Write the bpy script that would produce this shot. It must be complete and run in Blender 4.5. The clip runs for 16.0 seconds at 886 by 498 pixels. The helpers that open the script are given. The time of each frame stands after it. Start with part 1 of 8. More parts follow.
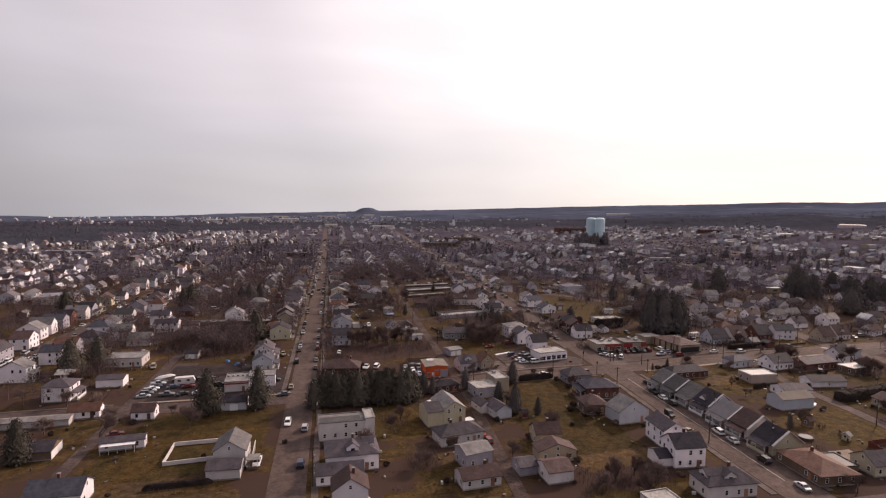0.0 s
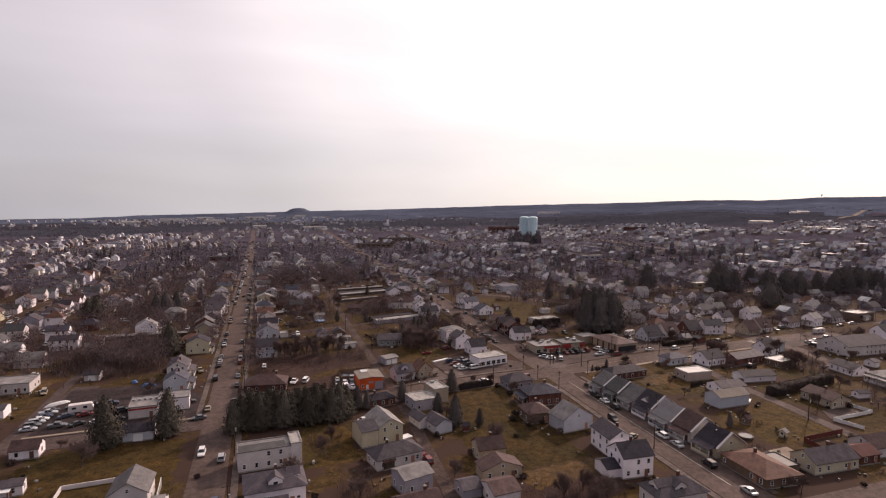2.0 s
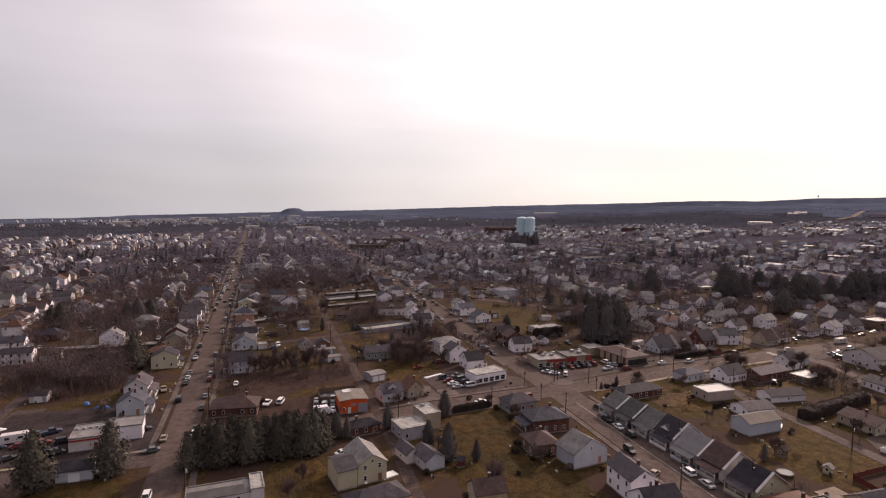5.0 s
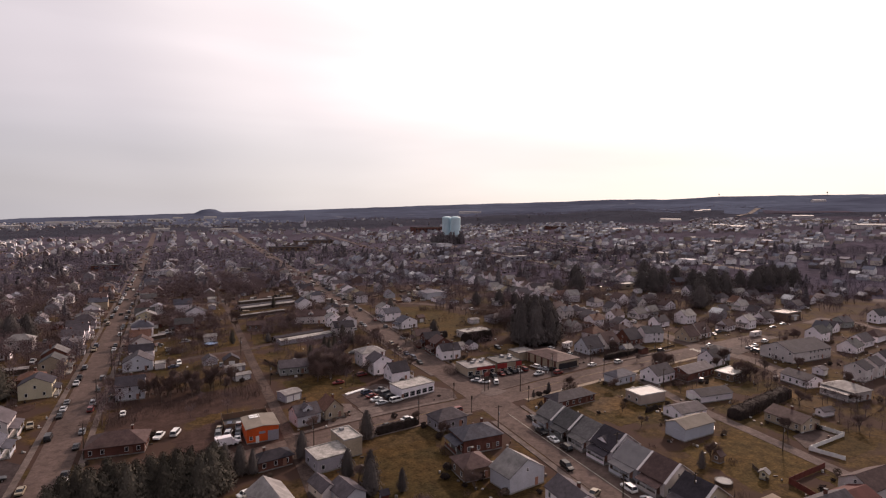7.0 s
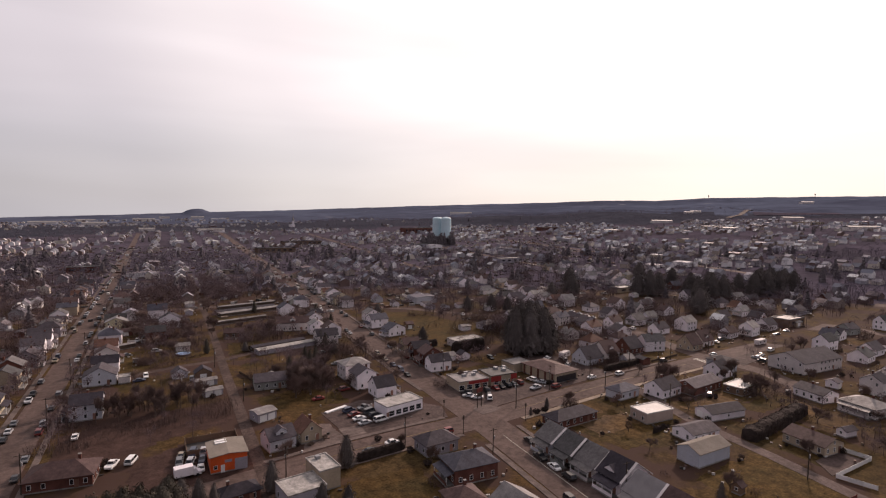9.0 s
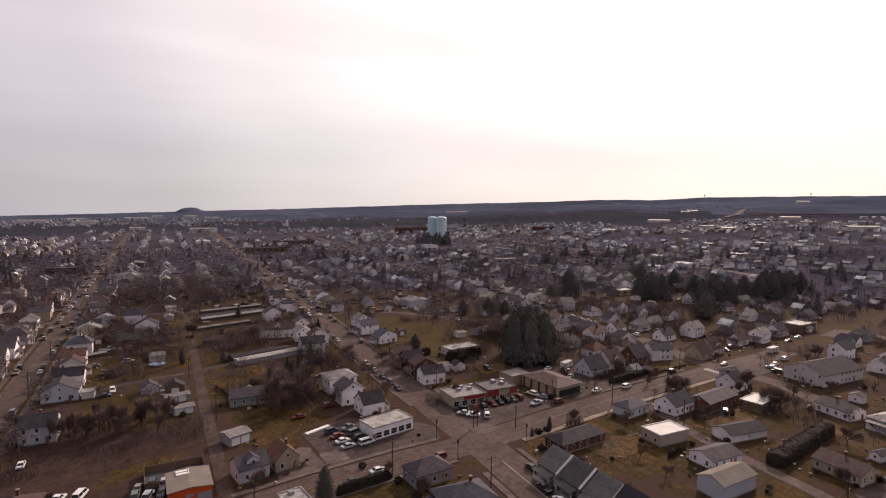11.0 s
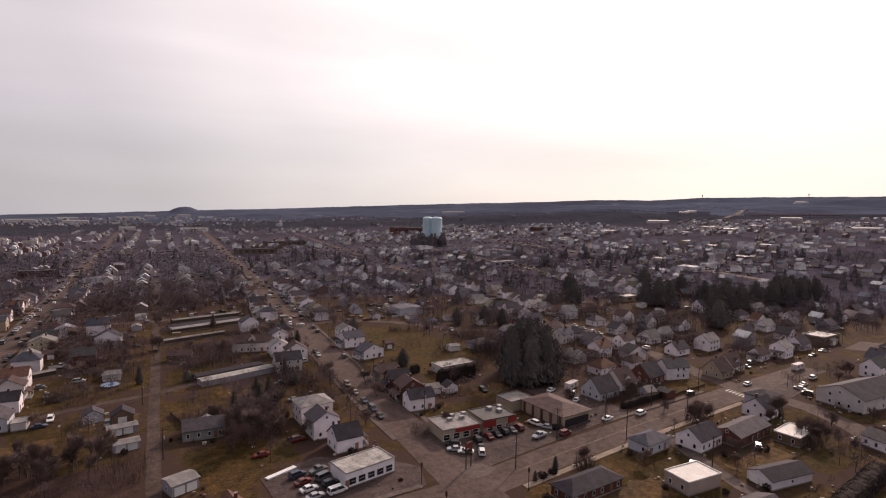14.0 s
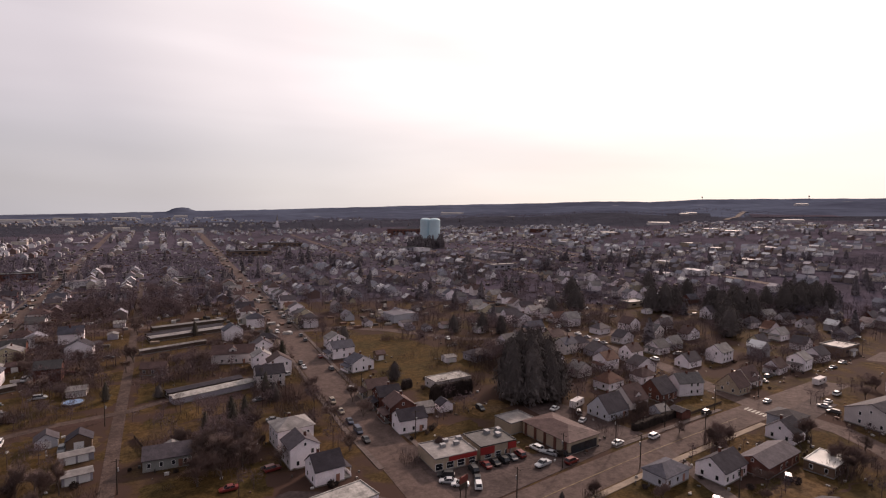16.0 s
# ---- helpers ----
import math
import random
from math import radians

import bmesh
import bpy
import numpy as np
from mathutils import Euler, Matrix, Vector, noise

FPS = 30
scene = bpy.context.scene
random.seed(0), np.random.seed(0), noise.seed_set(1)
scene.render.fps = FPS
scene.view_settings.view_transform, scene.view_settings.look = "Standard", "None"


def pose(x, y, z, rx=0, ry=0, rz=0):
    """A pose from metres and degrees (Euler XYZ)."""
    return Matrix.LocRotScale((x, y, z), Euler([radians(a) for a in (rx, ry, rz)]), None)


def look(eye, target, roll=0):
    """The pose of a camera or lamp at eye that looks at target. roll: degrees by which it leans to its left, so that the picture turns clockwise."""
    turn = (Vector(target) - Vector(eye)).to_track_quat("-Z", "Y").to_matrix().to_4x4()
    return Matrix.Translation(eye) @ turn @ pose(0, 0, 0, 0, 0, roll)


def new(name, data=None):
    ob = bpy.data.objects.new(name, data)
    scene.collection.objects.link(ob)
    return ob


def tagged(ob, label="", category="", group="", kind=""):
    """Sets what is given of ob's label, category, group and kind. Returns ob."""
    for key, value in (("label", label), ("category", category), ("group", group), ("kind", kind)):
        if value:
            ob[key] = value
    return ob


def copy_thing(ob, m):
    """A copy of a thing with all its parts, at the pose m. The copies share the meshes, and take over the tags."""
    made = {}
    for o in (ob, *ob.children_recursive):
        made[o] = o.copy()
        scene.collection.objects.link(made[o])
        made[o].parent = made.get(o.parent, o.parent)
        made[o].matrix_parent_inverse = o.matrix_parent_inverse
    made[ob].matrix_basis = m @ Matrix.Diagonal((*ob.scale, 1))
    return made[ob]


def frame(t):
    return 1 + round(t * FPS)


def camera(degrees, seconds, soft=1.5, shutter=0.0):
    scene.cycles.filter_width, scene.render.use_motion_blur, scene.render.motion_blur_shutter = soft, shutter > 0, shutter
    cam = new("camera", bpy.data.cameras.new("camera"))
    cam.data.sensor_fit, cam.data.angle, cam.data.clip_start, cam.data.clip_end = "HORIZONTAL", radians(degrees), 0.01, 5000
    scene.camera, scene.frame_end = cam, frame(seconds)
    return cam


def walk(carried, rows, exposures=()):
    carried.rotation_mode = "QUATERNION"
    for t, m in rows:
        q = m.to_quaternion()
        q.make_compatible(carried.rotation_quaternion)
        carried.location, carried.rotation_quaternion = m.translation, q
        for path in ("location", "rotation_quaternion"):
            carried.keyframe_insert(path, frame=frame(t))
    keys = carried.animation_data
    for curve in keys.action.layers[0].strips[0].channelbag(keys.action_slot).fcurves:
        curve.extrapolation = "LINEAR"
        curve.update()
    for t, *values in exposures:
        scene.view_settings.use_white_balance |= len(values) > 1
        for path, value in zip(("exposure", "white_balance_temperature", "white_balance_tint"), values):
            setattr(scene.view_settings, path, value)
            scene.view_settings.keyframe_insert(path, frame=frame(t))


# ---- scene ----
cam = camera(78.0, 16.0, soft=1.2)
PATH = [
    (0, (-9.593, 10.632, 69.682), (-9.160, 12.579, 69.531), 1.1),
    (0.5, (-9.004, 13.589, 69.725), (-8.437, 15.501, 69.577), 0.9),
    (1, (-8.257, 16.723, 69.809), (-7.616, 18.612, 69.661), 0.8),
    (1.5, (-7.295, 20.013, 69.895), (-6.640, 21.897, 69.745), 0.7),
    (2, (-6.154, 23.408, 69.913), (-5.492, 25.289, 69.764), 0.7),
    (2.5, (-4.938, 26.907, 69.889), (-4.271, 28.787, 69.740), 0.8),
    (3, (-3.557, 30.522, 69.825), (-2.886, 32.401, 69.678), 0.8),
    (3.5, (-2.051, 34.176, 69.778), (-1.378, 36.054, 69.631), 0.8),
    (6, (6.862, 53.155, 69.740), (7.546, 55.029, 69.591), 0.8),
    (6.5, (8.848, 56.805, 69.794), (9.628, 58.641, 69.646), 0.6),
    (7, (10.693, 60.627, 69.825), (11.615, 62.396, 69.679), 0.4),
    (7.5, (12.657, 64.401, 69.869), (13.602, 66.158, 69.723), 0.4),
    (8, (14.611, 68.152, 69.914), (15.560, 69.907, 69.768), 0.5),
    (8.5, (16.791, 71.935, 69.968), (17.740, 73.689, 69.823), 0.5),
    (9, (18.873, 75.612, 70.035), (19.826, 77.365, 69.891), 0.6),
    (11.5, (30.617, 94.299, 70.528), (31.585, 96.043, 70.379), 0.7),
    (12, (33.146, 98.045, 70.645), (34.115, 99.788, 70.495), 0.8),
    (12.5, (35.714, 101.785, 70.745), (36.684, 103.528, 70.596), 0.9),
    (13, (38.326, 105.481, 70.891), (39.299, 107.222, 70.741), 0.8),
    (13.5, (40.939, 109.193, 70.986), (41.911, 110.934, 70.837), 0.7),
    (14, (43.459, 112.905, 71.091), (44.435, 114.645, 70.943), 0.8),
    (14.5, (46.076, 116.614, 71.181), (47.053, 118.353, 71.033), 0.8),
    (15, (48.672, 120.322, 71.251), (49.651, 122.060, 71.105), 0.8),
    (15.5, (51.221, 123.947, 71.338), (52.199, 125.685, 71.193), 0.8),
    (16, (53.706, 127.548, 71.382), (54.685, 129.286, 71.238), 0.9),
]
walk(cam, [(t, look(eye, target, roll)) for t, eye, target, roll in PATH], exposures=[(0, 0.11, 6500, 20), (4, 0.06, 6500, 20), (6.5, 0.04, 6500, 20), (8, -0.02, 6500, 20), (16, -0.06, 6500, 20)])

# ---- world, sun and exposure ----
SUN_AZ, SUN_EL = 58.0, 27.0          # degrees, azimuth clockwise from +y
sun_dir = Vector((math.sin(radians(SUN_AZ)) * math.cos(radians(SUN_EL)), math.cos(radians(SUN_AZ)) * math.cos(radians(SUN_EL)), math.sin(radians(SUN_EL))))
sun = new("sun", bpy.data.lights.new("sun", "SUN"))
sun.data.energy, sun.data.angle, sun.data.color = 3.55, radians(4), (1.0, 0.787, 0.635)
sun.matrix_world = look((0, 0, 300), Vector((0, 0, 300)) - sun_dir)

world = bpy.data.worlds.new("overcast_sky")
scene.world = world
world.use_nodes = True
wn, wl = world.node_tree.nodes, world.node_tree.links
wn.clear()


def wnode(kind, **values):
    n = wn.new(kind)
    for k, v in values.items():
        n.inputs[k].default_value = v
    return n


w_out, w_bg = wn.new("ShaderNodeOutputWorld"), wn.new("ShaderNodeBackground")
w_bg.inputs["Strength"].default_value = 1.0
wl.new(w_bg.outputs[0], w_out.inputs[0])
w_sky = wn.new("ShaderNodeTexSky")
w_sky.sky_type, w_sky.sun_disc = "NISHITA", False
w_sky.sun_elevation, w_sky.sun_rotation = radians(SUN_EL), radians(SUN_AZ)
w_tc = wn.new("ShaderNodeTexCoord")
# brightness of the thin cloud round the veiled sun
w_dot = wn.new("ShaderNodeVectorMath")
w_dot.operation = "DOT_PRODUCT"
wl.new(w_tc.outputs["Generated"], w_dot.inputs[0])
w_dot.inputs[1].default_value = sun_dir
w_ramp = wn.new("ShaderNodeValToRGB")
cr = w_ramp.color_ramp
cr.interpolation = "EASE"
cr.elements[0].position, cr.elements[0].color = 0.0, (0.300, 0.273, 0.290, 1)
cr.elements[1].position, cr.elements[1].color = 1.0, (1.28, 1.17, 1.02, 1)
for at, c in ((0.42, (0.312, 0.286, 0.300, 1)), (0.52, (0.45, 0.428, 0.435, 1)), (0.62, (0.572, 0.543, 0.545, 1)), (0.74, (0.69, 0.65, 0.64, 1)), (0.84, (0.92, 0.86, 0.81, 1)), (0.93, (1.12, 1.03, 0.94, 1))):
    e = cr.elements.new(at)
    e.color = c
w_half = wn.new("ShaderNodeMapRange")
w_half.inputs["From Min"].default_value, w_half.inputs["From Max"].default_value = -1.0, 1.0
wl.new(w_dot.outputs["Value"], w_half.inputs[0])
wl.new(w_half.outputs[0], w_ramp.inputs[0])
# long streaks of cloud
w_map = wn.new("ShaderNodeMapping")
w_map.inputs["Scale"].default_value = (1.2, 1.2, 7.0)
wl.new(w_tc.outputs["Generated"], w_map.inputs[0])
w_noise = wnode("ShaderNodeTexNoise", Scale=1.6, Detail=3.0, Roughness=0.45, Distortion=0.25)
wl.new(w_map.outputs[0], w_noise.inputs["Vector"])
w_str = wn.new("ShaderNodeMapRange")
w_str.inputs["From Min"].default_value, w_str.inputs["From Max"].default_value = 0.3, 0.7
w_str.inputs["To Min"].default_value, w_str.inputs["To Max"].default_value = 0.92, 1.06
wl.new(w_noise.outputs[0], w_str.inputs[0])
w_mul = wn.new("ShaderNodeVectorMath")
w_mul.operation = "SCALE"
wl.new(w_ramp.outputs[0], w_mul.inputs[0])
wl.new(w_str.outputs[0], w_mul.inputs["Scale"])
# the cloud is greyer low over the horizon
w_sep = wn.new("ShaderNodeSeparateXYZ")
wl.new(w_tc.outputs["Generated"], w_sep.inputs[0])
w_low = wn.new("ShaderNodeValToRGB")
lo = w_low.color_ramp
lo.interpolation = "EASE"
lo.elements[0].position, lo.elements[0].color = 0.0, (0.755, 0.80, 0.815, 1)
lo.elements[1].position, lo.elements[1].color = 0.21, (1.0, 1.0, 1.0, 1)
e = lo.elements.new(0.075)
e.color = (0.76, 0.785, 0.795, 1)
wl.new(w_sep.outputs["Z"], w_low.inputs[0])
w_haze = wn.new("ShaderNodeVectorMath")
w_haze.operation = "MULTIPLY"
wl.new(w_mul.outputs[0], w_haze.inputs[0])
wl.new(w_low.outputs[0], w_haze.inputs[1])
w_skys = wn.new("ShaderNodeVectorMath")
w_skys.operation = "SCALE"
w_skys.inputs["Scale"].default_value = 0.012
wl.new(w_sky.outputs[0], w_skys.inputs[0])
w_add = wn.new("ShaderNodeVectorMath")
w_add.operation = "ADD"
wl.new(w_haze.outputs[0], w_add.inputs[0])
wl.new(w_skys.outputs[0], w_add.inputs[1])
wl.new(w_add.outputs[0], w_bg.inputs["Color"])


# ---- materials ----
def mat(name, c, rough=0.8, scales=(0.35, 5.0), amt=0.35, metal=0.0, bump=0.15, rnd=0.12, tint=None, island=False, mid=None):
    """A surface with broad stains, fine grain and a light shift from object to object."""
    m = bpy.data.materials.new(name)
    m.use_nodes = True
    n, l = m.node_tree.nodes, m.node_tree.links
    b = n["Principled BSDF"]
    b.inputs["Roughness"].default_value, b.inputs["Metallic"].default_value = rough, metal
    b.inputs["Specular IOR Level"].default_value = 0.5 if rough < 0.6 else 0.25 if rough < 0.78 else 0.06
    tc = n.new("ShaderNodeTexCoord")
    broad, fine = n.new("ShaderNodeTexNoise"), n.new("ShaderNodeTexNoise")
    broad.inputs["Scale"].default_value, fine.inputs["Scale"].default_value = scales
    broad.inputs["Detail"].default_value, fine.inputs["Detail"].default_value = 3, 2
    l.new(tc.outputs["Object"], broad.inputs["Vector"])
    l.new(tc.outputs["Object"], fine.inputs["Vector"])
    mix = n.new("ShaderNodeMix")
    mix.data_type = "RGBA"
    other = tint or tuple(v * (1 - amt) for v in c)
    mix.inputs[6].default_value, mix.inputs[7].default_value = (*c, 1), (*other, 1)
    ramp = n.new("ShaderNodeMapRange")
    ramp.inputs["From Min"].default_value, ramp.inputs["From Max"].default_value = 0.35, 0.68
    l.new(broad.outputs[0], ramp.inputs[0])
    l.new(ramp.outputs[0], mix.inputs[0])
    grain = n.new("ShaderNodeMapRange")
    grain.inputs["From Min"].default_value, grain.inputs["From Max"].default_value = 0.25, 0.75
    grain.inputs["To Min"].default_value, grain.inputs["To Max"].default_value = 1 - amt * 0.7, 1 + amt * 0.5
    l.new(fine.outputs[0], grain.inputs[0])
    info = n.new("ShaderNodeNewGeometry") if island else n.new("ShaderNodeObjectInfo")
    shift = n.new("ShaderNodeMapRange")
    shift.inputs["To Min"].default_value, shift.inputs["To Max"].default_value = 1 - rnd, 1 + rnd
    l.new(info.outputs["Random Per Island" if island else "Random"], shift.inputs[0])
    both = n.new("ShaderNodeMath")
    both.operation = "MULTIPLY"
    l.new(grain.outputs[0], both.inputs[0])
    l.new(shift.outputs[0], both.inputs[1])
    if mid:
        blot, span, all3 = n.new("ShaderNodeTexNoise"), n.new("ShaderNodeMapRange"), n.new("ShaderNodeMath")
        blot.inputs["Scale"].default_value, blot.inputs["Detail"].default_value, blot.inputs["Roughness"].default_value = mid[0], 4, 0.65
        span.inputs["From Min"].default_value, span.inputs["From Max"].default_value = 0.32, 0.68
        span.inputs["To Min"].default_value, span.inputs["To Max"].default_value = 1 - mid[1], 1 + mid[1]
        l.new(tc.outputs["Object"], blot.inputs["Vector"])
        l.new(blot.outputs[0], span.inputs[0])
        all3.operation = "MULTIPLY"
        l.new(both.outputs[0], all3.inputs[0])
        l.new(span.outputs[0], all3.inputs[1])
        both = all3
    out = n.new("ShaderNodeVectorMath")
    out.operation = "SCALE"
    l.new(mix.outputs[2], out.inputs[0])
    l.new(both.outputs[0], out.inputs["Scale"])
    l.new(out.outputs[0], b.inputs["Base Color"])
    if bump:
        bp = n.new("ShaderNodeBump")
        bp.inputs["Strength"].default_value, bp.inputs["Distance"].default_value = bump, 0.05
        l.new(fine.outputs[0], bp.inputs["Height"])
        l.new(bp.outputs[0], b.inputs["Normal"])
    return m


def palette(name, colors, rough=0.8):
    """One material whose colour is picked piece by piece out of a palette."""
    m = mat(name, (0.5, 0.5, 0.5), rough, island=True)
    n, l = m.node_tree.nodes, m.node_tree.links
    geo, ramp = n.new("ShaderNodeNewGeometry"), n.new("ShaderNodeValToRGB")
    ramp.color_ramp.interpolation = "CONSTANT"
    els = ramp.color_ramp.elements
    while len(els) < len(colors):
        els.new(0.5)
    for i, c in enumerate(colors):
        els[i].position, els[i].color = i / len(colors), (*c, 1)
    l.new(geo.outputs["Random Per Island"], ramp.inputs[0])
    l.new(ramp.outputs[0], n["Principled BSDF"].inputs["Base Color"])
    return m


WHITE = mat("white_siding", (0.8112, 0.7627, 0.8000), 0.65, (0.25, 3), 0.14)
OFFWHITE = mat("offwhite_siding", (0.6240, 0.5771, 0.5700), 0.7, (0.25, 3), 0.18)
CREAM = mat("cream_siding", (0.5200, 0.4680, 0.3432), 0.7, (0.25, 3), 0.16)
YELLOW = mat("pale_yellow_siding", (0.5200, 0.4680, 0.3224), 0.7, (0.25, 3), 0.16)
PALEBLUE = mat("pale_blue_siding", (0.4784, 0.4888, 0.5408), 0.7, (0.25, 3), 0.16)
GREY = mat("grey_siding", (0.3360, 0.3189, 0.3634), 0.7, (0.25, 3), 0.2)
TAN = mat("tan_siding", (0.3808, 0.3136, 0.2352), 0.75, (0.25, 3), 0.2)
BROWNW = mat("brown_siding", (0.1792, 0.1232, 0.0896), 0.8, (0.25, 3), 0.25)
BEIGE = mat("pinkish_beige_siding", (0.4368, 0.3536, 0.3120), 0.75, (0.25, 3), 0.15)
GREENW = mat("grey_green_siding", (0.3024, 0.3136, 0.2968), 0.7, (0.25, 3), 0.2)
BRICK = mat("red_brick", (0.1512, 0.0694, 0.0560), 0.85, (0.4, 12), 0.35, bump=0.3)
ORANGE = mat("orange_painted_block", (0.6448, 0.1040, 0.0229), 0.6, (0.3, 4), 0.18, rnd=0)
REDPAINT = mat("red_sign_band", (0.2912, 0.0224, 0.0202), 0.5, (0.3, 4), 0.2, rnd=0)
METALWALL = mat("pale_blue_grey_metal_siding", (0.4368, 0.4680, 0.5408), 0.5, (0.2, 3), 0.15, rnd=0)
R_GREY = mat("grey_shingles", (0.0896, 0.0767, 0.0865), 0.70, (0.35, 7), 0.32, bump=0.4, rnd=0.2, mid=(1.1, 0.22))
R_DARK = mat("charcoal_shingles", (0.0448, 0.0389, 0.0485), 0.70, (0.35, 7), 0.35, bump=0.4, rnd=0.2, mid=(1.1, 0.22))
R_BROWN = mat("brown_shingles", (0.0941, 0.0605, 0.0577), 0.70, (0.35, 7), 0.32, bump=0.4, rnd=0.2, mid=(1.1, 0.22))
R_RUST = mat("rust_brown_shingles", (0.1344, 0.0713, 0.0542), 0.70, (0.35, 7), 0.32, bump=0.4, rnd=0.15, mid=(1.1, 0.22))
R_BLUE = mat("blue_grey_shingles", (0.0829, 0.0811, 0.1015), 0.70, (0.35, 7), 0.3, bump=0.4, rnd=0.15, mid=(1.1, 0.22))
R_GREEN = mat("green_grey_shingles", (0.0784, 0.0756, 0.0773), 0.70, (0.35, 7), 0.3, bump=0.4, rnd=0.15, mid=(1.1, 0.22))
R_SAGE = mat("weathered_sage_shingles", (0.1254, 0.1167, 0.1177), 0.70, (0.35, 7), 0.3, bump=0.4, rnd=0.18, mid=(1.1, 0.22))
R_SILVER = mat("silver_grey_shingles", (0.1904, 0.1792, 0.1848), 0.70, (0.35, 7), 0.25, bump=0.4, rnd=0.1)
R_RED = mat("dull_red_roofing", (0.1120, 0.0403, 0.0358), 0.70, (0.35, 5), 0.3, bump=0.2, rnd=0.1)
R_LIGHT = mat("pale_weathered_roofing", (0.2072, 0.1904, 0.1859), 0.62, (0.3, 5), 0.35, bump=0.2, rnd=0.15, mid=(0.45, 0.28))
R_WHITE = mat("white_membrane_roofing", (0.3400, 0.3200, 0.3000), 0.64, (0.22, 3), 0.38, bump=0.1, rnd=0.08, mid=(0.6, 0.42))
R_BRIGHT = mat("bright_white_roof_membrane", (0.5200, 0.5044, 0.4784), 0.62, (0.22, 3), 0.2, bump=0.1, rnd=0.08, mid=(0.5, 0.15))
R_TAR = mat("tar_flat_roofing", (0.0784, 0.0739, 0.0739), 0.62, (0.2, 4), 0.45, bump=0.2, mid=(0.45, 0.28))
R_METAL = mat("tan_grey_metal_roofing", (0.2240, 0.1960, 0.1680), 0.8, (0.2, 3), 0.25, rnd=0)
TRIM = mat("white_trim", (0.7280, 0.7280, 0.7280), 0.5, (0.4, 5), 0.1)
GLASS = mat("dark_window_glass", (0.0269, 0.0291, 0.0358), 0.13, (0.3, 2), 0.3, bump=0, rnd=0.3)
DOORM = mat("painted_door", (0.2240, 0.1120, 0.0784), 0.5, (0.4, 5), 0.2, rnd=0.6)
FOUND = mat("concrete_foundation", (0.2688, 0.2576, 0.2464), 0.9, (0.4, 5), 0.3)
CONC = mat("concrete", (0.1344, 0.1060, 0.0969), 0.9, (0.15, 2.5), 0.3, rnd=0.05, mid=(0.45, 0.28))
CONCP = mat("pale_kerb_concrete", (0.2912, 0.2352, 0.1848), 0.9, (0.15, 2.5), 0.3, rnd=0.05)
ASPH = mat("worn_asphalt", (0.1100, 0.0790, 0.0700), 0.86, (0.07, 1.6), 0.28, bump=0.2, rnd=0, mid=(0.45, 0.28))
ASPH2 = mat("parking_asphalt", (0.0896, 0.0660, 0.0612), 0.86, (0.09, 1.2), 0.35, bump=0.2, rnd=0, mid=(0.45, 0.28))
DIRT = mat("dirt_lane", (0.0605, 0.0362, 0.0306), 0.95, (0.12, 1.8), 0.35, bump=0.3, rnd=0, mid=(0.45, 0.28))
GRAVEL = mat("pale_gravel", (0.1344, 0.1037, 0.0946), 0.95, (0.1, 2.5), 0.35, bump=0.3, rnd=0, mid=(0.45, 0.28))
LINE = mat("road_paint", (0.4368, 0.4160, 0.3536), 0.7, (0.5, 6), 0.45, rnd=0)
YLINE = mat("yellow_road_paint", (0.2464, 0.1736, 0.0840), 0.7, (0.5, 6), 0.45, rnd=0)
WOOD = mat("weathered_wood", (0.1008, 0.0762, 0.0627), 0.9, (1, 12), 0.35)
POLEM = mat("creosote_pole", (0.0672, 0.0538, 0.0448), 0.9, (1, 12), 0.3)
BARK = mat("winter_bark", (0.1288, 0.1008, 0.0874), 0.95, (1, 10), 0.35)
TWIG = mat("bare_twigs", (0.1219, 0.0888, 0.0924), 0.95, (0.05, 4), 0.4, rnd=0.25)
NEARTWIG = mat("fine_brown_twigs", (0.1848, 0.1351, 0.1211), 0.95, (0.5, 4), 0.3, rnd=0.25)
NEEDLE = mat("conifer_needles", (0.0820, 0.0730, 0.0600), 0.9, (0.5, 5), 0.2, rnd=0.25)
HEDGE = mat("evergreen_hedge", (0.0412, 0.0314, 0.0286), 0.9, (0.8, 6), 0.45, rnd=0.2)
SHRUB = mat("dry_shrub", (0.1232, 0.0896, 0.0717), 0.95, (0.8, 6), 0.4, rnd=0.2)
RUBBER = mat("tyre_rubber", (0.0202, 0.0202, 0.0202), 0.85, (2, 12), 0.2)
STEEL = mat("galvanised_steel", (0.3360, 0.3360, 0.3472), 0.6, (1, 8), 0.2, metal=0.3)
CHROME = mat("rim_metal", (0.4680, 0.4680, 0.4784), 0.3, (2, 12), 0.1, metal=0.9)
POOL = mat("pool_cover", (0.1664, 0.2704, 0.4576), 0.35, (0.5, 4), 0.25, rnd=0)
POOLW = mat("pool_white_cover", (0.3808, 0.3696, 0.3584), 0.9, (0.5, 4), 0.2, rnd=0)
TARP = mat("blue_tarpaulin", (0.0520, 0.1664, 0.4368), 0.5, (0.6, 5), 0.3, rnd=0)
REDOX = mat("red_brown_paint", (0.1456, 0.0392, 0.0314), 0.7, (0.4, 5), 0.3)
TANKP = mat("pale_blue_tank_paint", (0.5600, 0.7400, 0.8000), 0.5, (0.05, 0.6), 0.12, rnd=0, bump=0)

for m_ in (R_GREY, R_DARK, R_BROWN, R_RUST, R_BLUE, R_GREEN, R_SAGE, R_SILVER, R_RED):
    m_.node_tree.nodes["Principled BSDF"].inputs["Specular IOR Level"].default_value = 0.09

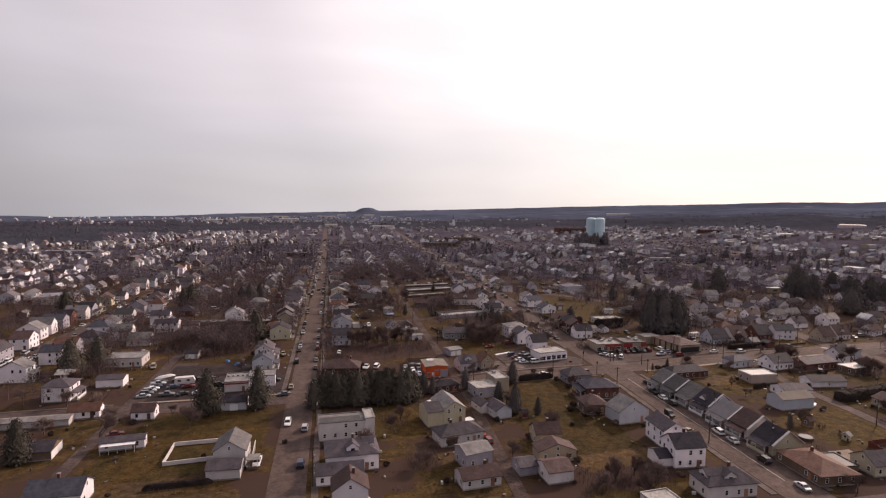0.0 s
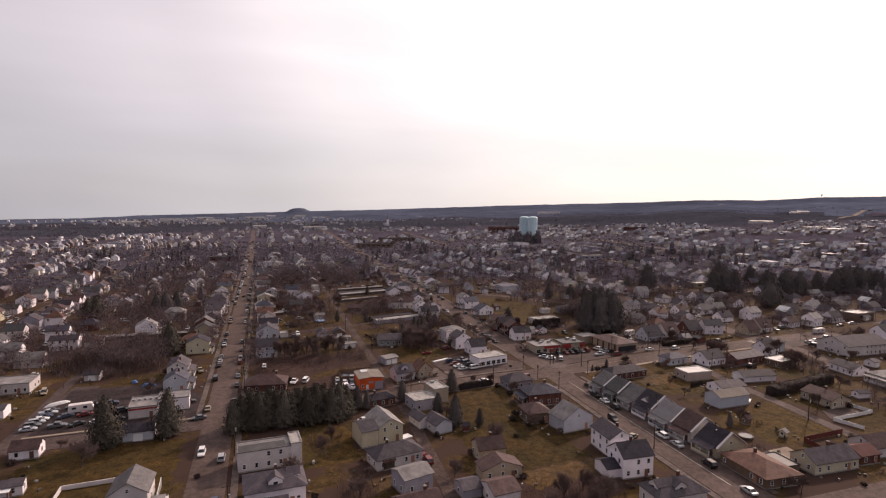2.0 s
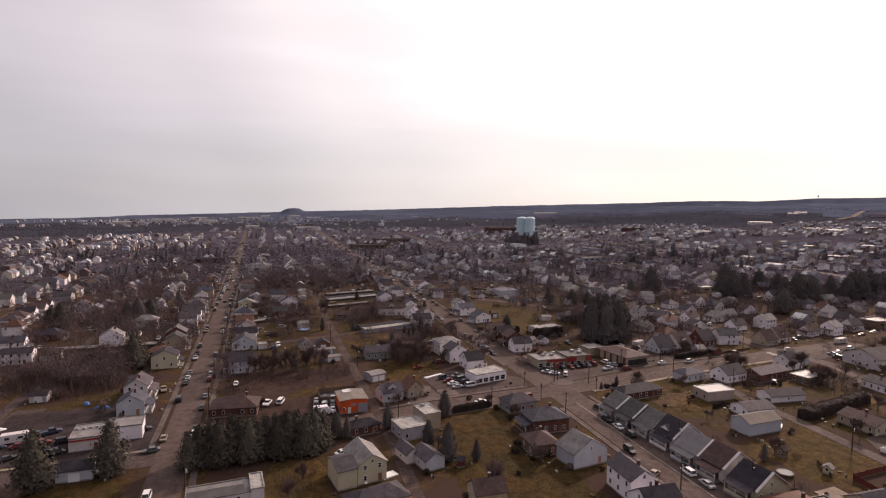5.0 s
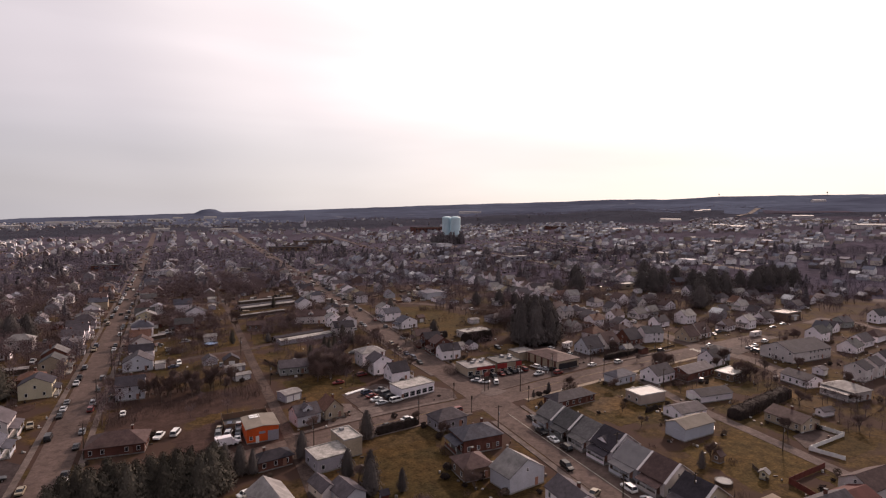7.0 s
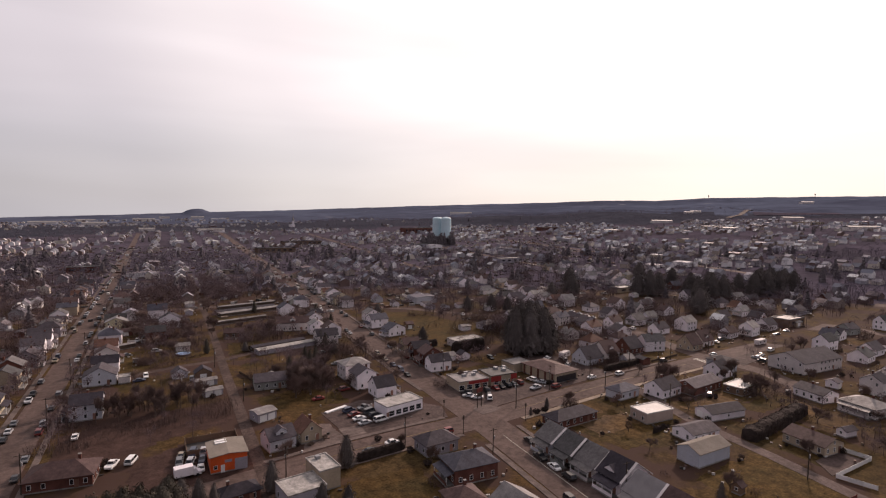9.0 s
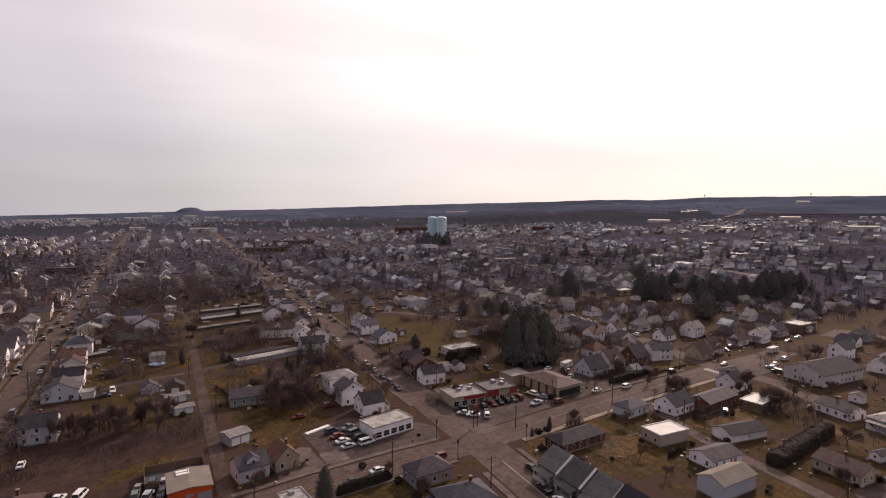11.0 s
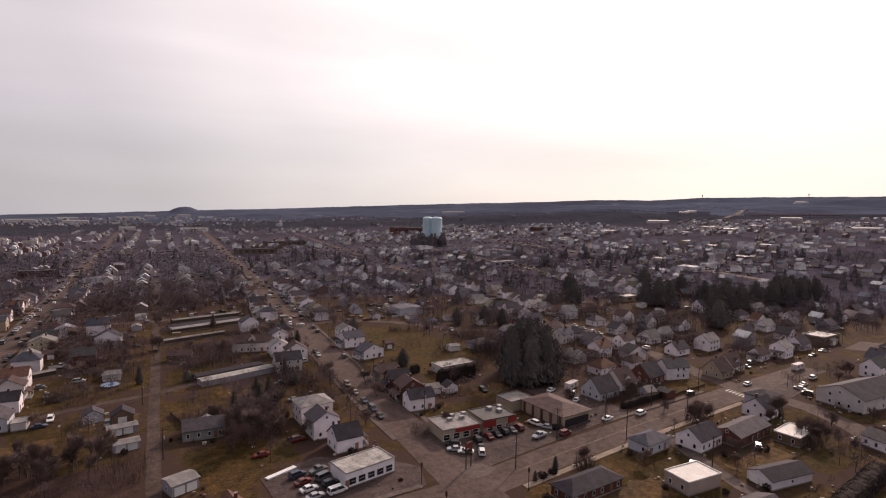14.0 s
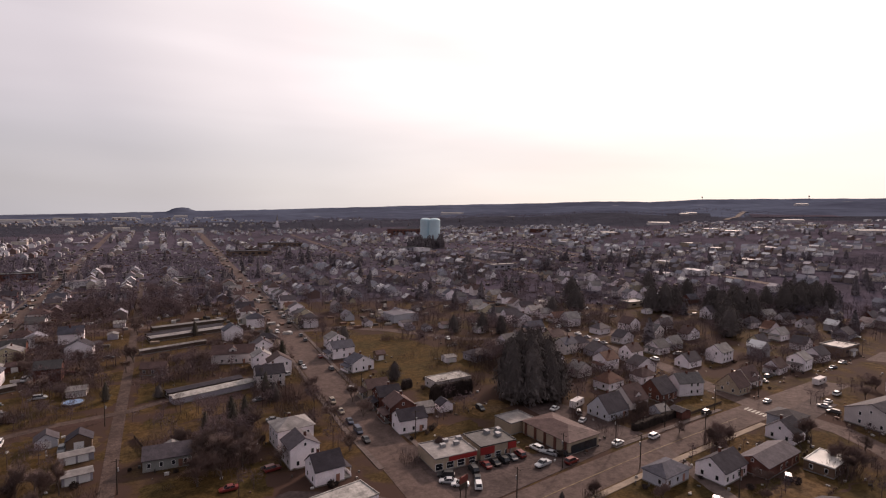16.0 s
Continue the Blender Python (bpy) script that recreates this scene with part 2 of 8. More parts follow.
# winter lawn and earth, varied by lot and by tuft
GROUND = mat("winter_lawn", (0.0724, 0.0427, 0.0174), 0.97, (0.03, 1.4), 0.45, rnd=0, bump=0.35, tint=(0.0493, 0.0346, 0.0150), mid=(0.35, 0.5))
gn, gl = GROUND.node_tree.nodes, GROUND.node_tree.links
g_tc = gn.new("ShaderNodeTexCoord")
g_no = gn.new("ShaderNodeTexNoise")
g_no.inputs["Scale"].default_value, g_no.inputs["Detail"].default_value = 0.055, 5
gl.new(g_tc.outputs["Object"], g_no.inputs["Vector"])
g_rp = gn.new("ShaderNodeMapRange")
g_rp.inputs["From Min"].default_value, g_rp.inputs["From Max"].default_value = 0.44, 0.54
gl.new(g_no.outputs[0], g_rp.inputs[0])
g_mx = gn.new("ShaderNodeMix")
g_mx.data_type = "RGBA"
g_old = gn["Principled BSDF"].inputs["Base Color"].links[0].from_socket
gl.new(g_rp.outputs[0], g_mx.inputs[0])
gl.new(g_old, g_mx.inputs[6])
g_mx.inputs[7].default_value = (0.0525, 0.0318, 0.0255, 1)
gl.new(g_mx.outputs[2], gn["Principled BSDF"].inputs["Base Color"])
LAWN = mat("mown_winter_lawn", (0.0678, 0.0408, 0.0145), 0.97, (0.08, 1.6), 0.45, rnd=0.15, bump=0.3, tint=(0.0450, 0.0330, 0.0130), mid=(0.4, 0.45))
DRYGRASS = mat("dry_grass", (0.0950, 0.0572, 0.0243), 0.97, (0.08, 1.6), 0.45, rnd=0.2, bump=0.3, tint=(0.0694, 0.0470, 0.0291), mid=(0.5, 0.45))
DARKLOT = mat("dark_lot_asphalt", (0.0515, 0.0389, 0.0392), 0.9, (0.09, 1.2), 0.35, bump=0.2, rnd=0, mid=(0.3, 0.3))
# aerial haze is put into this twig colour, greyer and bluer than nearby
HAZETWIG = mat("haze_tinted_far_twigs", (0.1254, 0.1075, 0.1314), 0.95, (0.01, 0.2), 0.4, rnd=0.3, bump=0, island=True)
# needle colour paled for haze over the stands; near broad conifers share it
HAZENEEDLE = mat("haze_paled_needles", (0.1050, 0.0920, 0.0880), 0.95, (0.5, 5), 0.2, rnd=0.2)
# far needles lightened and blued to carry the haze
FARHAZENEEDLE = mat("haze_tinted_far_needles", (0.1512, 0.1331, 0.1416), 0.95, (0.1, 1), 0.35, rnd=0, bump=0)
ALLEYM = mat("pale_dirt_alley", (0.0874, 0.0627, 0.0553), 0.95, (0.12, 1.8), 0.35, bump=0.3, rnd=0, mid=(0.45, 0.3))
BRUSH = mat("winter_brush", (0.1288, 0.0918, 0.0853), 0.95, (0.05, 3), 0.45, rnd=0.35, bump=0, island=True)
# far earth and woods: haze blue put into the colours, stronger with distance
HAZETOWN = mat("haze_tinted_far_earth", (0.0929, 0.0788, 0.1024), 0.97, (0.012, 0.12), 0.5, rnd=0, bump=0, tint=(0.0580, 0.0510, 0.0620))
HAZEFLOOR = mat("haze_blue_woodland_floor", (0.0560, 0.0570, 0.0720), 0.97, (0.006, 0.05), 0.5, rnd=0, bump=0, tint=(0.0390, 0.0400, 0.0520))
HAZEWOODS = mat("haze_blue_woodland", (0.0890, 0.1020, 0.1440), 0.97, (0.0018, 0.012), 0.35, rnd=0, bump=0, tint=(0.0600, 0.0660, 0.0960))
wd_n, wd_l = HAZEWOODS.node_tree.nodes, HAZEWOODS.node_tree.links
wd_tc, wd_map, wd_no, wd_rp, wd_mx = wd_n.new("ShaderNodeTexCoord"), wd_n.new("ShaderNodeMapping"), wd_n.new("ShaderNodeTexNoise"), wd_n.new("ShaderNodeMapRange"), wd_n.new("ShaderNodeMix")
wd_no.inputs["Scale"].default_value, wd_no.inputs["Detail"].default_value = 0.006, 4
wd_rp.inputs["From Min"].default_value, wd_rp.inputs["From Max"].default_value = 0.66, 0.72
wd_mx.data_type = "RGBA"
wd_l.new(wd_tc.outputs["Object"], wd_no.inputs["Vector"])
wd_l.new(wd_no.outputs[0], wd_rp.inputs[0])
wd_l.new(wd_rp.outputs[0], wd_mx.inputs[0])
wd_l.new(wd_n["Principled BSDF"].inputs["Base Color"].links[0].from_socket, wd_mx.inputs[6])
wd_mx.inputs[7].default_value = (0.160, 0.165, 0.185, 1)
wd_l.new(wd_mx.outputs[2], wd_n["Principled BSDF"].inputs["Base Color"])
for m in (HAZEWOODS, HAZEFLOOR, HAZETOWN, HAZETWIG, FARHAZENEEDLE, TWIG):
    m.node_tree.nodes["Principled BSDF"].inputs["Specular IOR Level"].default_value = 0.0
FARWALL = palette("far_house_walls", [(0.78, 0.76, 0.76), (0.30, 0.29, 0.31), (0.58, 0.53, 0.46), (0.19, 0.16, 0.15), (0.74, 0.72, 0.73), (0.42, 0.43, 0.47), (0.15, 0.10, 0.09), (0.36, 0.31, 0.27)], 0.7)
# roof tones lifted and blued for haze, the palest also for sky glare
HAZEROOF = palette("haze_tinted_far_roofs", [(0.175, 0.160, 0.189), (0.103, 0.095, 0.117), (0.163, 0.125, 0.130), (0.225, 0.213, 0.250), (0.131, 0.110, 0.120), (0.156, 0.163, 0.202), (0.600, 0.600, 0.600), (0.188, 0.188, 0.221), (0.275, 0.269, 0.305)], 0.68)
CLUTTER = palette("yard_clutter_paint", [(0.40, 0.39, 0.38), (0.30, 0.28, 0.26), (0.045, 0.04, 0.038), (0.10, 0.09, 0.085), (0.30, 0.29, 0.28), (0.13, 0.07, 0.05), (0.48, 0.47, 0.46), (0.06, 0.055, 0.05), (0.20, 0.15, 0.11), (0.10, 0.06, 0.05), (0.14, 0.12, 0.11), (0.07, 0.06, 0.055)], 0.66)
CARPAINT = {k: mat(k + "_car_paint", c, 0.34, (0.3, 3), 0.06, bump=0, rnd=0.05) for k, c in dict(white=(0.72, 0.72, 0.72), silver=(0.38, 0.39, 0.41), black=(0.014, 0.014, 0.016), blue=(0.03, 0.04, 0.075), red=(0.15, 0.018, 0.016), grey=(0.11, 0.115, 0.125), tan=(0.26, 0.22, 0.16)).items()}


# ---- mesh helpers ----
class Build:
    """Collects vertices and faces, then gives one mesh."""

    def __init__(self):
        self.v, self.f, self.m = [], [], []

    def add(self, verts, faces, slot=0):
        o = len(self.v)
        self.v += [tuple(p) for p in verts]
        self.f += [tuple(i + o for i in f) for f in faces]
        self.m += [slot] * len(faces)

    def box(self, x0, x1, y0, y1, z0, z1, slot=0):
        self.add([(x0, y0, z0), (x1, y0, z0), (x1, y1, z0), (x0, y1, z0), (x0, y0, z1), (x1, y0, z1), (x1, y1, z1), (x0, y1, z1)],
                 [(3, 2, 1, 0), (4, 5, 6, 7), (0, 1, 5, 4), (1, 2, 6, 5), (2, 3, 7, 6), (3, 0, 4, 7)], slot)

    def prism(self, ring, z0, z1, slot=0):
        """An upright prism over a ring of (x, y), counter-clockwise."""
        n = len(ring)
        self.add([(x, y, z0) for x, y in ring] + [(x, y, z1) for x, y in ring],
                 [tuple(range(n - 1, -1, -1)), tuple(range(n, 2 * n))] + [(i, (i + 1) % n, n + (i + 1) % n, n + i) for i in range(n)], slot)

    def tube(self, a, b, r0, r1, sides=6, slot=0, caps=True):
        a, b = Vector(a), Vector(b)
        d = (b - a).normalized()
        u = d.orthogonal().normalized()
        w = d.cross(u)
        ring = [(u * math.cos(2 * math.pi * i / sides) + w * math.sin(2 * math.pi * i / sides)) for i in range(sides)]
        self.add([a + q * r0 for q in ring] + [b + q * r1 for q in ring],
                 [(i, (i + 1) % sides, sides + (i + 1) % sides, sides + i) for i in range(sides)] + ([tuple(range(sides - 1, -1, -1)), tuple(range(sides, 2 * sides))] if caps else []), slot)

    def pipe(self, pts, r, sides=4):
        """One bent tube through the points."""
        o = len(self.v)
        for p in pts:
            for i in range(sides):
                a = 2 * math.pi * i / sides
                self.v.append((p[0] + r * math.cos(a) * 0.7, p[1] + r * math.cos(a) * 0.7, p[2] + r * math.sin(a)))
        for k in range(len(pts) - 1):
            for i in range(sides):
                q, s = o + k * sides + i, o + k * sides + (i + 1) % sides
                self.f.append((q, s, s + sides, q + sides))
                self.m.append(0)

    def mesh(self, name, *mats):
        me = bpy.data.meshes.new(name)
        me.from_pydata(self.v, [], self.f)
        for m in mats:
            me.materials.append(m)
        if len(mats) > 1:
            me.polygons.foreach_set("material_index", self.m)
        me.update()
        return me


def part(name, build, material, parent, label="", at=None):
    """Links a Build (or a ready mesh) as one object under a thing or a part."""
    me = build.mesh(name, material) if isinstance(build, Build) else build
    ob = new(name, me)
    ob.parent = parent
    if at is not None:
        ob.matrix_basis = at
    return tagged(ob, label)


def thing(name, x, y, z=0.0, rot=0.0, label="", category="", group="", kind=""):
    ob = new(name)
    ob.empty_display_size = 0.5
    ob.matrix_basis = pose(x, y, z + hgt(x, y), 0, 0, rot)
    return tagged(ob, label, category, group, kind)


def solid(name, build, material, label, category, group="", kind="", at=None):
    ob = new(name, build.mesh(name, material) if isinstance(build, Build) else build)
    if at is not None:
        ob.matrix_basis = at
    return tagged(ob, label, category, group, kind)


taken = []      # (x, y, radius) of the plots that are built on


def is_free(x, y, r):
    return all((x - a) ** 2 + (y - b) ** 2 > (r + c) ** 2 for a, b, c in taken)


# ---- ground, hills, roads ----
def hgt(x, y):
    """Height of the ground: level round the path, rising gently far east and falling far west."""
    r = math.hypot(x, y)
    s = min(1.0, max(0.0, (r - 350) / 450))
    return s * s * (3 - 2 * s) * (0.035 * max(0.0, min(x, 2200) - 280) + 0.008 * min(0.0, x + 40)) if y > 0 else 0.0


KNOLLS = [(1190, 1780, 300, 17), (1640, 1700, 380, 22), (2200, 1750, 420, 24), (-620, 1500, 330, 8), (700, 2050, 300, 12)]    # x, y, radius, height of wooded knolls


def town_limit(az):
    """How far the houses reach at a bearing in degrees."""
    return float(np.interp(az, [-36, -23, -15, -6, 0, 30, 48, 56, 76], [900, 1080, 1350, 1650, 1800, 1720, 1760, 2050, 2050]))


def ridge_height(r, az):
    """Height of the land at a distance and a bearing in degrees: the town's ground, then long low wooded ridges far off."""
    a = (az + 180) % 360 - 180
    near = hgt(min(r, 2300) * math.sin(radians(a)), min(r, 2300) * math.cos(radians(a)))
    if r > 1400:
        x, y = r * math.sin(radians(a)), r * math.cos(radians(a))
        near += sum(k * max(0.0, 1 - ((x - u) ** 2 + (y - v) ** 2) / w ** 2) ** 2 for u, v, w, k in KNOLLS)
    if r < 2300:
        return near
    if a < -45 or a > 110:
        top = -40.0
    else:
        top = float(np.interp(a, [-45, -30, -20, -14, -8, -1, 2.2, 6.5, 13, 19, 27, 37, 44, 49, 53.5, 60, 67, 80, 110], [-45, -50, -37, -25, -2, 14, 24, 37, 54, 74, 101, 125, 150, 149, 170, 177, 182, 180, -40]))
    s = min(1.0, (r - 2300) / 2050.0)
    top += 3 * noise.noise((a * 0.5, 1.3, 0)) + 2 * noise.noise((a * 1.6, 4.7, 0))
    mid = 26 * noise.noise((a * 0.12, r / 420.0, 2.2)) * (1 - abs(2 * s - 1))
    d = math.hypot((a - 4.4) * 4200 * math.pi / 180, (r - 4200) * 0.35)
    hill = 29 * min(1.0, max(0.0, 1 - d / 98) * 1.7)
    return near + (top - near) * (0.25 * s + 0.75 * s ** 2.2) + mid + hill


RADII = [0, 60, 120, 180, 240, 300, 380, 460, 560, 700, 900, 1150, 1450, 1600, 1700, 1800, 1950, 2100, 2200, 2300, 2380, 2450, 2600, 2750, 2900, 3050, 3200, 3350, 3500, 3650, 3800, 3900, 4000, 4060, 4120, 4180, 4240, 4300, 4400, 4500, 4620, 4750]
NA = 1080
gb = Build()
gv = [(0.0, 0.0, 0.0)]
for r in RADII[1:]:
    for i in range(NA):
        az = i * 360 / NA
        h = ridge_height(r, az) if r <= 4400 else ridge_height(4400, az) - (r - 4400) * 0.15
        gv.append((r * math.sin(radians(az)), r * math.cos(radians(az)), h))
gf, gm = [(0, 1 + (i + 1) % NA, 1 + i) for i in range(NA)], [0] * NA
for k in range(len(RADII) - 2):
    for i in range(NA):
        a, b = 1 + k * NA + i, 1 + k * NA + (i + 1) % NA
        gf.append((a, b, b + NA, a + NA))
        az = (i * 360 / NA + 180) % 360 - 180
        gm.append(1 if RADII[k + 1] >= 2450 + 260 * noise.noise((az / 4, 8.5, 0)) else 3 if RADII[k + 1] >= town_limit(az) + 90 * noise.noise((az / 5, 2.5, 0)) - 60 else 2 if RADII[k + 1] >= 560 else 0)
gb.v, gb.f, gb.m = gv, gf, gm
ground = solid("ground", gb.mesh("ground", GROUND, HAZEWOODS, HAZETOWN, HAZEFLOOR), None, "brown-green winter lawns and earth reaching wooded ridges", "ground", kind="structure")
for p in ground.data.polygons:
    p.use_smooth = True


def along(points, offset=0.0):
    """Points of a line moved sideways (to its right), with mitred corners."""
    ps = [Vector(p) for p in points]
    out = []
    for i, p in enumerate(ps):
        d = (ps[min(i + 1, len(ps) - 1)] - ps[max(i - 1, 0)]).normalized()
        out.append(p + Vector((d.y, -d.x)) * offset)
    return out


def fine(points, step=25.0):
    """A smooth line through the points."""
    ps, out = [Vector(p) for p in points], []
    for i in range(len(ps) - 1):
        p0, p1, p2, p3 = ps[max(i - 1, 0)], ps[i], ps[i + 1], ps[min(i + 2, len(ps) - 1)]
        n = max(1, int((p2 - p1).length / step))
        for k in range(n):
            t = k / n
            out.append(0.5 * (2 * p1 + (p2 - p0) * t + (2 * p0 - 5 * p1 + 4 * p2 - p3) * t * t + (3 * p1 - p0 - 3 * p2 + p3) * t ** 3))
    return out + [ps[-1]]


def strip(points, left, right, z0, z1):
    b = Build()
    for a, c in zip(zip(along(points, left), along(points, right)), list(zip(along(points, left), along(points, right)))[1:]):
        ring = [(a[0].x, a[0].y), (a[1].x, a[1].y), (c[1].x, c[1].y), (c[0].x, c[0].y)]
        o = len(b.v)
        b.prism(ring, z0, z1)
        for i in range(o, len(b.v)):
            x, y, z = b.v[i]
            b.v[i] = (x, y, z + hgt(x, y))
    return b


lane_z, lawn_z = [0.06], [0.004]


def road(name, points, width, material, label, walks=0.0, step=25.0, category="road"):
    pts = fine(points, step)
    lane_z[0] += 0.002
    solid(name, strip(pts, -width / 2, width / 2, -0.3, lane_z[0]), material, label, category, kind="structure")
    return pts


def slab(name, ring, material, label, z=0.03, category="pavement"):
    lane_z[0] += 0.002 if material not in (LAWN, DIRT, GRAVEL, DRYGRASS) else 0.0
    b = Build()
    top = lane_z[0] + z - 0.03
    if material in (LAWN, DIRT, GRAVEL, DRYGRASS):
        lawn_z[0] += 0.0004
        top = lawn_z[0]
        soft = []
        for (x0, y0), (x1, y1) in zip(ring, ring[1:] + ring[:1]):
            n = max(1, int(math.hypot(x1 - x0, y1 - y0) / 1.5))
            for k in range(n):
                x, y = x0 + (x1 - x0) * k / n, y0 + (y1 - y0) * k / n
                soft.append((x + 2.2 * noise.noise((x * 0.35, y * 0.35, 1.7)), y + 2.2 * noise.noise((x * 0.35, y * 0.35, 7.1))))
        ring = soft
    b.prism(ring, -0.2, top)
    return solid(name, b, material, label, category, kind="structure")


# ---- houses ----
mesh_cache = {}


def cached(key, maker):
    if key not in mesh_cache:
        mesh_cache[key] = maker()
    return mesh_cache[key]


def window_frame(w, h):
    def make():
        b = Build()
        t = 0.09
        b.box(-w / 2, w / 2, -0.07, 0.02, 0, t)
        b.box(-w / 2, w / 2, -0.07, 0.02, h - t, h)
        b.box(-w / 2, -w / 2 + t, -0.07, 0.02, t, h - t)
        b.box(w / 2 - t, w / 2, -0.07, 0.02, t, h - t)
        b.box(-w / 2 + t, w / 2 - t, -0.05, 0.02, h / 2 - 0.03, h / 2 + 0.03)
        return b.mesh("window", TRIM)
    return cached(("wf", w, h), make)


def window_pane(w, h):
    def make():
        b = Build()
        b.box(-w / 2 + 0.09, w / 2 - 0.09, -0.035, 0.01, 0.09, h - 0.09)
        return b.mesh("pane", GLASS)
    return cached(("wp", w, h), make)


def window_joined(w, h):
    def make():
        b = Build()
        b.box(-w / 2, w / 2, -0.05, 0.02, 0, h, 0)
        b.box(-w / 2 + 0.1, w / 2 - 0.1, -0.07, -0.04, 0.1, h - 0.1, 1)
        return b.mesh("window", TRIM, GLASS)
    return cached(("wj", w, h), make)




def wall_point(side, w, d, u, z):
    """The pose on a side of a w by d body, u metres along it from its middle, at height z."""
    if side == "s":
        return pose(u, -d / 2, z, 0, 0, 0)
    if side == "n":
        return pose(-u, d / 2, z, 0, 0, 180)
    if side == "e":
        return pose(w / 2, u, z, 0, 0, 90)
    return pose(-w / 2, -u, z, 0, 0, 270)


def add_window(parent, m, w=0.95, h=1.35, detail=2):
    if detail >= 2:
        f = part("window", window_frame(w, h), None, parent, at=m)
        part("pane", window_pane(w, h), None, f)
    else:
        part("window", window_joined(w, h), None, parent, at=m)


def gable_wall(w, d, h, rise, ridge):
    b = Build()
    x, y = w / 2, d / 2
    if ridge == "y":       # gable triangles on the south and north sides
        b.add([(-x, -y, 0), (x, -y, 0), (x, -y, h), (0, -y, h + rise), (-x, -y, h), (-x, y, 0), (x, y, 0), (x, y, h), (0, y, h + rise), (-x, y, h)],
              [(0, 1, 2, 3, 4), (6, 5, 9, 8, 7), (1, 6, 7, 2), (5, 0, 4, 9), (2, 7, 8, 3), (3, 8, 9, 4), (0, 5, 6, 1)])
    else:
        b.add([(-x, -y, 0), (-x, y, 0), (-x, y, h), (-x, 0, h + rise), (-x, -y, h), (x, -y, 0), (x, y, 0), (x, y, h), (x, 0, h + rise), (x, -y, h)],
              [(4, 3, 2, 1, 0), (5, 6, 7, 8, 9), (0, 5, 9, 4), (6, 1, 2, 7), (4, 9, 8, 3), (8, 7, 2, 3), (0, 1, 6, 5)])
    return b


def gable_roof(w, d, h, rise, ridge, over=0.4, thick=0.16):
    b = Build()
    if ridge == "x":
        half, length = d / 2, w / 2 + over * 0.7
    else:
        half, length = w / 2, d / 2 + over * 0.7
    slope = rise / half
    top, eave, he = h + rise + 0.05, half + over, h + 0.05 - over * slope
    for s in (-1, 1):
        pts = [(-length, 0, top), (length, 0, top), (length, s * eave, he), (-length, s * eave, he)]
        pts += [(p, q, r + thick) for p, q, r in pts]
        if ridge == "y":
            pts = [(-q, p, r) for p, q, r in pts]
        faces = [(0, 1, 2, 3), (7, 6, 5, 4), (0, 4, 5, 1), (1, 5, 6, 2), (2, 6, 7, 3), (3, 7, 4, 0)]
        if s < 0:
            faces = [f[::-1] for f in faces]
        b.add(pts, [f[::-1] for f in faces])
    return b


def hip_roof(w, d, h, rise, over=0.5, thick=0.15):
    b = Build()
    x, y = w / 2 + over, d / 2 + over
    k = max(0.0, (abs(w - d)) / 2)
    ridge = [(-k, 0), (k, 0)] if w >= d else [(0, -k), (0, k)]
    z0, z1 = h - 0.02, h + rise
    v = [(-x, -y, z0), (x, -y, z0), (x, y, z0), (-x, y, z0), (-x, -y, z0 + thick), (x, -y, z0 + thick), (x, y, z0 + thick), (-x, y, z0 + thick),
         (*ridge[0], z1 + thick), (*ridge[1], z1 + thick)]
    f = [(3, 2, 1, 0), (0, 1, 5, 4), (1, 2, 6, 5), (2, 3, 7, 6), (3, 0, 4, 7)]
    f += [(4, 5, 9, 8), (5, 6, 9), (6, 7, 8, 9), (7, 4, 8)] if w >= d else [(4, 5, 8), (5, 6, 9, 8), (6, 7, 9), (7, 4, 8, 9)]
    b.add(v, f)
    return b


def flat_roof(w, d, h, edge=0.35):
    b = Build()
    b.box(-w / 2 - 0.12, w / 2 + 0.12, -d / 2 - 0.12, d / 2 + 0.12, h, h + 0.12)
    for x0, x1, y0, y1 in ((-w / 2 - 0.12, w / 2 + 0.12, -d / 2 - 0.12, -d / 2 + 0.13), (-w / 2 - 0.12, w / 2 + 0.12, d / 2 - 0.13, d / 2 + 0.12),
                           (-w / 2 - 0.12, -w / 2 + 0.13, -d / 2 + 0.13, d / 2 - 0.13), (w / 2 - 0.13, w / 2 + 0.12, -d / 2 + 0.13, d / 2 - 0.13)):
        b.box(x0, x1, y0, y1, h + 0.12, h + edge)
    return b


def box_of(*a):
    b = Build()
    b.box(*a)
    return b


def body(parent, w, d, h, roof, ridge, rise, wall, roofm, x=0.0, y=0.0, base=True):
    """Walls, roof and footing of one wing, under a house."""
    at = pose(x, y, 0)
    if base:
        part("foundation", box_of(-w / 2 - 0.04, w / 2 + 0.04, -d / 2 - 0.04, d / 2 + 0.04, -0.3, 0.35), FOUND, parent, at=at)
    if roof == "gable":
        part("wall", gable_wall(w, d, h, rise, ridge), wall, parent, at=at)
        part("roof", gable_roof(w, d, h, rise, ridge), roofm, parent, at=at)
    elif roof == "hip":
        part("wall", box_of(-w / 2, w / 2, -d / 2, d / 2, 0, h), wall, parent, at=at)
        part("roof", hip_roof(w, d, h, rise), roofm, parent, at=at)
    else:
        part("wall", box_of(-w / 2, w / 2, -d / 2, d / 2, 0, h), wall, parent, at=at)
        part("roof", flat_roof(w, d, h), roofm, parent, at=at)


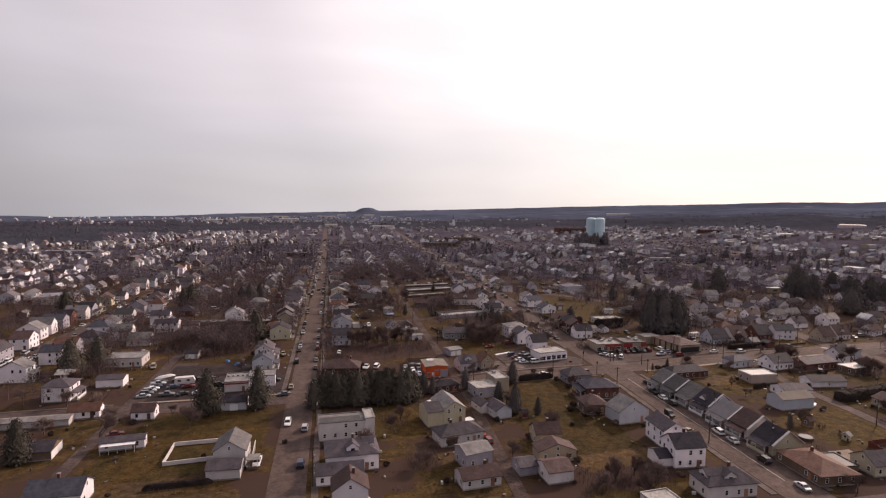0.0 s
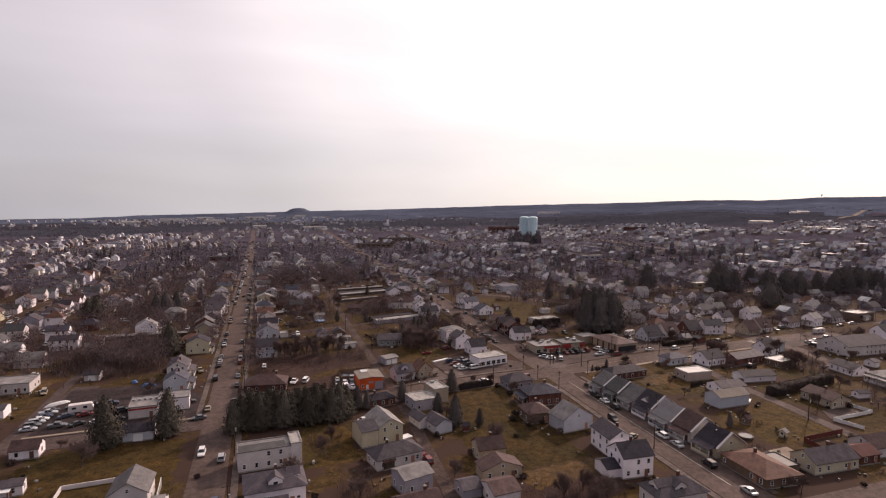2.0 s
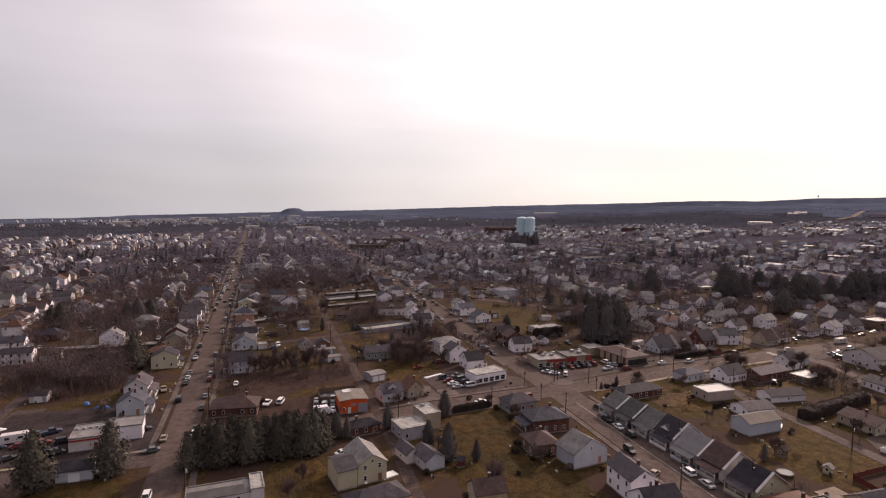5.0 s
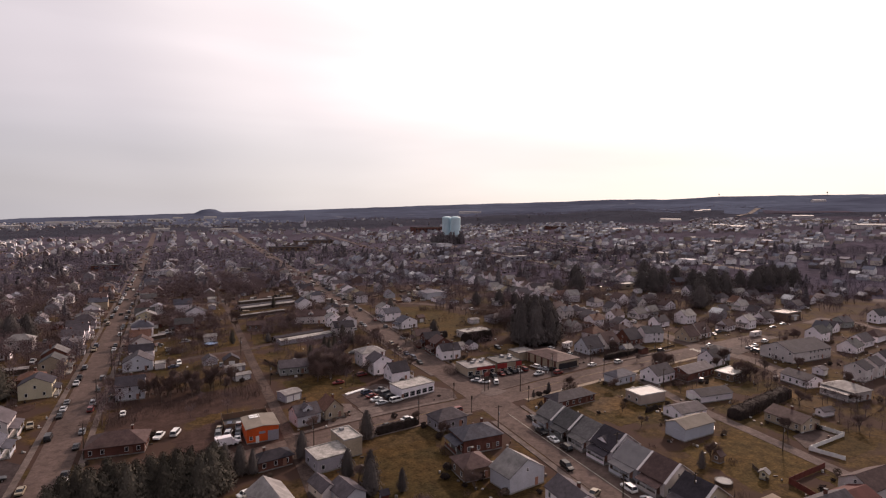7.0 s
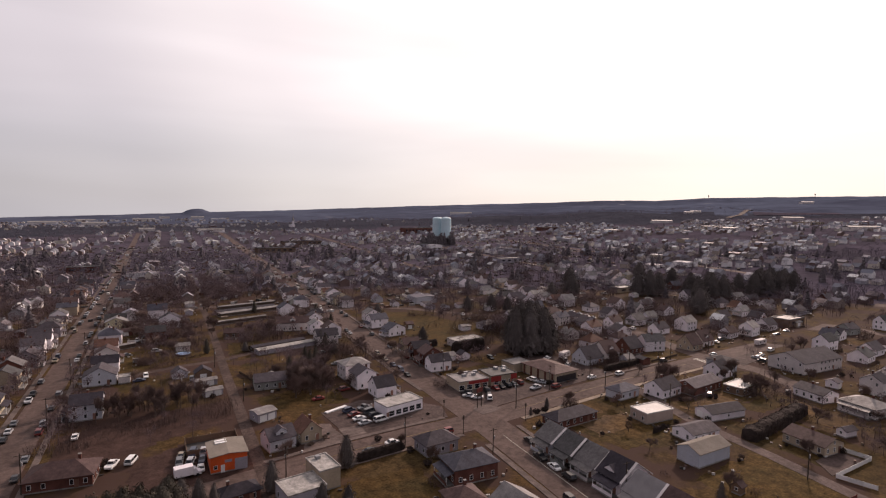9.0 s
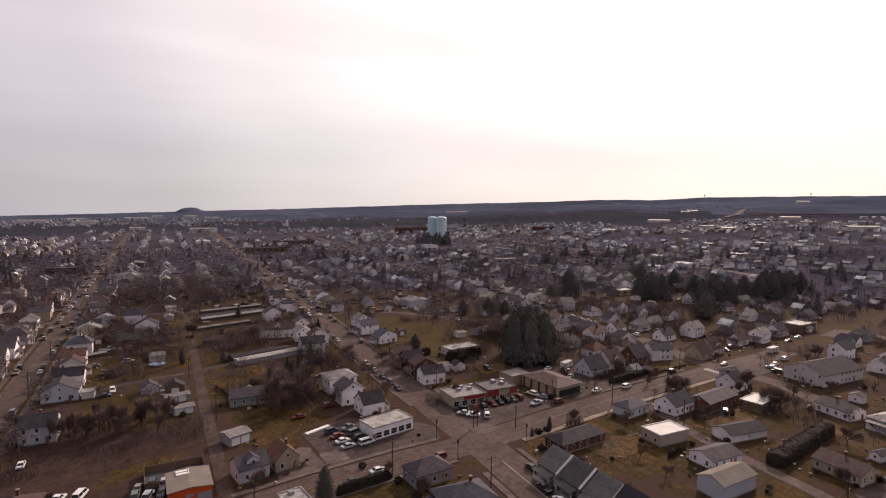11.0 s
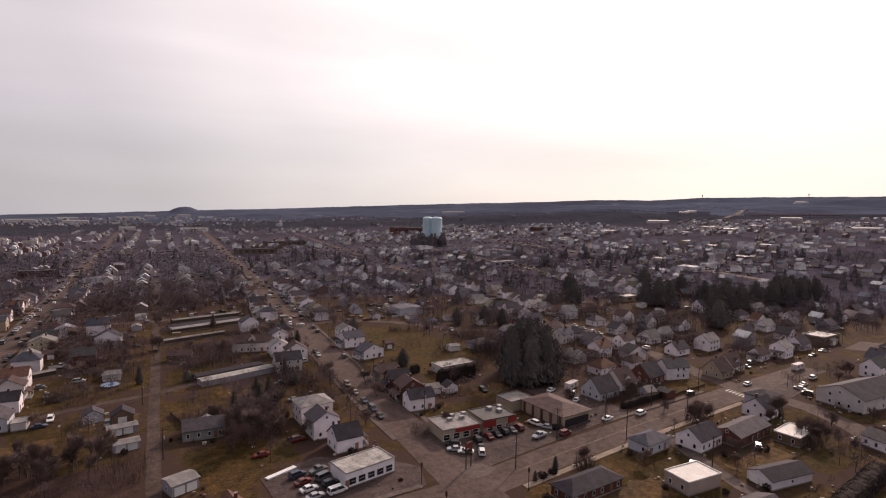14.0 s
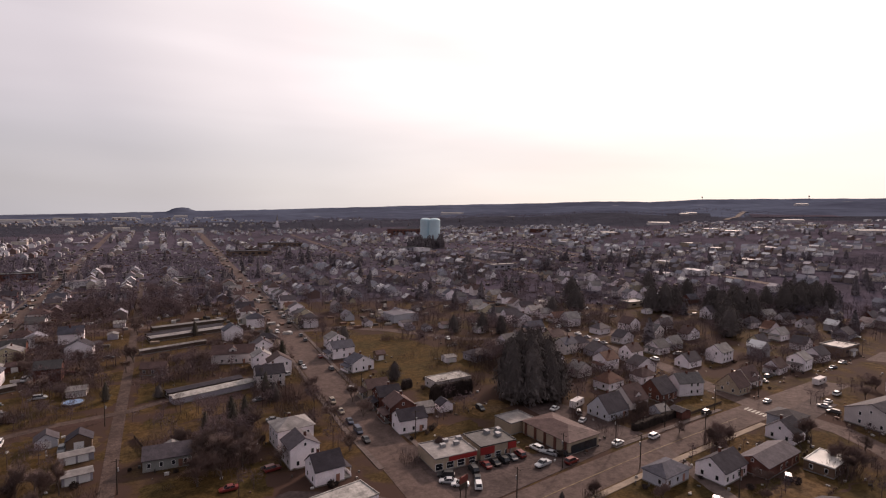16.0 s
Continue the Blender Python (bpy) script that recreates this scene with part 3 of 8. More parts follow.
def face_windows(parent, side, w, d, storeys, rng, detail, h, gap=2.7, size=(0.95, 1.35), skip=0.15, x=0.0, y=0.0):
    length = w if side in "sn" else d
    n = max(1, int((length - 0.8) / gap))
    for s in range(storeys):
        z = 0.95 + s * 2.7
        if z + size[1] > h + 0.05:
            break
        for i in range(n):
            if rng.random() < skip:
                continue
            u = (i - (n - 1) / 2) * (length / n)
            add_window(parent, pose(x, y, 0) @ wall_point(side, w, d, u, z), size[0], size[1], detail)


def porch(parent, side, w, d, roofm, width=None, depth=2.2, height=2.7, wallm=None, posts=0):
    length = width or (w if side in "sn" else d) * 0.85
    m = wall_point(side, w, d, 0, 0)
    p = part("porch", box_of(-length / 2, length / 2, -depth, 0, -0.2, 0.45), FOUND, parent, at=m)
    b = Build()
    b.add([(-length / 2 - 0.2, -depth - 0.3, height), (length / 2 + 0.2, -depth - 0.3, height), (length / 2 + 0.2, 0, height + 0.7), (-length / 2 - 0.2, 0, height + 0.7),
           (-length / 2 - 0.2, -depth - 0.3, height + 0.14), (length / 2 + 0.2, -depth - 0.3, height + 0.14), (length / 2 + 0.2, 0, height + 0.84), (-length / 2 - 0.2, 0, height + 0.84)],
          [(3, 2, 1, 0), (4, 5, 6, 7), (0, 1, 5, 4), (1, 2, 6, 5), (2, 3, 7, 6), (3, 0, 4, 7)])
    part("porch_roof", b, roofm, p)
    n = posts or max(2, int(length / 3) + 1)
    for i in range(n):
        u = -length / 2 + 0.15 + i * (length - 0.3) / (n - 1)
        part("post", cached(("post", height), lambda: box_of(-0.08, 0.08, -0.08, 0.08, 0.45, height + 0.05).mesh("post", TRIM)), None, p, at=pose(u, -depth + 0.15, 0))
    if wallm:
        part("rail", box_of(-length / 2, length / 2, -depth + 0.05, -depth + 0.15, 0.45, 1.25), wallm, p)


def dormer(parent, side, w, d, h, rise, u, wall, roofm, size=3.2):
    """A small gabled dormer on a roof slope that faces that side."""
    m = wall_point(side, w, d, u, h) @ pose(0, 1.0, 0.15)
    s, hh = size / 2, 1.5
    q = part("dormer", gable_wall(size, 3.0, hh, s * 0.7, "y"), wall, parent, at=m @ pose(0, 1.5, 0))
    part("dormer_roof", gable_roof(size, 3.0, hh, s * 0.7, "y", 0.25, 0.12), roofm, q)
    part("window", window_joined(1.2, 1.1), None, q, at=pose(0, -1.5, 0.3))


def chimney(parent, x, y, z0, z1, m=None, size=0.6):
    b = Build()
    b.box(-size / 2, size / 2, -size / 2, size / 2, z0, z1)
    c = part("chimney", b, m or BRICK, parent, at=pose(x, y, 0))
    part("cap", box_of(-size / 2 - 0.08, size / 2 + 0.08, -size / 2 - 0.08, size / 2 + 0.08, z1, z1 + 0.12), FOUND, c)


def house(x, y, w, d, rot=0.0, h=5.4, roof="gable", ridge="x", rise=2.4, wall=None, roofm=None, label="", porches="", dormers="", chim=True,
          detail=2, sides="sew", seed=None, doors="s", name="house", category="house", group="", garage=0, skip=0.15, kind=""):
    wall, roofm = wall or OFFWHITE, roofm or R_GREY
    y, w, d = y - d * 0.075, w * 0.90, d * 0.85
    rng = random.Random(seed if seed is not None else int(abs(x * 13 + y * 7)))
    detail = detail if y < 200 else 1
    top = thing(name, x, y, 0, rot, label, category, group)
    body(top, w, d, h, roof, ridge, rise, wall, roofm)
    storeys = 2 if h > 4.2 else 1
    for s in sides:
        face_windows(top, s, w, d, storeys, rng, detail, h, skip=skip)
        if roof == "gable" and (s in "sn") == (ridge == "y") and rise > 1.7:
            add_window(top, wall_point(s, w, d, 0, h + 0.25), 0.8, 1.0, detail)
    for s in doors:
        length = w if s in "sn" else d
        part("door", cached("door", lambda: box_of(-0.5, 0.5, -0.09, 0.02, 0.1, 2.15).mesh("door", DOORM)), None, top, at=wall_point(s, w, d, length * 0.27, 0.1))
    for k in range(garage):
        part("garage_door", cached("gdoor", lambda: box_of(-1.25, 1.25, -0.08, 0.02, 0.05, 2.2).mesh("garage_door", TRIM)), None, top, at=wall_point("s", w, d, (k - (garage - 1) / 2) * 3.0, 0))
    for s in porches:
        porch(top, s, w, d, roofm, wallm=wall)
    for s in dormers:
        dormer(top, s, w, d, h, rise, 0.0, wall, roofm)
    if chim:
        u = rng.uniform(-0.25, 0.25)
        pos = (u * w, 0.1 * d) if ridge == "x" else (0.1 * w, u * d)
        chimney(top, *pos, h * 0.7, h + rise + 0.9)
    taken.append((x, y, max(w, d) * 0.55))
    return top


def garage(x, y, w, d, rot=0.0, h=2.6, ridge="x", rise=1.3, wall=None, roofm=None, label="", roof="gable", doors=1, side="s", name="garage", category="garage", plain=False):
    w, d, y = w * 0.88, d * 0.86, y - d * 0.06
    top = thing(name, x, y, 0, rot, label or "small pitched-roof garage on a back lot", category)
    body(top, w, d, h, roof, ridge, rise, wall or WHITE, roofm or R_GREY, base=not plain)
    length = w if side in "sn" else d
    for k in range(doors):
        part("garage_door", cached("gdoor", lambda: box_of(-1.25, 1.25, -0.08, 0.02, 0.05, 2.2).mesh("garage_door", TRIM)), None, top,
             at=wall_point(side, w, d, (k - (doors - 1) / 2) * min(3.0, length / max(1, doors)), 0))
    other = "w" if side in "sn" else "s"
    if not plain:
        add_window(top, wall_point(other, w, d, 0, 1.0), 0.8, 0.9, 1)
    taken.append((x, y, max(w, d) * 0.5))
    return top


# ---- trees, hedges ----
def bare_tree_meshes(seed, h, depth=6):
    """A tapered trunk that forks into limbs, branches and fine flat twigs."""
    rng = random.Random(seed)
    trunk, twigs = Build(), Build()

    def grow(p, d, length, r, level):
        q = p + d * length
        if level < 3:
            trunk.tube(p, q, r, r * 0.68, 5 if level < 2 else 4, caps=False)
        else:
            u = d.orthogonal().normalized() * max(r, 0.026)
            twigs.add([p - u, p + u, q + u * 0.5, q - u * 0.5], [(0, 1, 2, 3)])
        if level >= depth:
            for k in range(3):
                e = q + (d * rng.uniform(0.2, 0.9) + Vector((rng.gauss(0, 0.5), rng.gauss(0, 0.5), rng.gauss(0.15, 0.4)))) * 0.8
                m = p.lerp(q, rng.uniform(0.2, 1.0))
                u = (e - m).orthogonal().normalized() * 0.022
                twigs.add([m - u, m + u, e], [(0, 1, 2)])
            return
        for k in range(3):
            axis = Vector((rng.uniform(-1, 1), rng.uniform(-1, 1), rng.uniform(-0.5, 0.5)))
            nd = (d + axis.normalized() * (rng.uniform(0.65, 1.05) if level < 2 else rng.uniform(0.35, 0.75)) + Vector((0, 0, 0.22 if level < 3 else 0.1))).normalized()
            grow(p + d * length * rng.uniform(0.3, 1.0), nd, length * rng.uniform(0.7, 0.9), max(r * 0.58, 0.03), level + 1)
    grow(Vector((0, 0, -0.2)), Vector((rng.uniform(-0.06, 0.06), rng.uniform(-0.06, 0.06), 1)).normalized(), h * 0.19, h * 0.02, 0)
    return trunk.mesh("trunk", BARK), twigs.mesh("crown", NEARTWIG)


def conifer_meshes(seed, h, width, bare=0.06, taper=0.75, needles=None):
    """Tiers of drooping boughs, each set with small ragged sprays, round a dense inner crown."""
    rng = random.Random(seed)
    trunk, crown = Build(), Build()
    trunk.tube((0, 0, -0.2), (0, 0, h * 0.95), h * 0.02 + 0.08, 0.03, 6)
    for k in range(6):
        f0, f1 = k / 6, (k + 1) / 6
        r0, r1 = (width * (1 - f ** 1.5) ** taper * 0.62 * min(1.0, 0.6 + f * 3) for f in (f0, f1))
        crown.tube((0, 0, h * (bare + (1 - bare) * f0)), (0, 0, h * (bare + (1 - bare) * f1)), r0, r1, 9, caps=False)
    tiers = int(h * 2.4)
    for t in range(tiers):
        f = t / tiers
        z = h * (bare + (1 - bare) * f)
        reach = width * (1 - f ** 1.5) ** taper * rng.uniform(0.75, 1.12) * min(1.0, 0.6 + f * 3) + 0.25
        n = max(6, int(12 * (1 - f) + 5))
        for k in range(n):
            a = 2 * math.pi * (k + rng.random()) / n
            r = reach * rng.uniform(0.6, 1.12)
            out = Vector((math.cos(a), math.sin(a), 0))
            side = Vector((-out.y, out.x, 0))
            root = Vector((0, 0, z + rng.uniform(0, 0.5)))
            tip = root + out * r + Vector((0, 0, -0.2 * r + rng.uniform(-0.3, 0.3)))
            for j in range(8):
                p = root.lerp(tip, 0.46 + 0.075 * j) + Vector((rng.gauss(0, 0.2), rng.gauss(0, 0.2), rng.gauss(0, 0.28)))
                s = r * 0.065 + 0.2
                d = (out * rng.uniform(0.05, 0.45) + side * rng.uniform(-0.5, 0.5) - Vector((0, 0, 1))).normalized()
                e = (side + out * rng.uniform(-0.5, 0.5) + Vector((0, 0, rng.uniform(-0.3, 0.3)))).normalized() * s * 0.42
                crown.add([p - d * s * 0.6 - e * 0.5, p + e, p + d * s * 1.2, p - e], [(0, 1, 2), (0, 2, 3)])
    return trunk.mesh("trunk", BARK), crown.mesh("crown", needles or NEEDLE)


BARE = [bare_tree_meshes(s, 10.0) for s in range(6)]
SPRUCE = [conifer_meshes(50 + s, 12.0, 2.6) for s in range(3)] + [conifer_meshes(70 + s, 12.0, 3.6, 0.1, 0.6, HAZENEEDLE) for s in range(3)]


def tree(x, y, h, label="leafless winter tree with brown twigs on grass", seed=None, group="", squash=1.0):
    rng = random.Random(seed if seed is not None else int(abs(x * 31 + y * 17)))
    top = thing("bare_tree", x, y, 0, rng.uniform(0, 360), label, "tree", group)
    k = h / 10.0 * 1.3
    a, c = rng.choice(BARE)
    part("trunk", a, None, top, at=Matrix.Diagonal((k * squash, k * squash, k, 1)))
    part("crown", c, None, top, at=Matrix.Diagonal((k * squash, k * squash, k, 1)))


def conifer(x, y, h, wide=1.0, label="dark green conifer with drooping boughs", seed=None, group="", broad=False):
    rng = random.Random(seed if seed is not None else int(abs(x * 31 + y * 17)))
    top = thing("conifer", x, y, 0, rng.uniform(0, 360), label, "tree", group)
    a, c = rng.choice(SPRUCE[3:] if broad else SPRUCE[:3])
    s = Matrix.Diagonal((h / 12 * wide, h / 12 * wide, h / 12, 1))
    part("trunk", a, None, top, at=s)
    part("crown", c, None, top, at=s)


def clump(b, rng, x, y, z, rx, ry, rz, n=60, leaf=0.35):
    """A ragged heap of small leaf sprays."""
    for _ in range(n):
        v = Vector((rng.gauss(0, 1), rng.gauss(0, 1), rng.gauss(0, 1))).normalized() * rng.uniform(0.6, 1.05)
        p = Vector((x + v.x * rx, y + v.y * ry, max(0.02, z + v.z * rz)))
        a = Vector((rng.gauss(0, 1), rng.gauss(0, 1), rng.gauss(0, 1))).normalized() * leaf
        c = a.orthogonal().normalized() * leaf * 0.8
        b.add([p - a, p + c, p + a, p - c], [(0, 1, 2, 3)])


def shrub(x, y, r=1.0, h=1.4, material=None, label="low rounded shrub beside a house"):
    rng = random.Random(int(abs(x * 11 + y * 3)))
    b = Build()
    clump(b, rng, 0, 0, h * 0.5, r, r, h * 0.5, 110, 0.12 * r + 0.07)
    clump(b, rng, 0, 0, h * 0.45, r * 0.7, r * 0.7, h * 0.4, 40, 0.28 * r)
    solid("shrub", b, material or HEDGE, label, "shrub", at=pose(x, y, hgt(x, y)))


def hedge(x0, y0, x1, y1, h=2.0, w=1.0, material=None, label="dense dark evergreen hedge along a lot"):
    """An overgrown hedge: a bumpy rounded body, roughened all over by small sprays."""
    rng = random.Random(int(abs(x0 * 11 + y1 * 3)))
    b = Build()
    length, a = math.hypot(x1 - x0, y1 - y0), math.atan2(y1 - y0, x1 - x0)
    ca, sa = math.cos(a), math.sin(a)
    nu, nv = max(4, int(length / 0.6)), 9

    def skin(i, j):
        """A point of the hedge's cross-section, from one foot over the top to the other."""
        t = math.pi * j / (nv - 1)
        u = i * length / (nu - 1)
        k = 1 + 0.16 * noise.noise((u * 0.55 + x0, j * 0.7, y0)) + 0.10 * noise.noise((u * 1.7, j * 1.3, x0))
        end = min(1.0, 0.02 + min(i, nu - 1 - i) * 0.5) ** 0.5
        v = -math.copysign(abs(math.cos(t)) ** 0.45, math.cos(t)) * w / 2 * k * end
        return (ca * u - sa * v, sa * u + ca * v, max(-0.1, h * math.sin(t) ** 0.45 * k * end - 0.05))
    b.add([skin(i, j) for i in range(nu) for j in range(nv)], [(i * nv + j, (i + 1) * nv + j, (i + 1) * nv + j + 1, i * nv + j + 1) for i in range(nu - 1) for j in range(nv - 1)])
    for _ in range(int(length * (w + 2 * h) * 14)):
        p = Vector(skin(rng.uniform(0, nu - 1), rng.uniform(0.6, nv - 1.6)))
        d = Vector((rng.gauss(0, 0.6), rng.gauss(0, 0.6), rng.gauss(0.3, 0.6))).normalized() * 0.14
        e = d.orthogonal().normalized() * 0.07
        b.add([p - d, p + e, p + d, p - e], [(0, 1, 2, 3)])
    solid("hedge", b, material or HEDGE, label, "hedge", at=pose(x0, y0, 0))


brush = Build()


def thicket(x, y, rx, ry, h, n, seed=0):
    """Thin leafless stems and twigs over a patch of ground."""
    r = random.Random(int(abs(x * 7 + y * 13)) + seed)
    for _ in range(n):
        a, d = r.uniform(0, 6.283), math.sqrt(r.random())
        px, py = x + rx * d * math.cos(a), y + ry * d * math.sin(a)
        top, z = h * r.uniform(0.35, 1.0), hgt(px, py)
        lx, ly = r.gauss(0, 0.22) * top, r.gauss(0, 0.22) * top
        wd, t = r.uniform(0.03, 0.06), r.uniform(0, 6.283)
        u = (math.cos(t) * wd, math.sin(t) * wd)
        z0 = z + (0 if r.random() < 0.5 else top * r.uniform(0.2, 0.6))
        brush.add([(px - u[0], py - u[1], z0), (px + u[0], py + u[1], z0), (px + lx, py + ly, z + top)], [(0, 1, 2)])


# ---- cars ----
CARSHAPE = {  # length, width, height, sill, bonnet height, cabin from, roof from, roof to, cabin to (all along the length from the rear)
    "sedan": (4.7, 1.8, 1.42, 0.28, 0.88, 0.75, 1.35, 2.75, 3.45),
    "suv": (4.7, 1.9, 1.75, 0.35, 1.05, 0.10, 0.45, 2.85, 3.45),
    "van": (5.1, 1.95, 1.9, 0.35, 1.05, 0.05, 0.25, 3.5, 4.3),
    "pickup": (5.5, 1.95, 1.82, 0.42, 1.08, 1.9, 2.1, 3.4, 4.0),
}


def car_parts(kind, color):
    L, W, H, s0, hb, c0, r0, r1, c1 = CARSHAPE[kind]
    paint = CARPAINT[color]

    def section(x, hw, z0, z1, top):
        return [(x, -hw, z0), (x, hw, z0), (x, hw * 1.0, z0 + (z1 - z0) * 0.6), (x, hw * top, z1), (x, -hw * top, z1), (x, -hw, z0 + (z1 - z0) * 0.6)]
    b = Build()
    hw = W / 2
    xs = [(0.0, hw * 0.88, s0 + 0.12, hb * 0.92, 0.9), (0.25, hw, s0, hb, 0.94), (c0 + 0.1, hw, s0, hb + 0.02, 0.94), (c1, hw, s0, hb, 0.94), (L - 0.5, hw * 0.98, s0, hb * 0.9, 0.92), (L, hw * 0.82, s0 + 0.12, hb * 0.72, 0.88)]
    rings = [section(*x) for x in xs]
    v = [p for r in rings for p in r]
    f = [(5, 4, 3, 2, 1, 0), tuple(range(len(v) - 6, len(v)))]
    for i in range(len(rings) - 1):
        for k in range(6):
            a, c = i * 6 + k, i * 6 + (k + 1) % 6
            f.append((a, c, c + 6, a + 6))
    b.add([(p[0] - L / 2, p[1], p[2]) for p in v], f)
    # roof panel with its pillars
    rw = hw * 0.76
    b.box(r0 - L / 2, r1 - L / 2, -rw, rw, H - 0.07, H)
    for sy in (-1, 1):
        for (xa, xb) in ((c0, r0), (c1, r1), ((c0 + c1) / 2, (r0 + r1) / 2)):
            b.tube((xa - L / 2, sy * hw * 0.9, hb), (xb - L / 2, sy * rw * 0.96, H - 0.03), 0.05, 0.05, 4)
    if kind == "pickup":
        b.box(-L / 2 + 0.05, c0 - L / 2, -hw, -hw + 0.1, hb, hb + 0.12)
        b.box(-L / 2 + 0.05, c0 - L / 2, hw - 0.1, hw, hb, hb + 0.12)
    glass = {}
    g = hw * 0.9
    for nm, q in (("windscreen", [(c1, -g, hb), (c1, g, hb), (r1, rw * 0.95, H - 0.05), (r1, -rw * 0.95, H - 0.05)]),
                  ("rear_window", [(c0, g, hb), (c0, -g, hb), (r0, -rw * 0.95, H - 0.05), (r0, rw * 0.95, H - 0.05)])):
        gb_ = Build()
        pts = [(p - L / 2, y, z) for p, y, z in q]
        inn = [(p + (0.03 if p < 0 else -0.03), y, z - 0.03) for p, y, z in pts]
        gb_.add(pts + inn, [(0, 1, 2, 3), (7, 6, 5, 4), (0, 4, 5, 1), (1, 5, 6, 2), (2, 6, 7, 3), (3, 7, 4, 0)])
        glass[nm] = gb_.mesh(nm, GLASS)
    gb_ = Build()
    pts = [(c0 - L / 2, -g, hb), (c1 - L / 2, -g, hb), (r1 - L / 2, -rw, H - 0.06), (r0 - L / 2, -rw, H - 0.06)]
    gb_.add(pts + [(p, y + 0.03, z) for p, y, z in pts], [(0, 1, 2, 3), (7, 6, 5, 4), (0, 4, 5, 1), (1, 5, 6, 2), (2, 6, 7, 3), (3, 7, 4, 0)])
    glass["side"] = gb_.mesh("side_window", GLASS)
    wb = Build()
    wb.tube((0, -0.11, 0), (0, 0.11, 0), 0.33, 0.33, 12)
    rb = Build()
    rb.tube((0, -0.13, 0), (0, 0.13, 0), 0.19, 0.19, 8)
    return b.mesh("body", paint), glass, cached("tyre", lambda: wb.mesh("wheel", RUBBER)), cached("rim", lambda: rb.mesh("rim", CHROME)), L, W


car_models = {}


def car(x, y, rot, kind="sedan", color="silver", label="", group="", z=0.05, full=True):
    """A parked car; rot 0 points its nose along +x."""
    key = (kind, color, full)
    label = label or "%s %s parked at the kerb" % (color, kind)
    if key in car_models:
        made = copy_thing(car_models[key], pose(x, y, z + hgt(x, y), 0, 0, rot))
        made["label"] = label
        if group:
            made["group"] = group
        return made
    me, glass, tyre, rim, L, W = cached(("car", kind, color), lambda: car_parts(kind, color))
    top = thing("car", x, y, z, rot, label, "car", group)
    part("body", me, None, top)
    if full:
        part("windscreen", glass["windscreen"], None, top)
        part("rear_window", glass["rear_window"], None, top)
        part("side_window", glass["side"], None, top)
        part("side_window", glass["side"], None, top, at=Matrix.Diagonal((1, -1, 1, 1)))
    else:
        _, _, H, _, hb, c0, r0, r1, c1 = CARSHAPE[kind]
        g, q, s = Build(), W * 0.455, W * 0.375
        g.add([(c0 - L / 2, -q, hb - 0.03), (c1 - L / 2, -q, hb - 0.03), (c1 - L / 2, q, hb - 0.03), (c0 - L / 2, q, hb - 0.03),
               (r0 - L / 2, -s, H - 0.05), (r1 - L / 2, -s, H - 0.05), (r1 - L / 2, s, H - 0.05), (r0 - L / 2, s, H - 0.05)],
              [(0, 1, 5, 4), (1, 2, 6, 5), (2, 3, 7, 6), (3, 0, 4, 7), (4, 5, 6, 7), (3, 2, 1, 0)])
        part("cabin_glass", g, GLASS, top)
    for wx in (-L / 2 + 0.85, L / 2 - 0.9):
        for wy in (-W / 2 + 0.08, W / 2 - 0.08):
            if not full and wy < 0:
                continue
            wheel = part("wheel", tyre, None, top, at=pose(wx, wy, 0.33) if full else Matrix.LocRotScale((wx, 0, 0.33), None, (1, W / 0.22 * 0.95, 1)))
            if full:
                part("rim", rim, None, wheel)
    car_models[key] = top
    return top


# ---- street furniture ----
def utility_pole(x, y, rot=0.0, h=10.5, arms=1, label="tall wooden utility pole with crossarm beside the road"):
    top = thing("utility_pole", x, y, 0, rot, label, "utility pole")
    b = Build()
    b.tube((0, 0, -0.3), (0, 0, h), 0.17, 0.11, 8)
    part("pole", b, POLEM, top)
    for k in range(arms):
        z = h - 0.6 - 0.9 * k
        part("crossarm", box_of(-1.2, 1.2, -0.06, 0.06, z, z + 0.12), POLEM, top)
    tb = Build()
    tb.tube((0.32, 0, h - 3.2), (0.32, 0, h - 2.3), 0.2, 0.2, 10)
    part("transformer", tb, STEEL, top)


def cable(a, b, sag=0.7, r=0.02, label="thin black overhead cable between two poles"):
    bd, pts = Build(), []
    a, b = Vector(a), Vector(b)
    for i in range(9):
        t = i / 8
        p = a.lerp(b, t)
        p.z -= sag * 4 * t * (1 - t)
        pts.append(p)
    bd.pipe(pts, r)
    solid("overhead_cable", bd, POLEM, label, "cable")


def fence(x0, y0, x1, y1, h=1.6, material=None, label="board fence round a back yard", gap=0.0):
    length = math.hypot(x1 - x0, y1 - y0)
    rot = math.degrees(math.atan2(y1 - y0, x1 - x0))
    top = thing("fence", x0, y0, 0, rot, label, "fence")
    n = max(2, int(length / 2.4) + 1)
    m = material or WOOD
    post = cached(("fpost", h, m.name), lambda: box_of(-0.06, 0.06, -0.06, 0.06, -0.2, h + 0.1).mesh("post", m))
    step = length / (n - 1)
    panel = box_of(0.06, step - 0.06, -0.02, 0.02, 0.1, h).mesh("panel", m)
    for i in range(n):
        part("post", post, None, top, at=pose(i * step, 0, 0))
        if i < n - 1:
            part("panel", panel, None, top, at=pose(i * step, 0, 0))


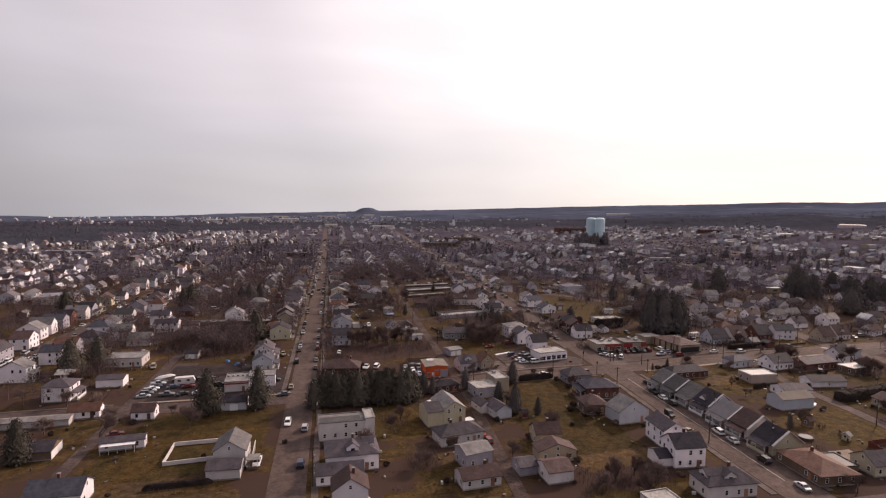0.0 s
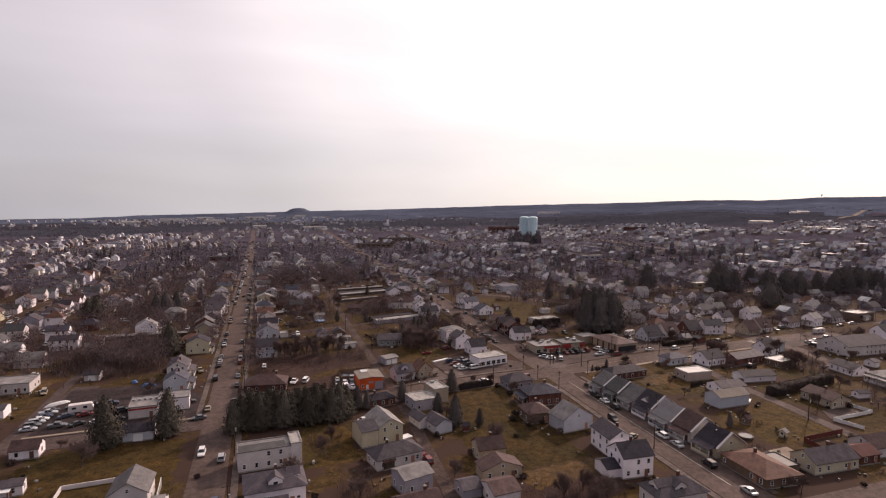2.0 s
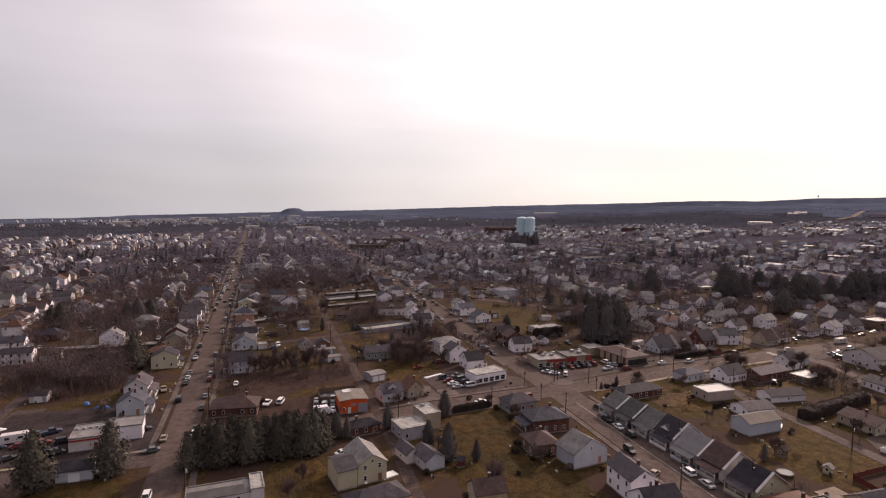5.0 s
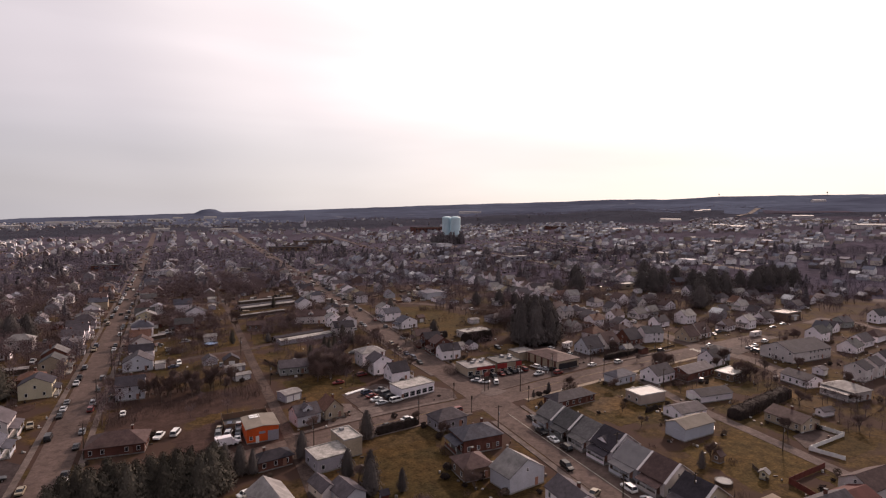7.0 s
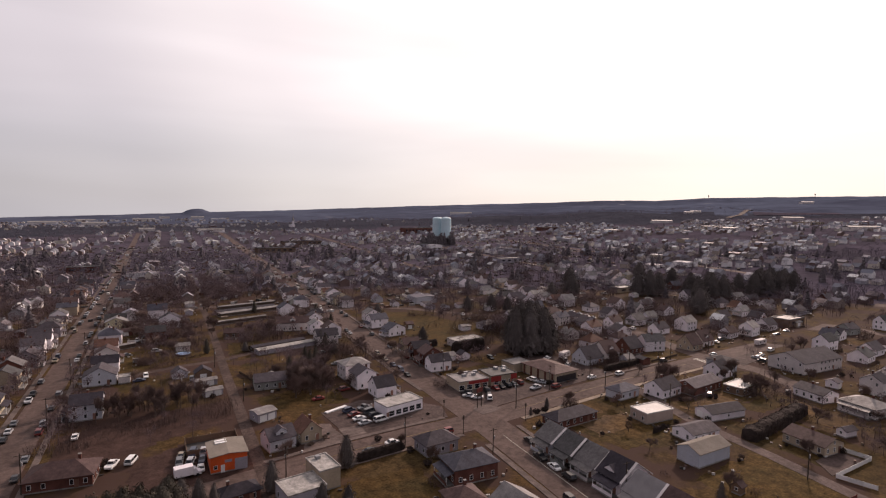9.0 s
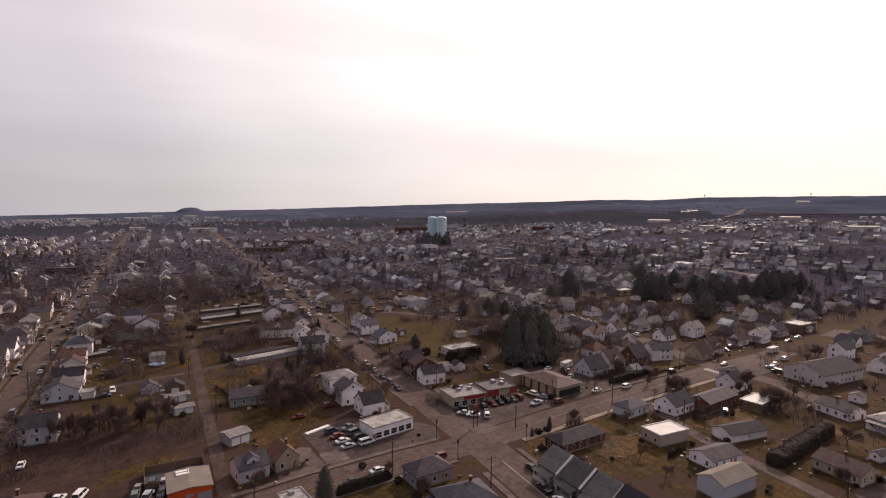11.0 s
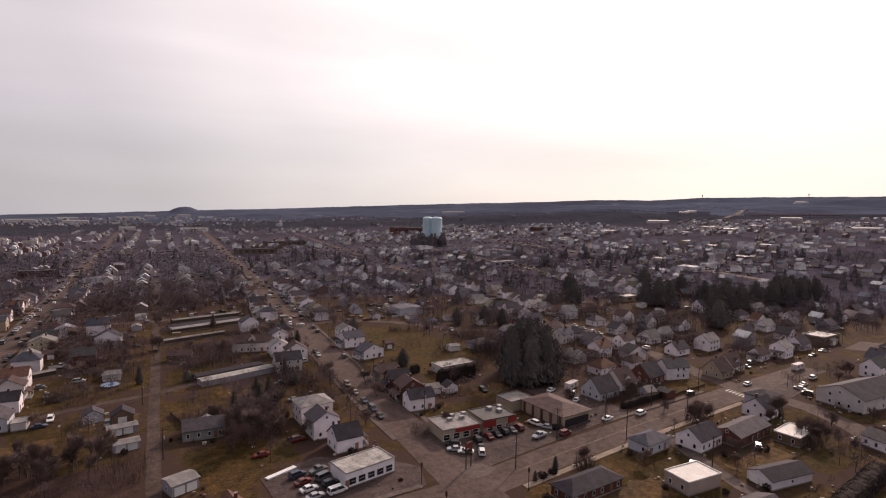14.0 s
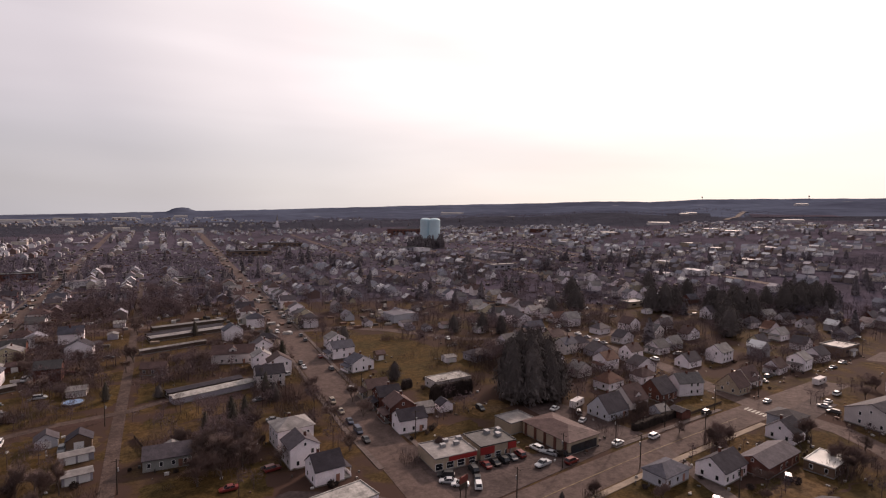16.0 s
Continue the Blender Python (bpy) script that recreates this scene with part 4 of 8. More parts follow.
def pool(x, y, r, material, label):
    top = thing("pool", x, y, 0, 0, label, "pool")
    b = Build()
    b.tube((0, 0, -0.1), (0, 0, 0.85), r, r, 28)
    part("side_wall", b, WOOD, top, "dark side wall")
    c = Build()
    c.tube((0, 0, 0.86), (0, 0, 0.92), r * 0.9, r * 0.88, 28)
    part("cover", c, material, top)
    d = Build()
    for k in range(28):
        a0, a1 = 2 * math.pi * k / 28, 2 * math.pi * (k + 1) / 28
        d.tube((r * math.cos(a0), r * math.sin(a0), 0.88), (r * math.cos(a1), r * math.sin(a1), 0.88), 0.07, 0.07, 4, caps=False)
    part("rim", d, FOUND, top, "pale top rim")


# ---- the streets ----
MAIN = [(-420, 198), (-110, 206), (-17, 210), (15, 213.5), (41, 218), (66, 222.5), (91, 225), (117, 226), (150, 230.8), (190, 235.6), (245, 240.2), (290, 243.5), (345, 248), (420, 258), (700, 300), (1000, 340)]
LEFT = [(-19.5, -40), (-18, 140), (-12.5, 450), (-6, 915), (2, 1700)]
RIGHT = [(104, 20), (108.5, 120), (112.5, 176), (116.5, 226), (119, 290), (122, 350), (128, 440), (140, 640), (152, 850), (178, 1300), (200, 1700)]
ALLEY = [(37, 60), (38, 131), (40.5, 160), (43, 190), (44.5, 217), (45.5, 258), (47, 319), (50, 400), (53, 520), (58, 700)]
EAST = [(240, 184), (252, 203), (257, 216), (257, 230), (255, 246), (258, 262), (267, 294), (271, 340), (283, 450), (300, 640), (330, 900), (390, 1500)]
road("main_road", MAIN[3:], 12.0, ASPH, "worn grey-brown two-lane main road")
road("side_road", MAIN[:4], 10.0, ASPH2, "worn patched side road joining the main road")
road("street_1", LEFT, 9.4, ASPH, "long straight residential street with parked cars")
road("street_2", RIGHT, 13.0, ASPH, "wide worn residential street")
road("alley_1", ALLEY, 3.7, ALLEYM, "narrow dirt back alley between yards", category="alley")
road("alley_2", [(-13, 318), (10, 331), (30, 338), (50, 341), (78, 356), (118, 372)], 3.7, ALLEYM, "narrow dirt cross alley", category="alley")
road("street_3", EAST, 9.0, ASPH, "residential side street")
road("alley_3", [(192, 236), (184, 212), (179, 194), (176, 165), (172, 140), (166, 90)], 4.5, GRAVEL, "gravel back alley", category="alley")
road("street_11", [(109, 111.5), (150, 111.0), (250, 116)], 9.0, ASPH, "worn residential cross street")
road("street_4", [(-143, 60), (-139, 206), (-135, 420), (-134, 600), (-138, 800), (-150, 1200)], 9.0, ASPH, "residential street lined with white gabled houses")
road("street_5", [(-272, 60), (-268, 206), (-264, 520), (-262, 800), (-250, 1300)], 9.0, ASPH, "residential street lined with houses")
road("street_6", [(-400, 60), (-395, 520), (-385, 1300)], 9.0, ASPH, "residential street lined with houses")
road("street_7", [(385, 100), (395, 262), (420, 500), (470, 1000)], 9.0, ASPH, "residential street lined with houses")
road("street_8", [(520, 100), (540, 285), (570, 500), (640, 1000)], 9.0, ASPH, "residential street lined with houses")
road("street_9", [(-420, 470), (-135, 478), (-12, 482), (60, 486), (128, 440), (160, 438), (183, 419), (211, 382), (230, 372), (271, 352), (410, 385), (560, 410)], 7.0, ASPH, "residential cross street")
road("street_10", [(-420, 640), (-8, 650), (140, 655), (300, 660), (600, 690)], 8.0, ASPH, "residential cross street")
road("alley_4", [(-76, 60), (-74, 206), (-72, 420), (-70, 640)], 3.7, ASPH2, "narrow paved back alley between yards", category="alley")
road("driveway_1", [(-71, 206), (-69, 235), (-66, 262)], 9.0, ASPH2, "asphalt lane between parked cars")


def sidewalk(points, offset, width, name="sidewalk", material=None):
    pts = fine(points, 20)
    solid(name, strip(pts, offset, offset + width, -0.2, 0.16), material or CONC, "pale concrete sidewalk with a raised kerb", "sidewalk", kind="structure")


sidewalk([(-71, 207.7), (-45, 208.8), (-25, 209.7)], -6.3, 1.2, material=CONCP)
sidewalk([(-134, 205.4), (-110, 206), (-79, 207.3)], -6.2, 1.1)
sidewalk([(-134, 205.4), (-110, 206), (-79, 207.3)], 5.1, 1.3)
sidewalk([(-16.7, 217), (-12.5, 450), (-6, 915)], -7.6, 1.7)
sidewalk([(-19.5, -40), (-18, 140), (-17.2, 203)], 6.0, 1.7)
sidewalk([(-16.6, 219), (-12.5, 450), (-6, 915)], 6.0, 1.7)
sidewalk([(108.5, 120), (112.5, 176), (115, 208)], -8.9, 1.9)
sidewalk([(108.5, 120), (112.5, 176), (116, 217)], 7.1, 1.7)
sidewalk([(119, 262), (119, 290), (122, 350), (128, 440), (140, 640)], -8.6, 1.7)
sidewalk([(119, 268), (119, 290), (122, 350), (128, 440), (140, 640)], 7.1, 1.7)
sidewalk([(128, 228), (150, 230.8), (190, 235.6), (239, 239.8)], 6.6, 2.0, material=CONCP)
sidewalk([(180, 234.6), (190, 235.6), (239, 239.8)], -8.6, 1.7)
sidewalk([(47, 219.5), (66, 222.5), (91, 225), (106, 225.6)], -8.4, 1.7)
sidewalk([(47, 219.5), (66, 222.5), (91, 225), (104, 225.6)], 6.6, 1.7)

slab("lot_corner_store", [(72, 231.5), (107, 233), (110, 243), (103, 252), (86, 262), (70, 256)], ASPH2, "worn asphalt lot round the corner store", category="parking lot")
slab("lot_red_shop", [(124, 233.5), (176, 242), (176, 247), (154, 250), (150, 272), (121, 272), (121.5, 240)], ASPH2, "asphalt parking lot before the shops", category="parking lot")
slab("lot_tan_shop", [(176, 242), (196, 245.5), (190, 282), (176, 282)], ASPH2, "asphalt side lot with parked vehicles", category="parking lot")
slab("lot_orange_garage", [(14, 219.5), (44, 224), (44, 246), (26, 250), (12, 240)], DIRT, "dirt yard crowded with parked cars", category="parking lot")
slab("lot_body_shop", [(-70, 212), (-24, 213), (-24, 240), (-40, 258), (-70, 258)], DARKLOT, "asphalt lot with parked vehicles and a camper", category="parking lot")
slab("lot_store_side", [(58, 229), (71, 231), (70, 246), (62, 246)], GRAVEL, "gravel yard beside a cottage", category="parking lot")
slab("dirt_track", [(2, 252), (12, 250), (26, 258), (36, 276), (33, 278), (20, 263), (2, 262)], DIRT, "bare dirt track across a lot", category="dirt track")
slab("scrub_lot", [(-6, 250), (30, 258), (42, 262), (43, 284), (6, 280), (-6, 272)], DIRT, "dark scrubby earth behind the garage", category="lot")
slab("lot_big_hall", [(258, 226), (262, 236), (284, 239), (284, 230)], ASPH2, "asphalt lot beside the hall", category="parking lot")
slab("patch_concrete", [(71, 232.5), (78, 233), (78, 240), (71, 240)], CONC, "square of pale concrete paving", category="paving")
slab("lawn_walled", [(-70, 154), (-26, 157), (-26, 200), (-64, 200)], LAWN, "green-brown winter lawn", z=0.012, category="lawn")
slab("lawn_middle", [(50, 148), (84, 152), (82, 206), (57, 206)], LAWN, "green-brown winter lawn", z=0.012, category="lawn")
slab("lawn_cream", [(6, 168), (22, 170), (22, 196), (8, 196)], LAWN, "green-brown winter lawn", z=0.012, category="lawn")
slab("lawn_east", [(142, 140), (174, 140), (176, 168), (144, 166)], LAWN, "dry winter lawn", z=0.012, category="lawn")
slab("lawn_flat", [(142, 186), (180, 196), (184, 229), (136, 218)], LAWN, "dry winter lawn", z=0.012, category="lawn")
slab("lawn_field", [(146, 322), (200, 330), (178, 412), (140, 420)], LAWN, "open dry winter field", z=0.012, category="lawn")
slab("lawn_back_1", [(181, 140), (206, 142), (210, 182), (184, 178)], LAWN, "winter lawn round a ranch house", z=0.012, category="lawn")
slab("lawn_back_2", [(184, 196), (232, 196), (228, 207), (190, 208)], LAWN, "winter lawn behind brick houses", z=0.012, category="lawn")
slab("lawn_back_3", [(208, 186), (234, 188), (232, 196), (204, 195)], LAWN, "winter lawn beside a garage", z=0.012, category="lawn")
slab("lawn_alley_1", [(10, 304), (34, 306), (33, 330), (6, 322)], LAWN, "winter lawn beside an alley", z=0.012, category="lawn")
slab("lawn_alley_2", [(6, 346), (46, 350), (48, 376), (4, 372)], LAWN, "winter lawn beside an alley", z=0.012, category="lawn")
slab("lawn_alley_3", [(52, 346), (70, 356), (70, 372), (54, 372)], LAWN, "winter lawn beside an alley", z=0.012, category="lawn")
slab("lawn_store", [(52, 264), (82, 262), (84, 282), (54, 282)], LAWN, "rough winter grass behind the store", z=0.012, category="lawn")
slab("lawn_corner", [(222, 250), (246, 252), (244, 261), (222, 259)], LAWN, "lawn on a street corner", z=0.012, category="lawn")
slab("lawn_west", [(-130, 250), (-106, 250), (-104, 276), (-130, 276)], LAWN, "winter lawn behind houses", z=0.012, category="lawn")
slab("patio", [(134.8, 131.5), (143.5, 132), (144, 138.8), (136.5, 138.6)], CONCP, "cluttered concrete patio behind houses", category="patio")
slab("driveway_2", [(178.5, 150), (197, 150.2), (197, 158), (184, 157)], ASPH2, "dark asphalt driveway", category="driveway")
slab("lawn_pale", [(-100, 286), (-86, 288), (-90, 309), (-104, 308)], DRYGRASS, "pale green-yellow lawn behind workshops", z=0.012, category="lawn")
slab("lawn_long", [(52, 318), (92, 330), (90, 342), (56, 330)], LAWN, "dry winter lawn", z=0.012, category="lawn")

plots = random.Random(8)
for x0, x1, y0, y1, step in ((4, 34, 112, 150, 9), (46, 84, 108, 148, 10), (-64, -28, 112, 152, 11), (150, 172, 118, 138, 10), (6, 43, 300, 470, 9.5), (53, 104, 372, 470, 10.5), (53, 88, 300, 340, 11), (-66, -30, 262, 420, 10), (-128, -80, 216, 420, 11), (142, 180, 186, 226, 12), (186, 250, 150, 206, 11), (130, 172, 270, 300, 10), (200, 262, 276, 350, 11), (280, 380, 270, 350, 11)):
    y = y0
    while y < y1:
        if plots.random() < 0.75:
            cut = plots.uniform(0.35, 0.65) * (x1 - x0)
            tilt = 0.12 * (x1 - x0)
            ring = [(x0, y), (x0 + cut, y + tilt * 0.5), (x0 + cut, y + tilt * 0.5 + step * 0.85), (x0, y + step * 0.85)] if plots.random() < 0.5 else [(x0 + cut, y + tilt * 0.5), (x1, y + tilt), (x1, y + tilt + step * 0.85), (x0 + cut, y + tilt * 0.5 + step * 0.85)]
            slab("garden_plot", ring, plots.choice([LAWN, DRYGRASS, DIRT, LAWN, DRYGRASS]), "patch of dry grass and earth on a back lot", category="lawn")
        y += step

slab("patch_corner", [(119, 229.5), (124, 230), (128.5, 232), (126, 236.5), (121, 238.5), (117.8, 234)], CONC, "pale worn patch of paving on the street corner", category="paving")

# painted lines
for nm, pts, off, m in (("centre_line", [(133, 228.4), (150, 230.8), (190, 235.6), (236, 239.5)], 0.0, YLINE), ("centre_line", [(108.9, 126), (112.5, 176), (115.2, 212)], 0.0, LINE),
                        ("centre_line", [(55, 220.6), (66, 222.5), (91, 225), (104, 225.6)], 0.0, YLINE)):
    solid(nm, strip(fine(pts, 12), off - 0.09, off + 0.09, 0.0, 0.125), m, "worn painted line along the road", "road marking", kind="structure")
for k in range(7):
    solid("crosswalk_bar", box_of(-0.35, 0.35, -1.6, 1.6, 0.0, 0.125), LINE, "worn white crosswalk bar", "road marking", group="crosswalk bars", kind="structure", at=pose(247.6 + k * 0.12, 235.0 + k * 1.45, 0, 0, 0, 96))

# ---- houses west of the long street ----
h = house(-33.2, 164.5, 9.0, 11.0, -1, 4.6, "gable", "y", 2.6, OFFWHITE, R_SAGE, "off-white house with a grey roof and walled yard", chim=False)
body(h, 8.2, 6.0, 2.8, "gable", "x", 1.2, OFFWHITE, R_GREY, -0.4, -8.2)
for k in range(7):
    part("rail_post", box_of(-0.06, 0.06, -0.06, 0.06, 0, 2.6 - 0.25 * k), TRIM, h, at=pose(5.2, 6.0 - 1.1 * k, 0))
part("stair_rail", box_of(-0.07, 0.07, -3.4, 3.4, -0.06, 0.1), TRIM, h, "white sloping stair rail", at=pose(5.2, 2.7, 1.85, 12.8, 0, 0))
part("porch_deck", box_of(4.52, 7.4, -6.6, -3.2, 0, 0.7), CONC, h, "low concrete porch")
for k in range(4):
    part("porch_post", box_of(-0.07, 0.07, -0.07, 0.07, 0.7, 2.6), TRIM, h, at=pose(7.3 if k % 2 else 4.7, -6.5 + 3.2 * (k // 2), 0))
part("porch_roof", box_of(4.52, 7.7, -6.8, -3.0, 2.6, 2.75), R_LIGHT, h, "pale porch roof")
wall_yard = thing("yard_wall", 0, 0, 0, 0, "low white wall round a lawn", "wall")
for a, b in (((-50.5, 163.2), (-38.0, 164.6)), ((-50.6, 175.6), (-38.0, 176.4)), ((-50.6, 163.3), (-50.7, 175.5))):
    part("wall_run", strip([a, b], -0.12, 0.12, -0.2, 1.1), OFFWHITE, wall_yard)
h = house(-64.4, 177.4, 12.6, 4.6, 6, 2.7, "gable", "x", 0.8, WHITE, R_GREY, "long low white mobile home with a grey roof", chim=False, name="mobile_home", category="mobile home")
part("awning", box_of(-5.0, 3.6, -4.1, -2.05, 2.28, 2.38), TRIM, h, "long white awning")
for k in range(5):
    part("awning_post", box_of(-0.05, 0.05, -0.05, 0.05, 0, 2.28), TRIM, h, at=pose(-4.9 + 2.1 * k, -4.0, 0))
house(-68.5, 148.5, 13, 8.5, 0, 3.6, "gable", "x", 2.3, WHITE, R_BLUE, "white house with a blue-grey roof")
garage(-86.0, 176.2, 12.0, 9.2, 4, 2.5, "x", 1.5, BROWNW, R_DARK, "dark-roofed brown garage with three white doors", doors=3, side="e")
house(-99.0, 224, 9.6, 10, 0, 5.4, "hip", "x", 2.0, WHITE, R_GREY, "white two-storey house with a hipped grey roof", porches="e")
garage(-87, 236.2, 10.5, 7, 0, 3.2, "x", 0.8, WHITE, R_GREY, "white garage with a shallow grey roof", doors=0)
house(-91, 266, 16, 13, 0, 3.8, "flat", "x", 0, OFFWHITE, R_LIGHT, "low flat-roofed pale workshop", chim=False, name="workshop", category="workshop")
house(-65.4, 200.6, 7.5, 6.5, 0, 2.8, "gable", "x", 1.8, WHITE, R_BROWN, "small white cottage with a brown roof", chim=False)
house(-96, 198.4, 22, 5, 3, 2.2, "gable", "x", 0.5, OFFWHITE, R_LIGHT, "long low shed with a pale metal roof", chim=False)
house(-84, 204.5, 10, 6, 3, 2.6, "gable", "x", 1.8, WHITE, R_RUST, "low white house with a rust-brown roof", chim=False)
h = house(-40.5, 227.0, 9.5, 13, 3, 3.8, "flat", "x", 0, OFFWHITE, R_LIGHT, "flat-roofed body shop with a red trim band", chim=False, name="body_shop", category="workshop")
part("trim_band", box_of(-4.2, 4.2, -5.65, -5.5, 3.0, 3.5), REDPAINT, h, "dark red trim band")
for k in range(5):
    part("roof_unit", box_of(-0.4, 0.4, -0.4, 0.4, 3.85, 4.5), STEEL, h, at=pose(-3.5 + k * 1.7, 1.5, 0))
body(h, 9.5, 8.0, 4.3, "flat", "x", 0, WHITE, R_LIGHT, 8.8, 2.2)
garage(-38.4, 204.6, 9.2, 6.5, -1, 3.0, "x", 1.5, PALEBLUE, R_DARK, "pale blue garage with a dark roof")
house(-33.6, 250.2, 9, 9, -1, 4.4, "gable", "y", 2.6, PALEBLUE, R_BLUE, "pale blue-grey gabled house on the long street", porches="e")
house(-34.6, 267.5, 8.5, 12, -1, 5.0, "gable", "y", 2.6, OFFWHITE, R_GREY, "tall off-white gabled house with a grey roof", porches="e", dormers="w")
house(-34, 316.5, 9, 9, -1, 4.6, "hip", "x", 2.2, BRICK, R_RUST, "brick house with a hipped rust-brown roof", porches="e")
house(-53.5, 371, 6.5, 6.5, -1, 4.0, "gable", "y", 2.0, WHITE, R_GREY, "small white house with a grey roof")
house(-146.5, 279, 9, 13, 0, 5.4, "gable", "y", 2.5, GREY, R_GREY, "grey two-storey house with a long roof")
house(-146, 301, 9, 11, 0, 5.4, "gable", "x", 2.8, WHITE, R_BROWN, "white house with its gable to the street")
house(-91, 328.5, 13, 8.5, 2, 5.2, "gable", "x", 1.6, WHITE, R_DARK, "white two-storey building with a dark roof")
house(-79.5, 331.5, 8.5, 8, 5, 3.0, "gable", "x", 1.6, OFFWHITE, R_BROWN, "low off-white house with a brown roof", chim=False)
house(-27.5, 368, 8.2, 11, -1, 5.2, "gable", "y", 2.6, GREY, R_GREY, "grey gabled house on the long street", porches="e")
house(-30, 417, 11, 9, -1, 5.2, "gable", "x", 2.4, WHITE, R_GREY, "white house with a grey roof", porches="e")

garage(-60, 340.2, 48, 4.6, -1, 2.5, "x", 0.5, WOOD, R_LIGHT, "long low shed with a pale roof behind houses", doors=0)
taken.pop()
taken.extend([(-60 + k * 7, 340, 3.5) for k in range(-3, 4)])

# ---- between the long street and the alley ----
h = house(-2.6, 175.6, 17.2, 8.0, 3, 5.4, "flat", "x", 0, OFFWHITE, R_LIGHT, "two-storey off-white flat-roofed apartment building", chim=False, skip=0.25, doors="s", name="apartment_building", category="building")
part("parapet", box_of(-7.6, 4.4, -3.2, 0.5, 5.55, 5.8), R_TAR, h, "dark tar strip along the roof front")
body(h, 2.8, 7.6, 6.0, "flat", "x", 0, OFFWHITE, R_WHITE, 7.2, 0.2)
house(-1.6, 156.6, 15, 11, 2, 4.5, "hip", "x", 2.5, WHITE, R_GREY, "white house with a grey hipped roof and dormers", dormers="se")
house(-5, 147.6, 13, 5.6, 2, 3.0, "gable", "x", 1.8, WHITE, R_GREY, "low white wing with a grey gable", chim=False)
house(-3, 137, 9, 8, 0, 4.6, "gable", "y", 2.8, WHITE, R_BROWN, "white house with a brown roof and a front gable")
h = house(31.6, 184.4, 8.6, 13.5, 8, 5.0, "gable", "y", 2.4, CREAM, R_LIGHT, "large cream house with a pale grey roof", chim=False, skip=0.5)
body(h, 5.0, 9.0, 4.9, "gable", "x", 1.6, CREAM, R_GREY, -6.6, -1.6)
house(30.6, 166.5, 15.2, 8.6, 11, 3.1, "hip", "x", 2.2, OFFWHITE, R_GREY, "long low off-white house with a grey hipped roof")
house(31.2, 151.3, 9.0, 8.0, 14, 4.2, "gable", "x", 1.2, GREY, R_LIGHT, "grey house with a shallow pale roof", chim=False)
house(29.4, 140.6, 11.4, 7.6, 6, 2.7, "gable", "x", 1.6, OFFWHITE, R_BROWN, "low off-white house with a brown roof")
h = house(50.2, 204.4, 10.6, 10, 8, 3.7, "flat", "x", 0, GREY, R_WHITE, "flat-roofed shop with a white roof membrane", chim=False, name="shop", category="shop", skip=0.5)
body(h, 5.5, 9, 5.2, "flat", "x", 0, TAN, R_WHITE, 7.6, 4.4)
part("roof_unit", box_of(6.8, 8.0, 6.6, 7.8, 5.35, 6.1), STEEL, h)
garage(49, 183.4, 6.6, 9, 12, 3.0, "y", 1.6, PALEBLUE, R_GREY, "pale blue gabled garage beside the alley", doors=0)
garage(44.6, 188.6, 4.6, 8.5, 12, 2.8, "y", 1.4, OFFWHITE, R_GREY, "narrow off-white garage beside the alley", doors=0)
h = house(36.8, 232.6, 10.2, 12.6, 0, 4.4, "gable", "y", 0.5, ORANGE, R_METAL, "bright orange block garage with a tan flat roof", chim=False, sides="", doors="", name="repair_garage", category="garage", group="")
part("garage_door", box_of(-1.6, 1.6, -0.1, 0.02, 0.05, 3.2), GREY, h, "large grey roller door", at=wall_point("s", 10.2 * 0.90, 12.6 * 0.85, 3.0, 0))
part("door", box_of(-0.5, 0.5, -0.1, 0.02, 0.05, 2.1), TRIM, h, at=wall_point("s", 10.2 * 0.90, 12.6 * 0.85, -1.6, 0))
add_window(h, wall_point("s", 10.2 * 0.90, 12.6 * 0.85, -3.4, 1.1), 1.0, 1.1)
part("sign", box_of(-0.9, 0.9, -0.12, 0, 2.6, 3.3), GREY, h, at=wall_point("s", 10.2 * 0.90, 12.6 * 0.85, -0.2, 0))
for k in range(2):
    part("skylight", box_of(-1.5, 1.5, -0.5, 0.5, 4.75, 5.1), TRIM, h, "pale roof skylight", at=pose(-1.2, 4.0 - k * 1.5, 0))
part("yard_floor", box_of(-9.5, 4.6, 7.5, 17.5, -0.2, 0.25), R_TAR, h, "dark paved back yard")
for a in ((-9.5, 4.6, 17.4, 17.5), (-9.5, 4.6, 7.5, 7.6), (-9.5, -9.4, 7.6, 17.4), (4.5, 4.6, 7.6, 17.4)):
    part("yard_fence", box_of(*a, 0.25, 2.1), BROWNW, h, "dark board screen round the yard")
for k in range(5):
    part("yard_post", box_of(-0.07, 0.07, -0.07, 0.07, 0.2, 2.5), FOUND, h, "pale fence post", at=pose(-9.45 + k * 3.5, 17.55, 0))
house(36.6, 210.0, 10.2, 5.8, 8, 2.7, "hip", "x", 1.7, BRICK, R_DARK, "small house with a dark hipped roof behind trees")
house(-1.2, 240.4, 16.5, 11, -8, 2.9, "hip", "x", 2.6, BRICK, R_BROWN, "low brick house with a hipped brown roof", chim=True)
house(51.6, 236.8, 8.8, 8.6, 10, 3.6, "gable", "x", 2.4, PALEBLUE, R_GREY, "pale blue cottage with a grey roof and dormer", dormers="s", chim=False)
house(60.6, 238.6, 7.2, 8.4, 8, 3.4, "gable", "y", 3.0, TAN, R_RUST, "tan cottage with a steep rust-brown gable")
garage(51.6, 260.4, 7.6, 6.4, 20, 2.8, "x", 0.6, GREY, R_LIGHT, "shallow-roofed garage beside the alley", doors=2)
house(0.2, 289, 10.2, 10.5, -2, 5.4, "gable", "x", 2.4, PALEBLUE, R_DARK, "pale blue house with a dark roof", porches="w")
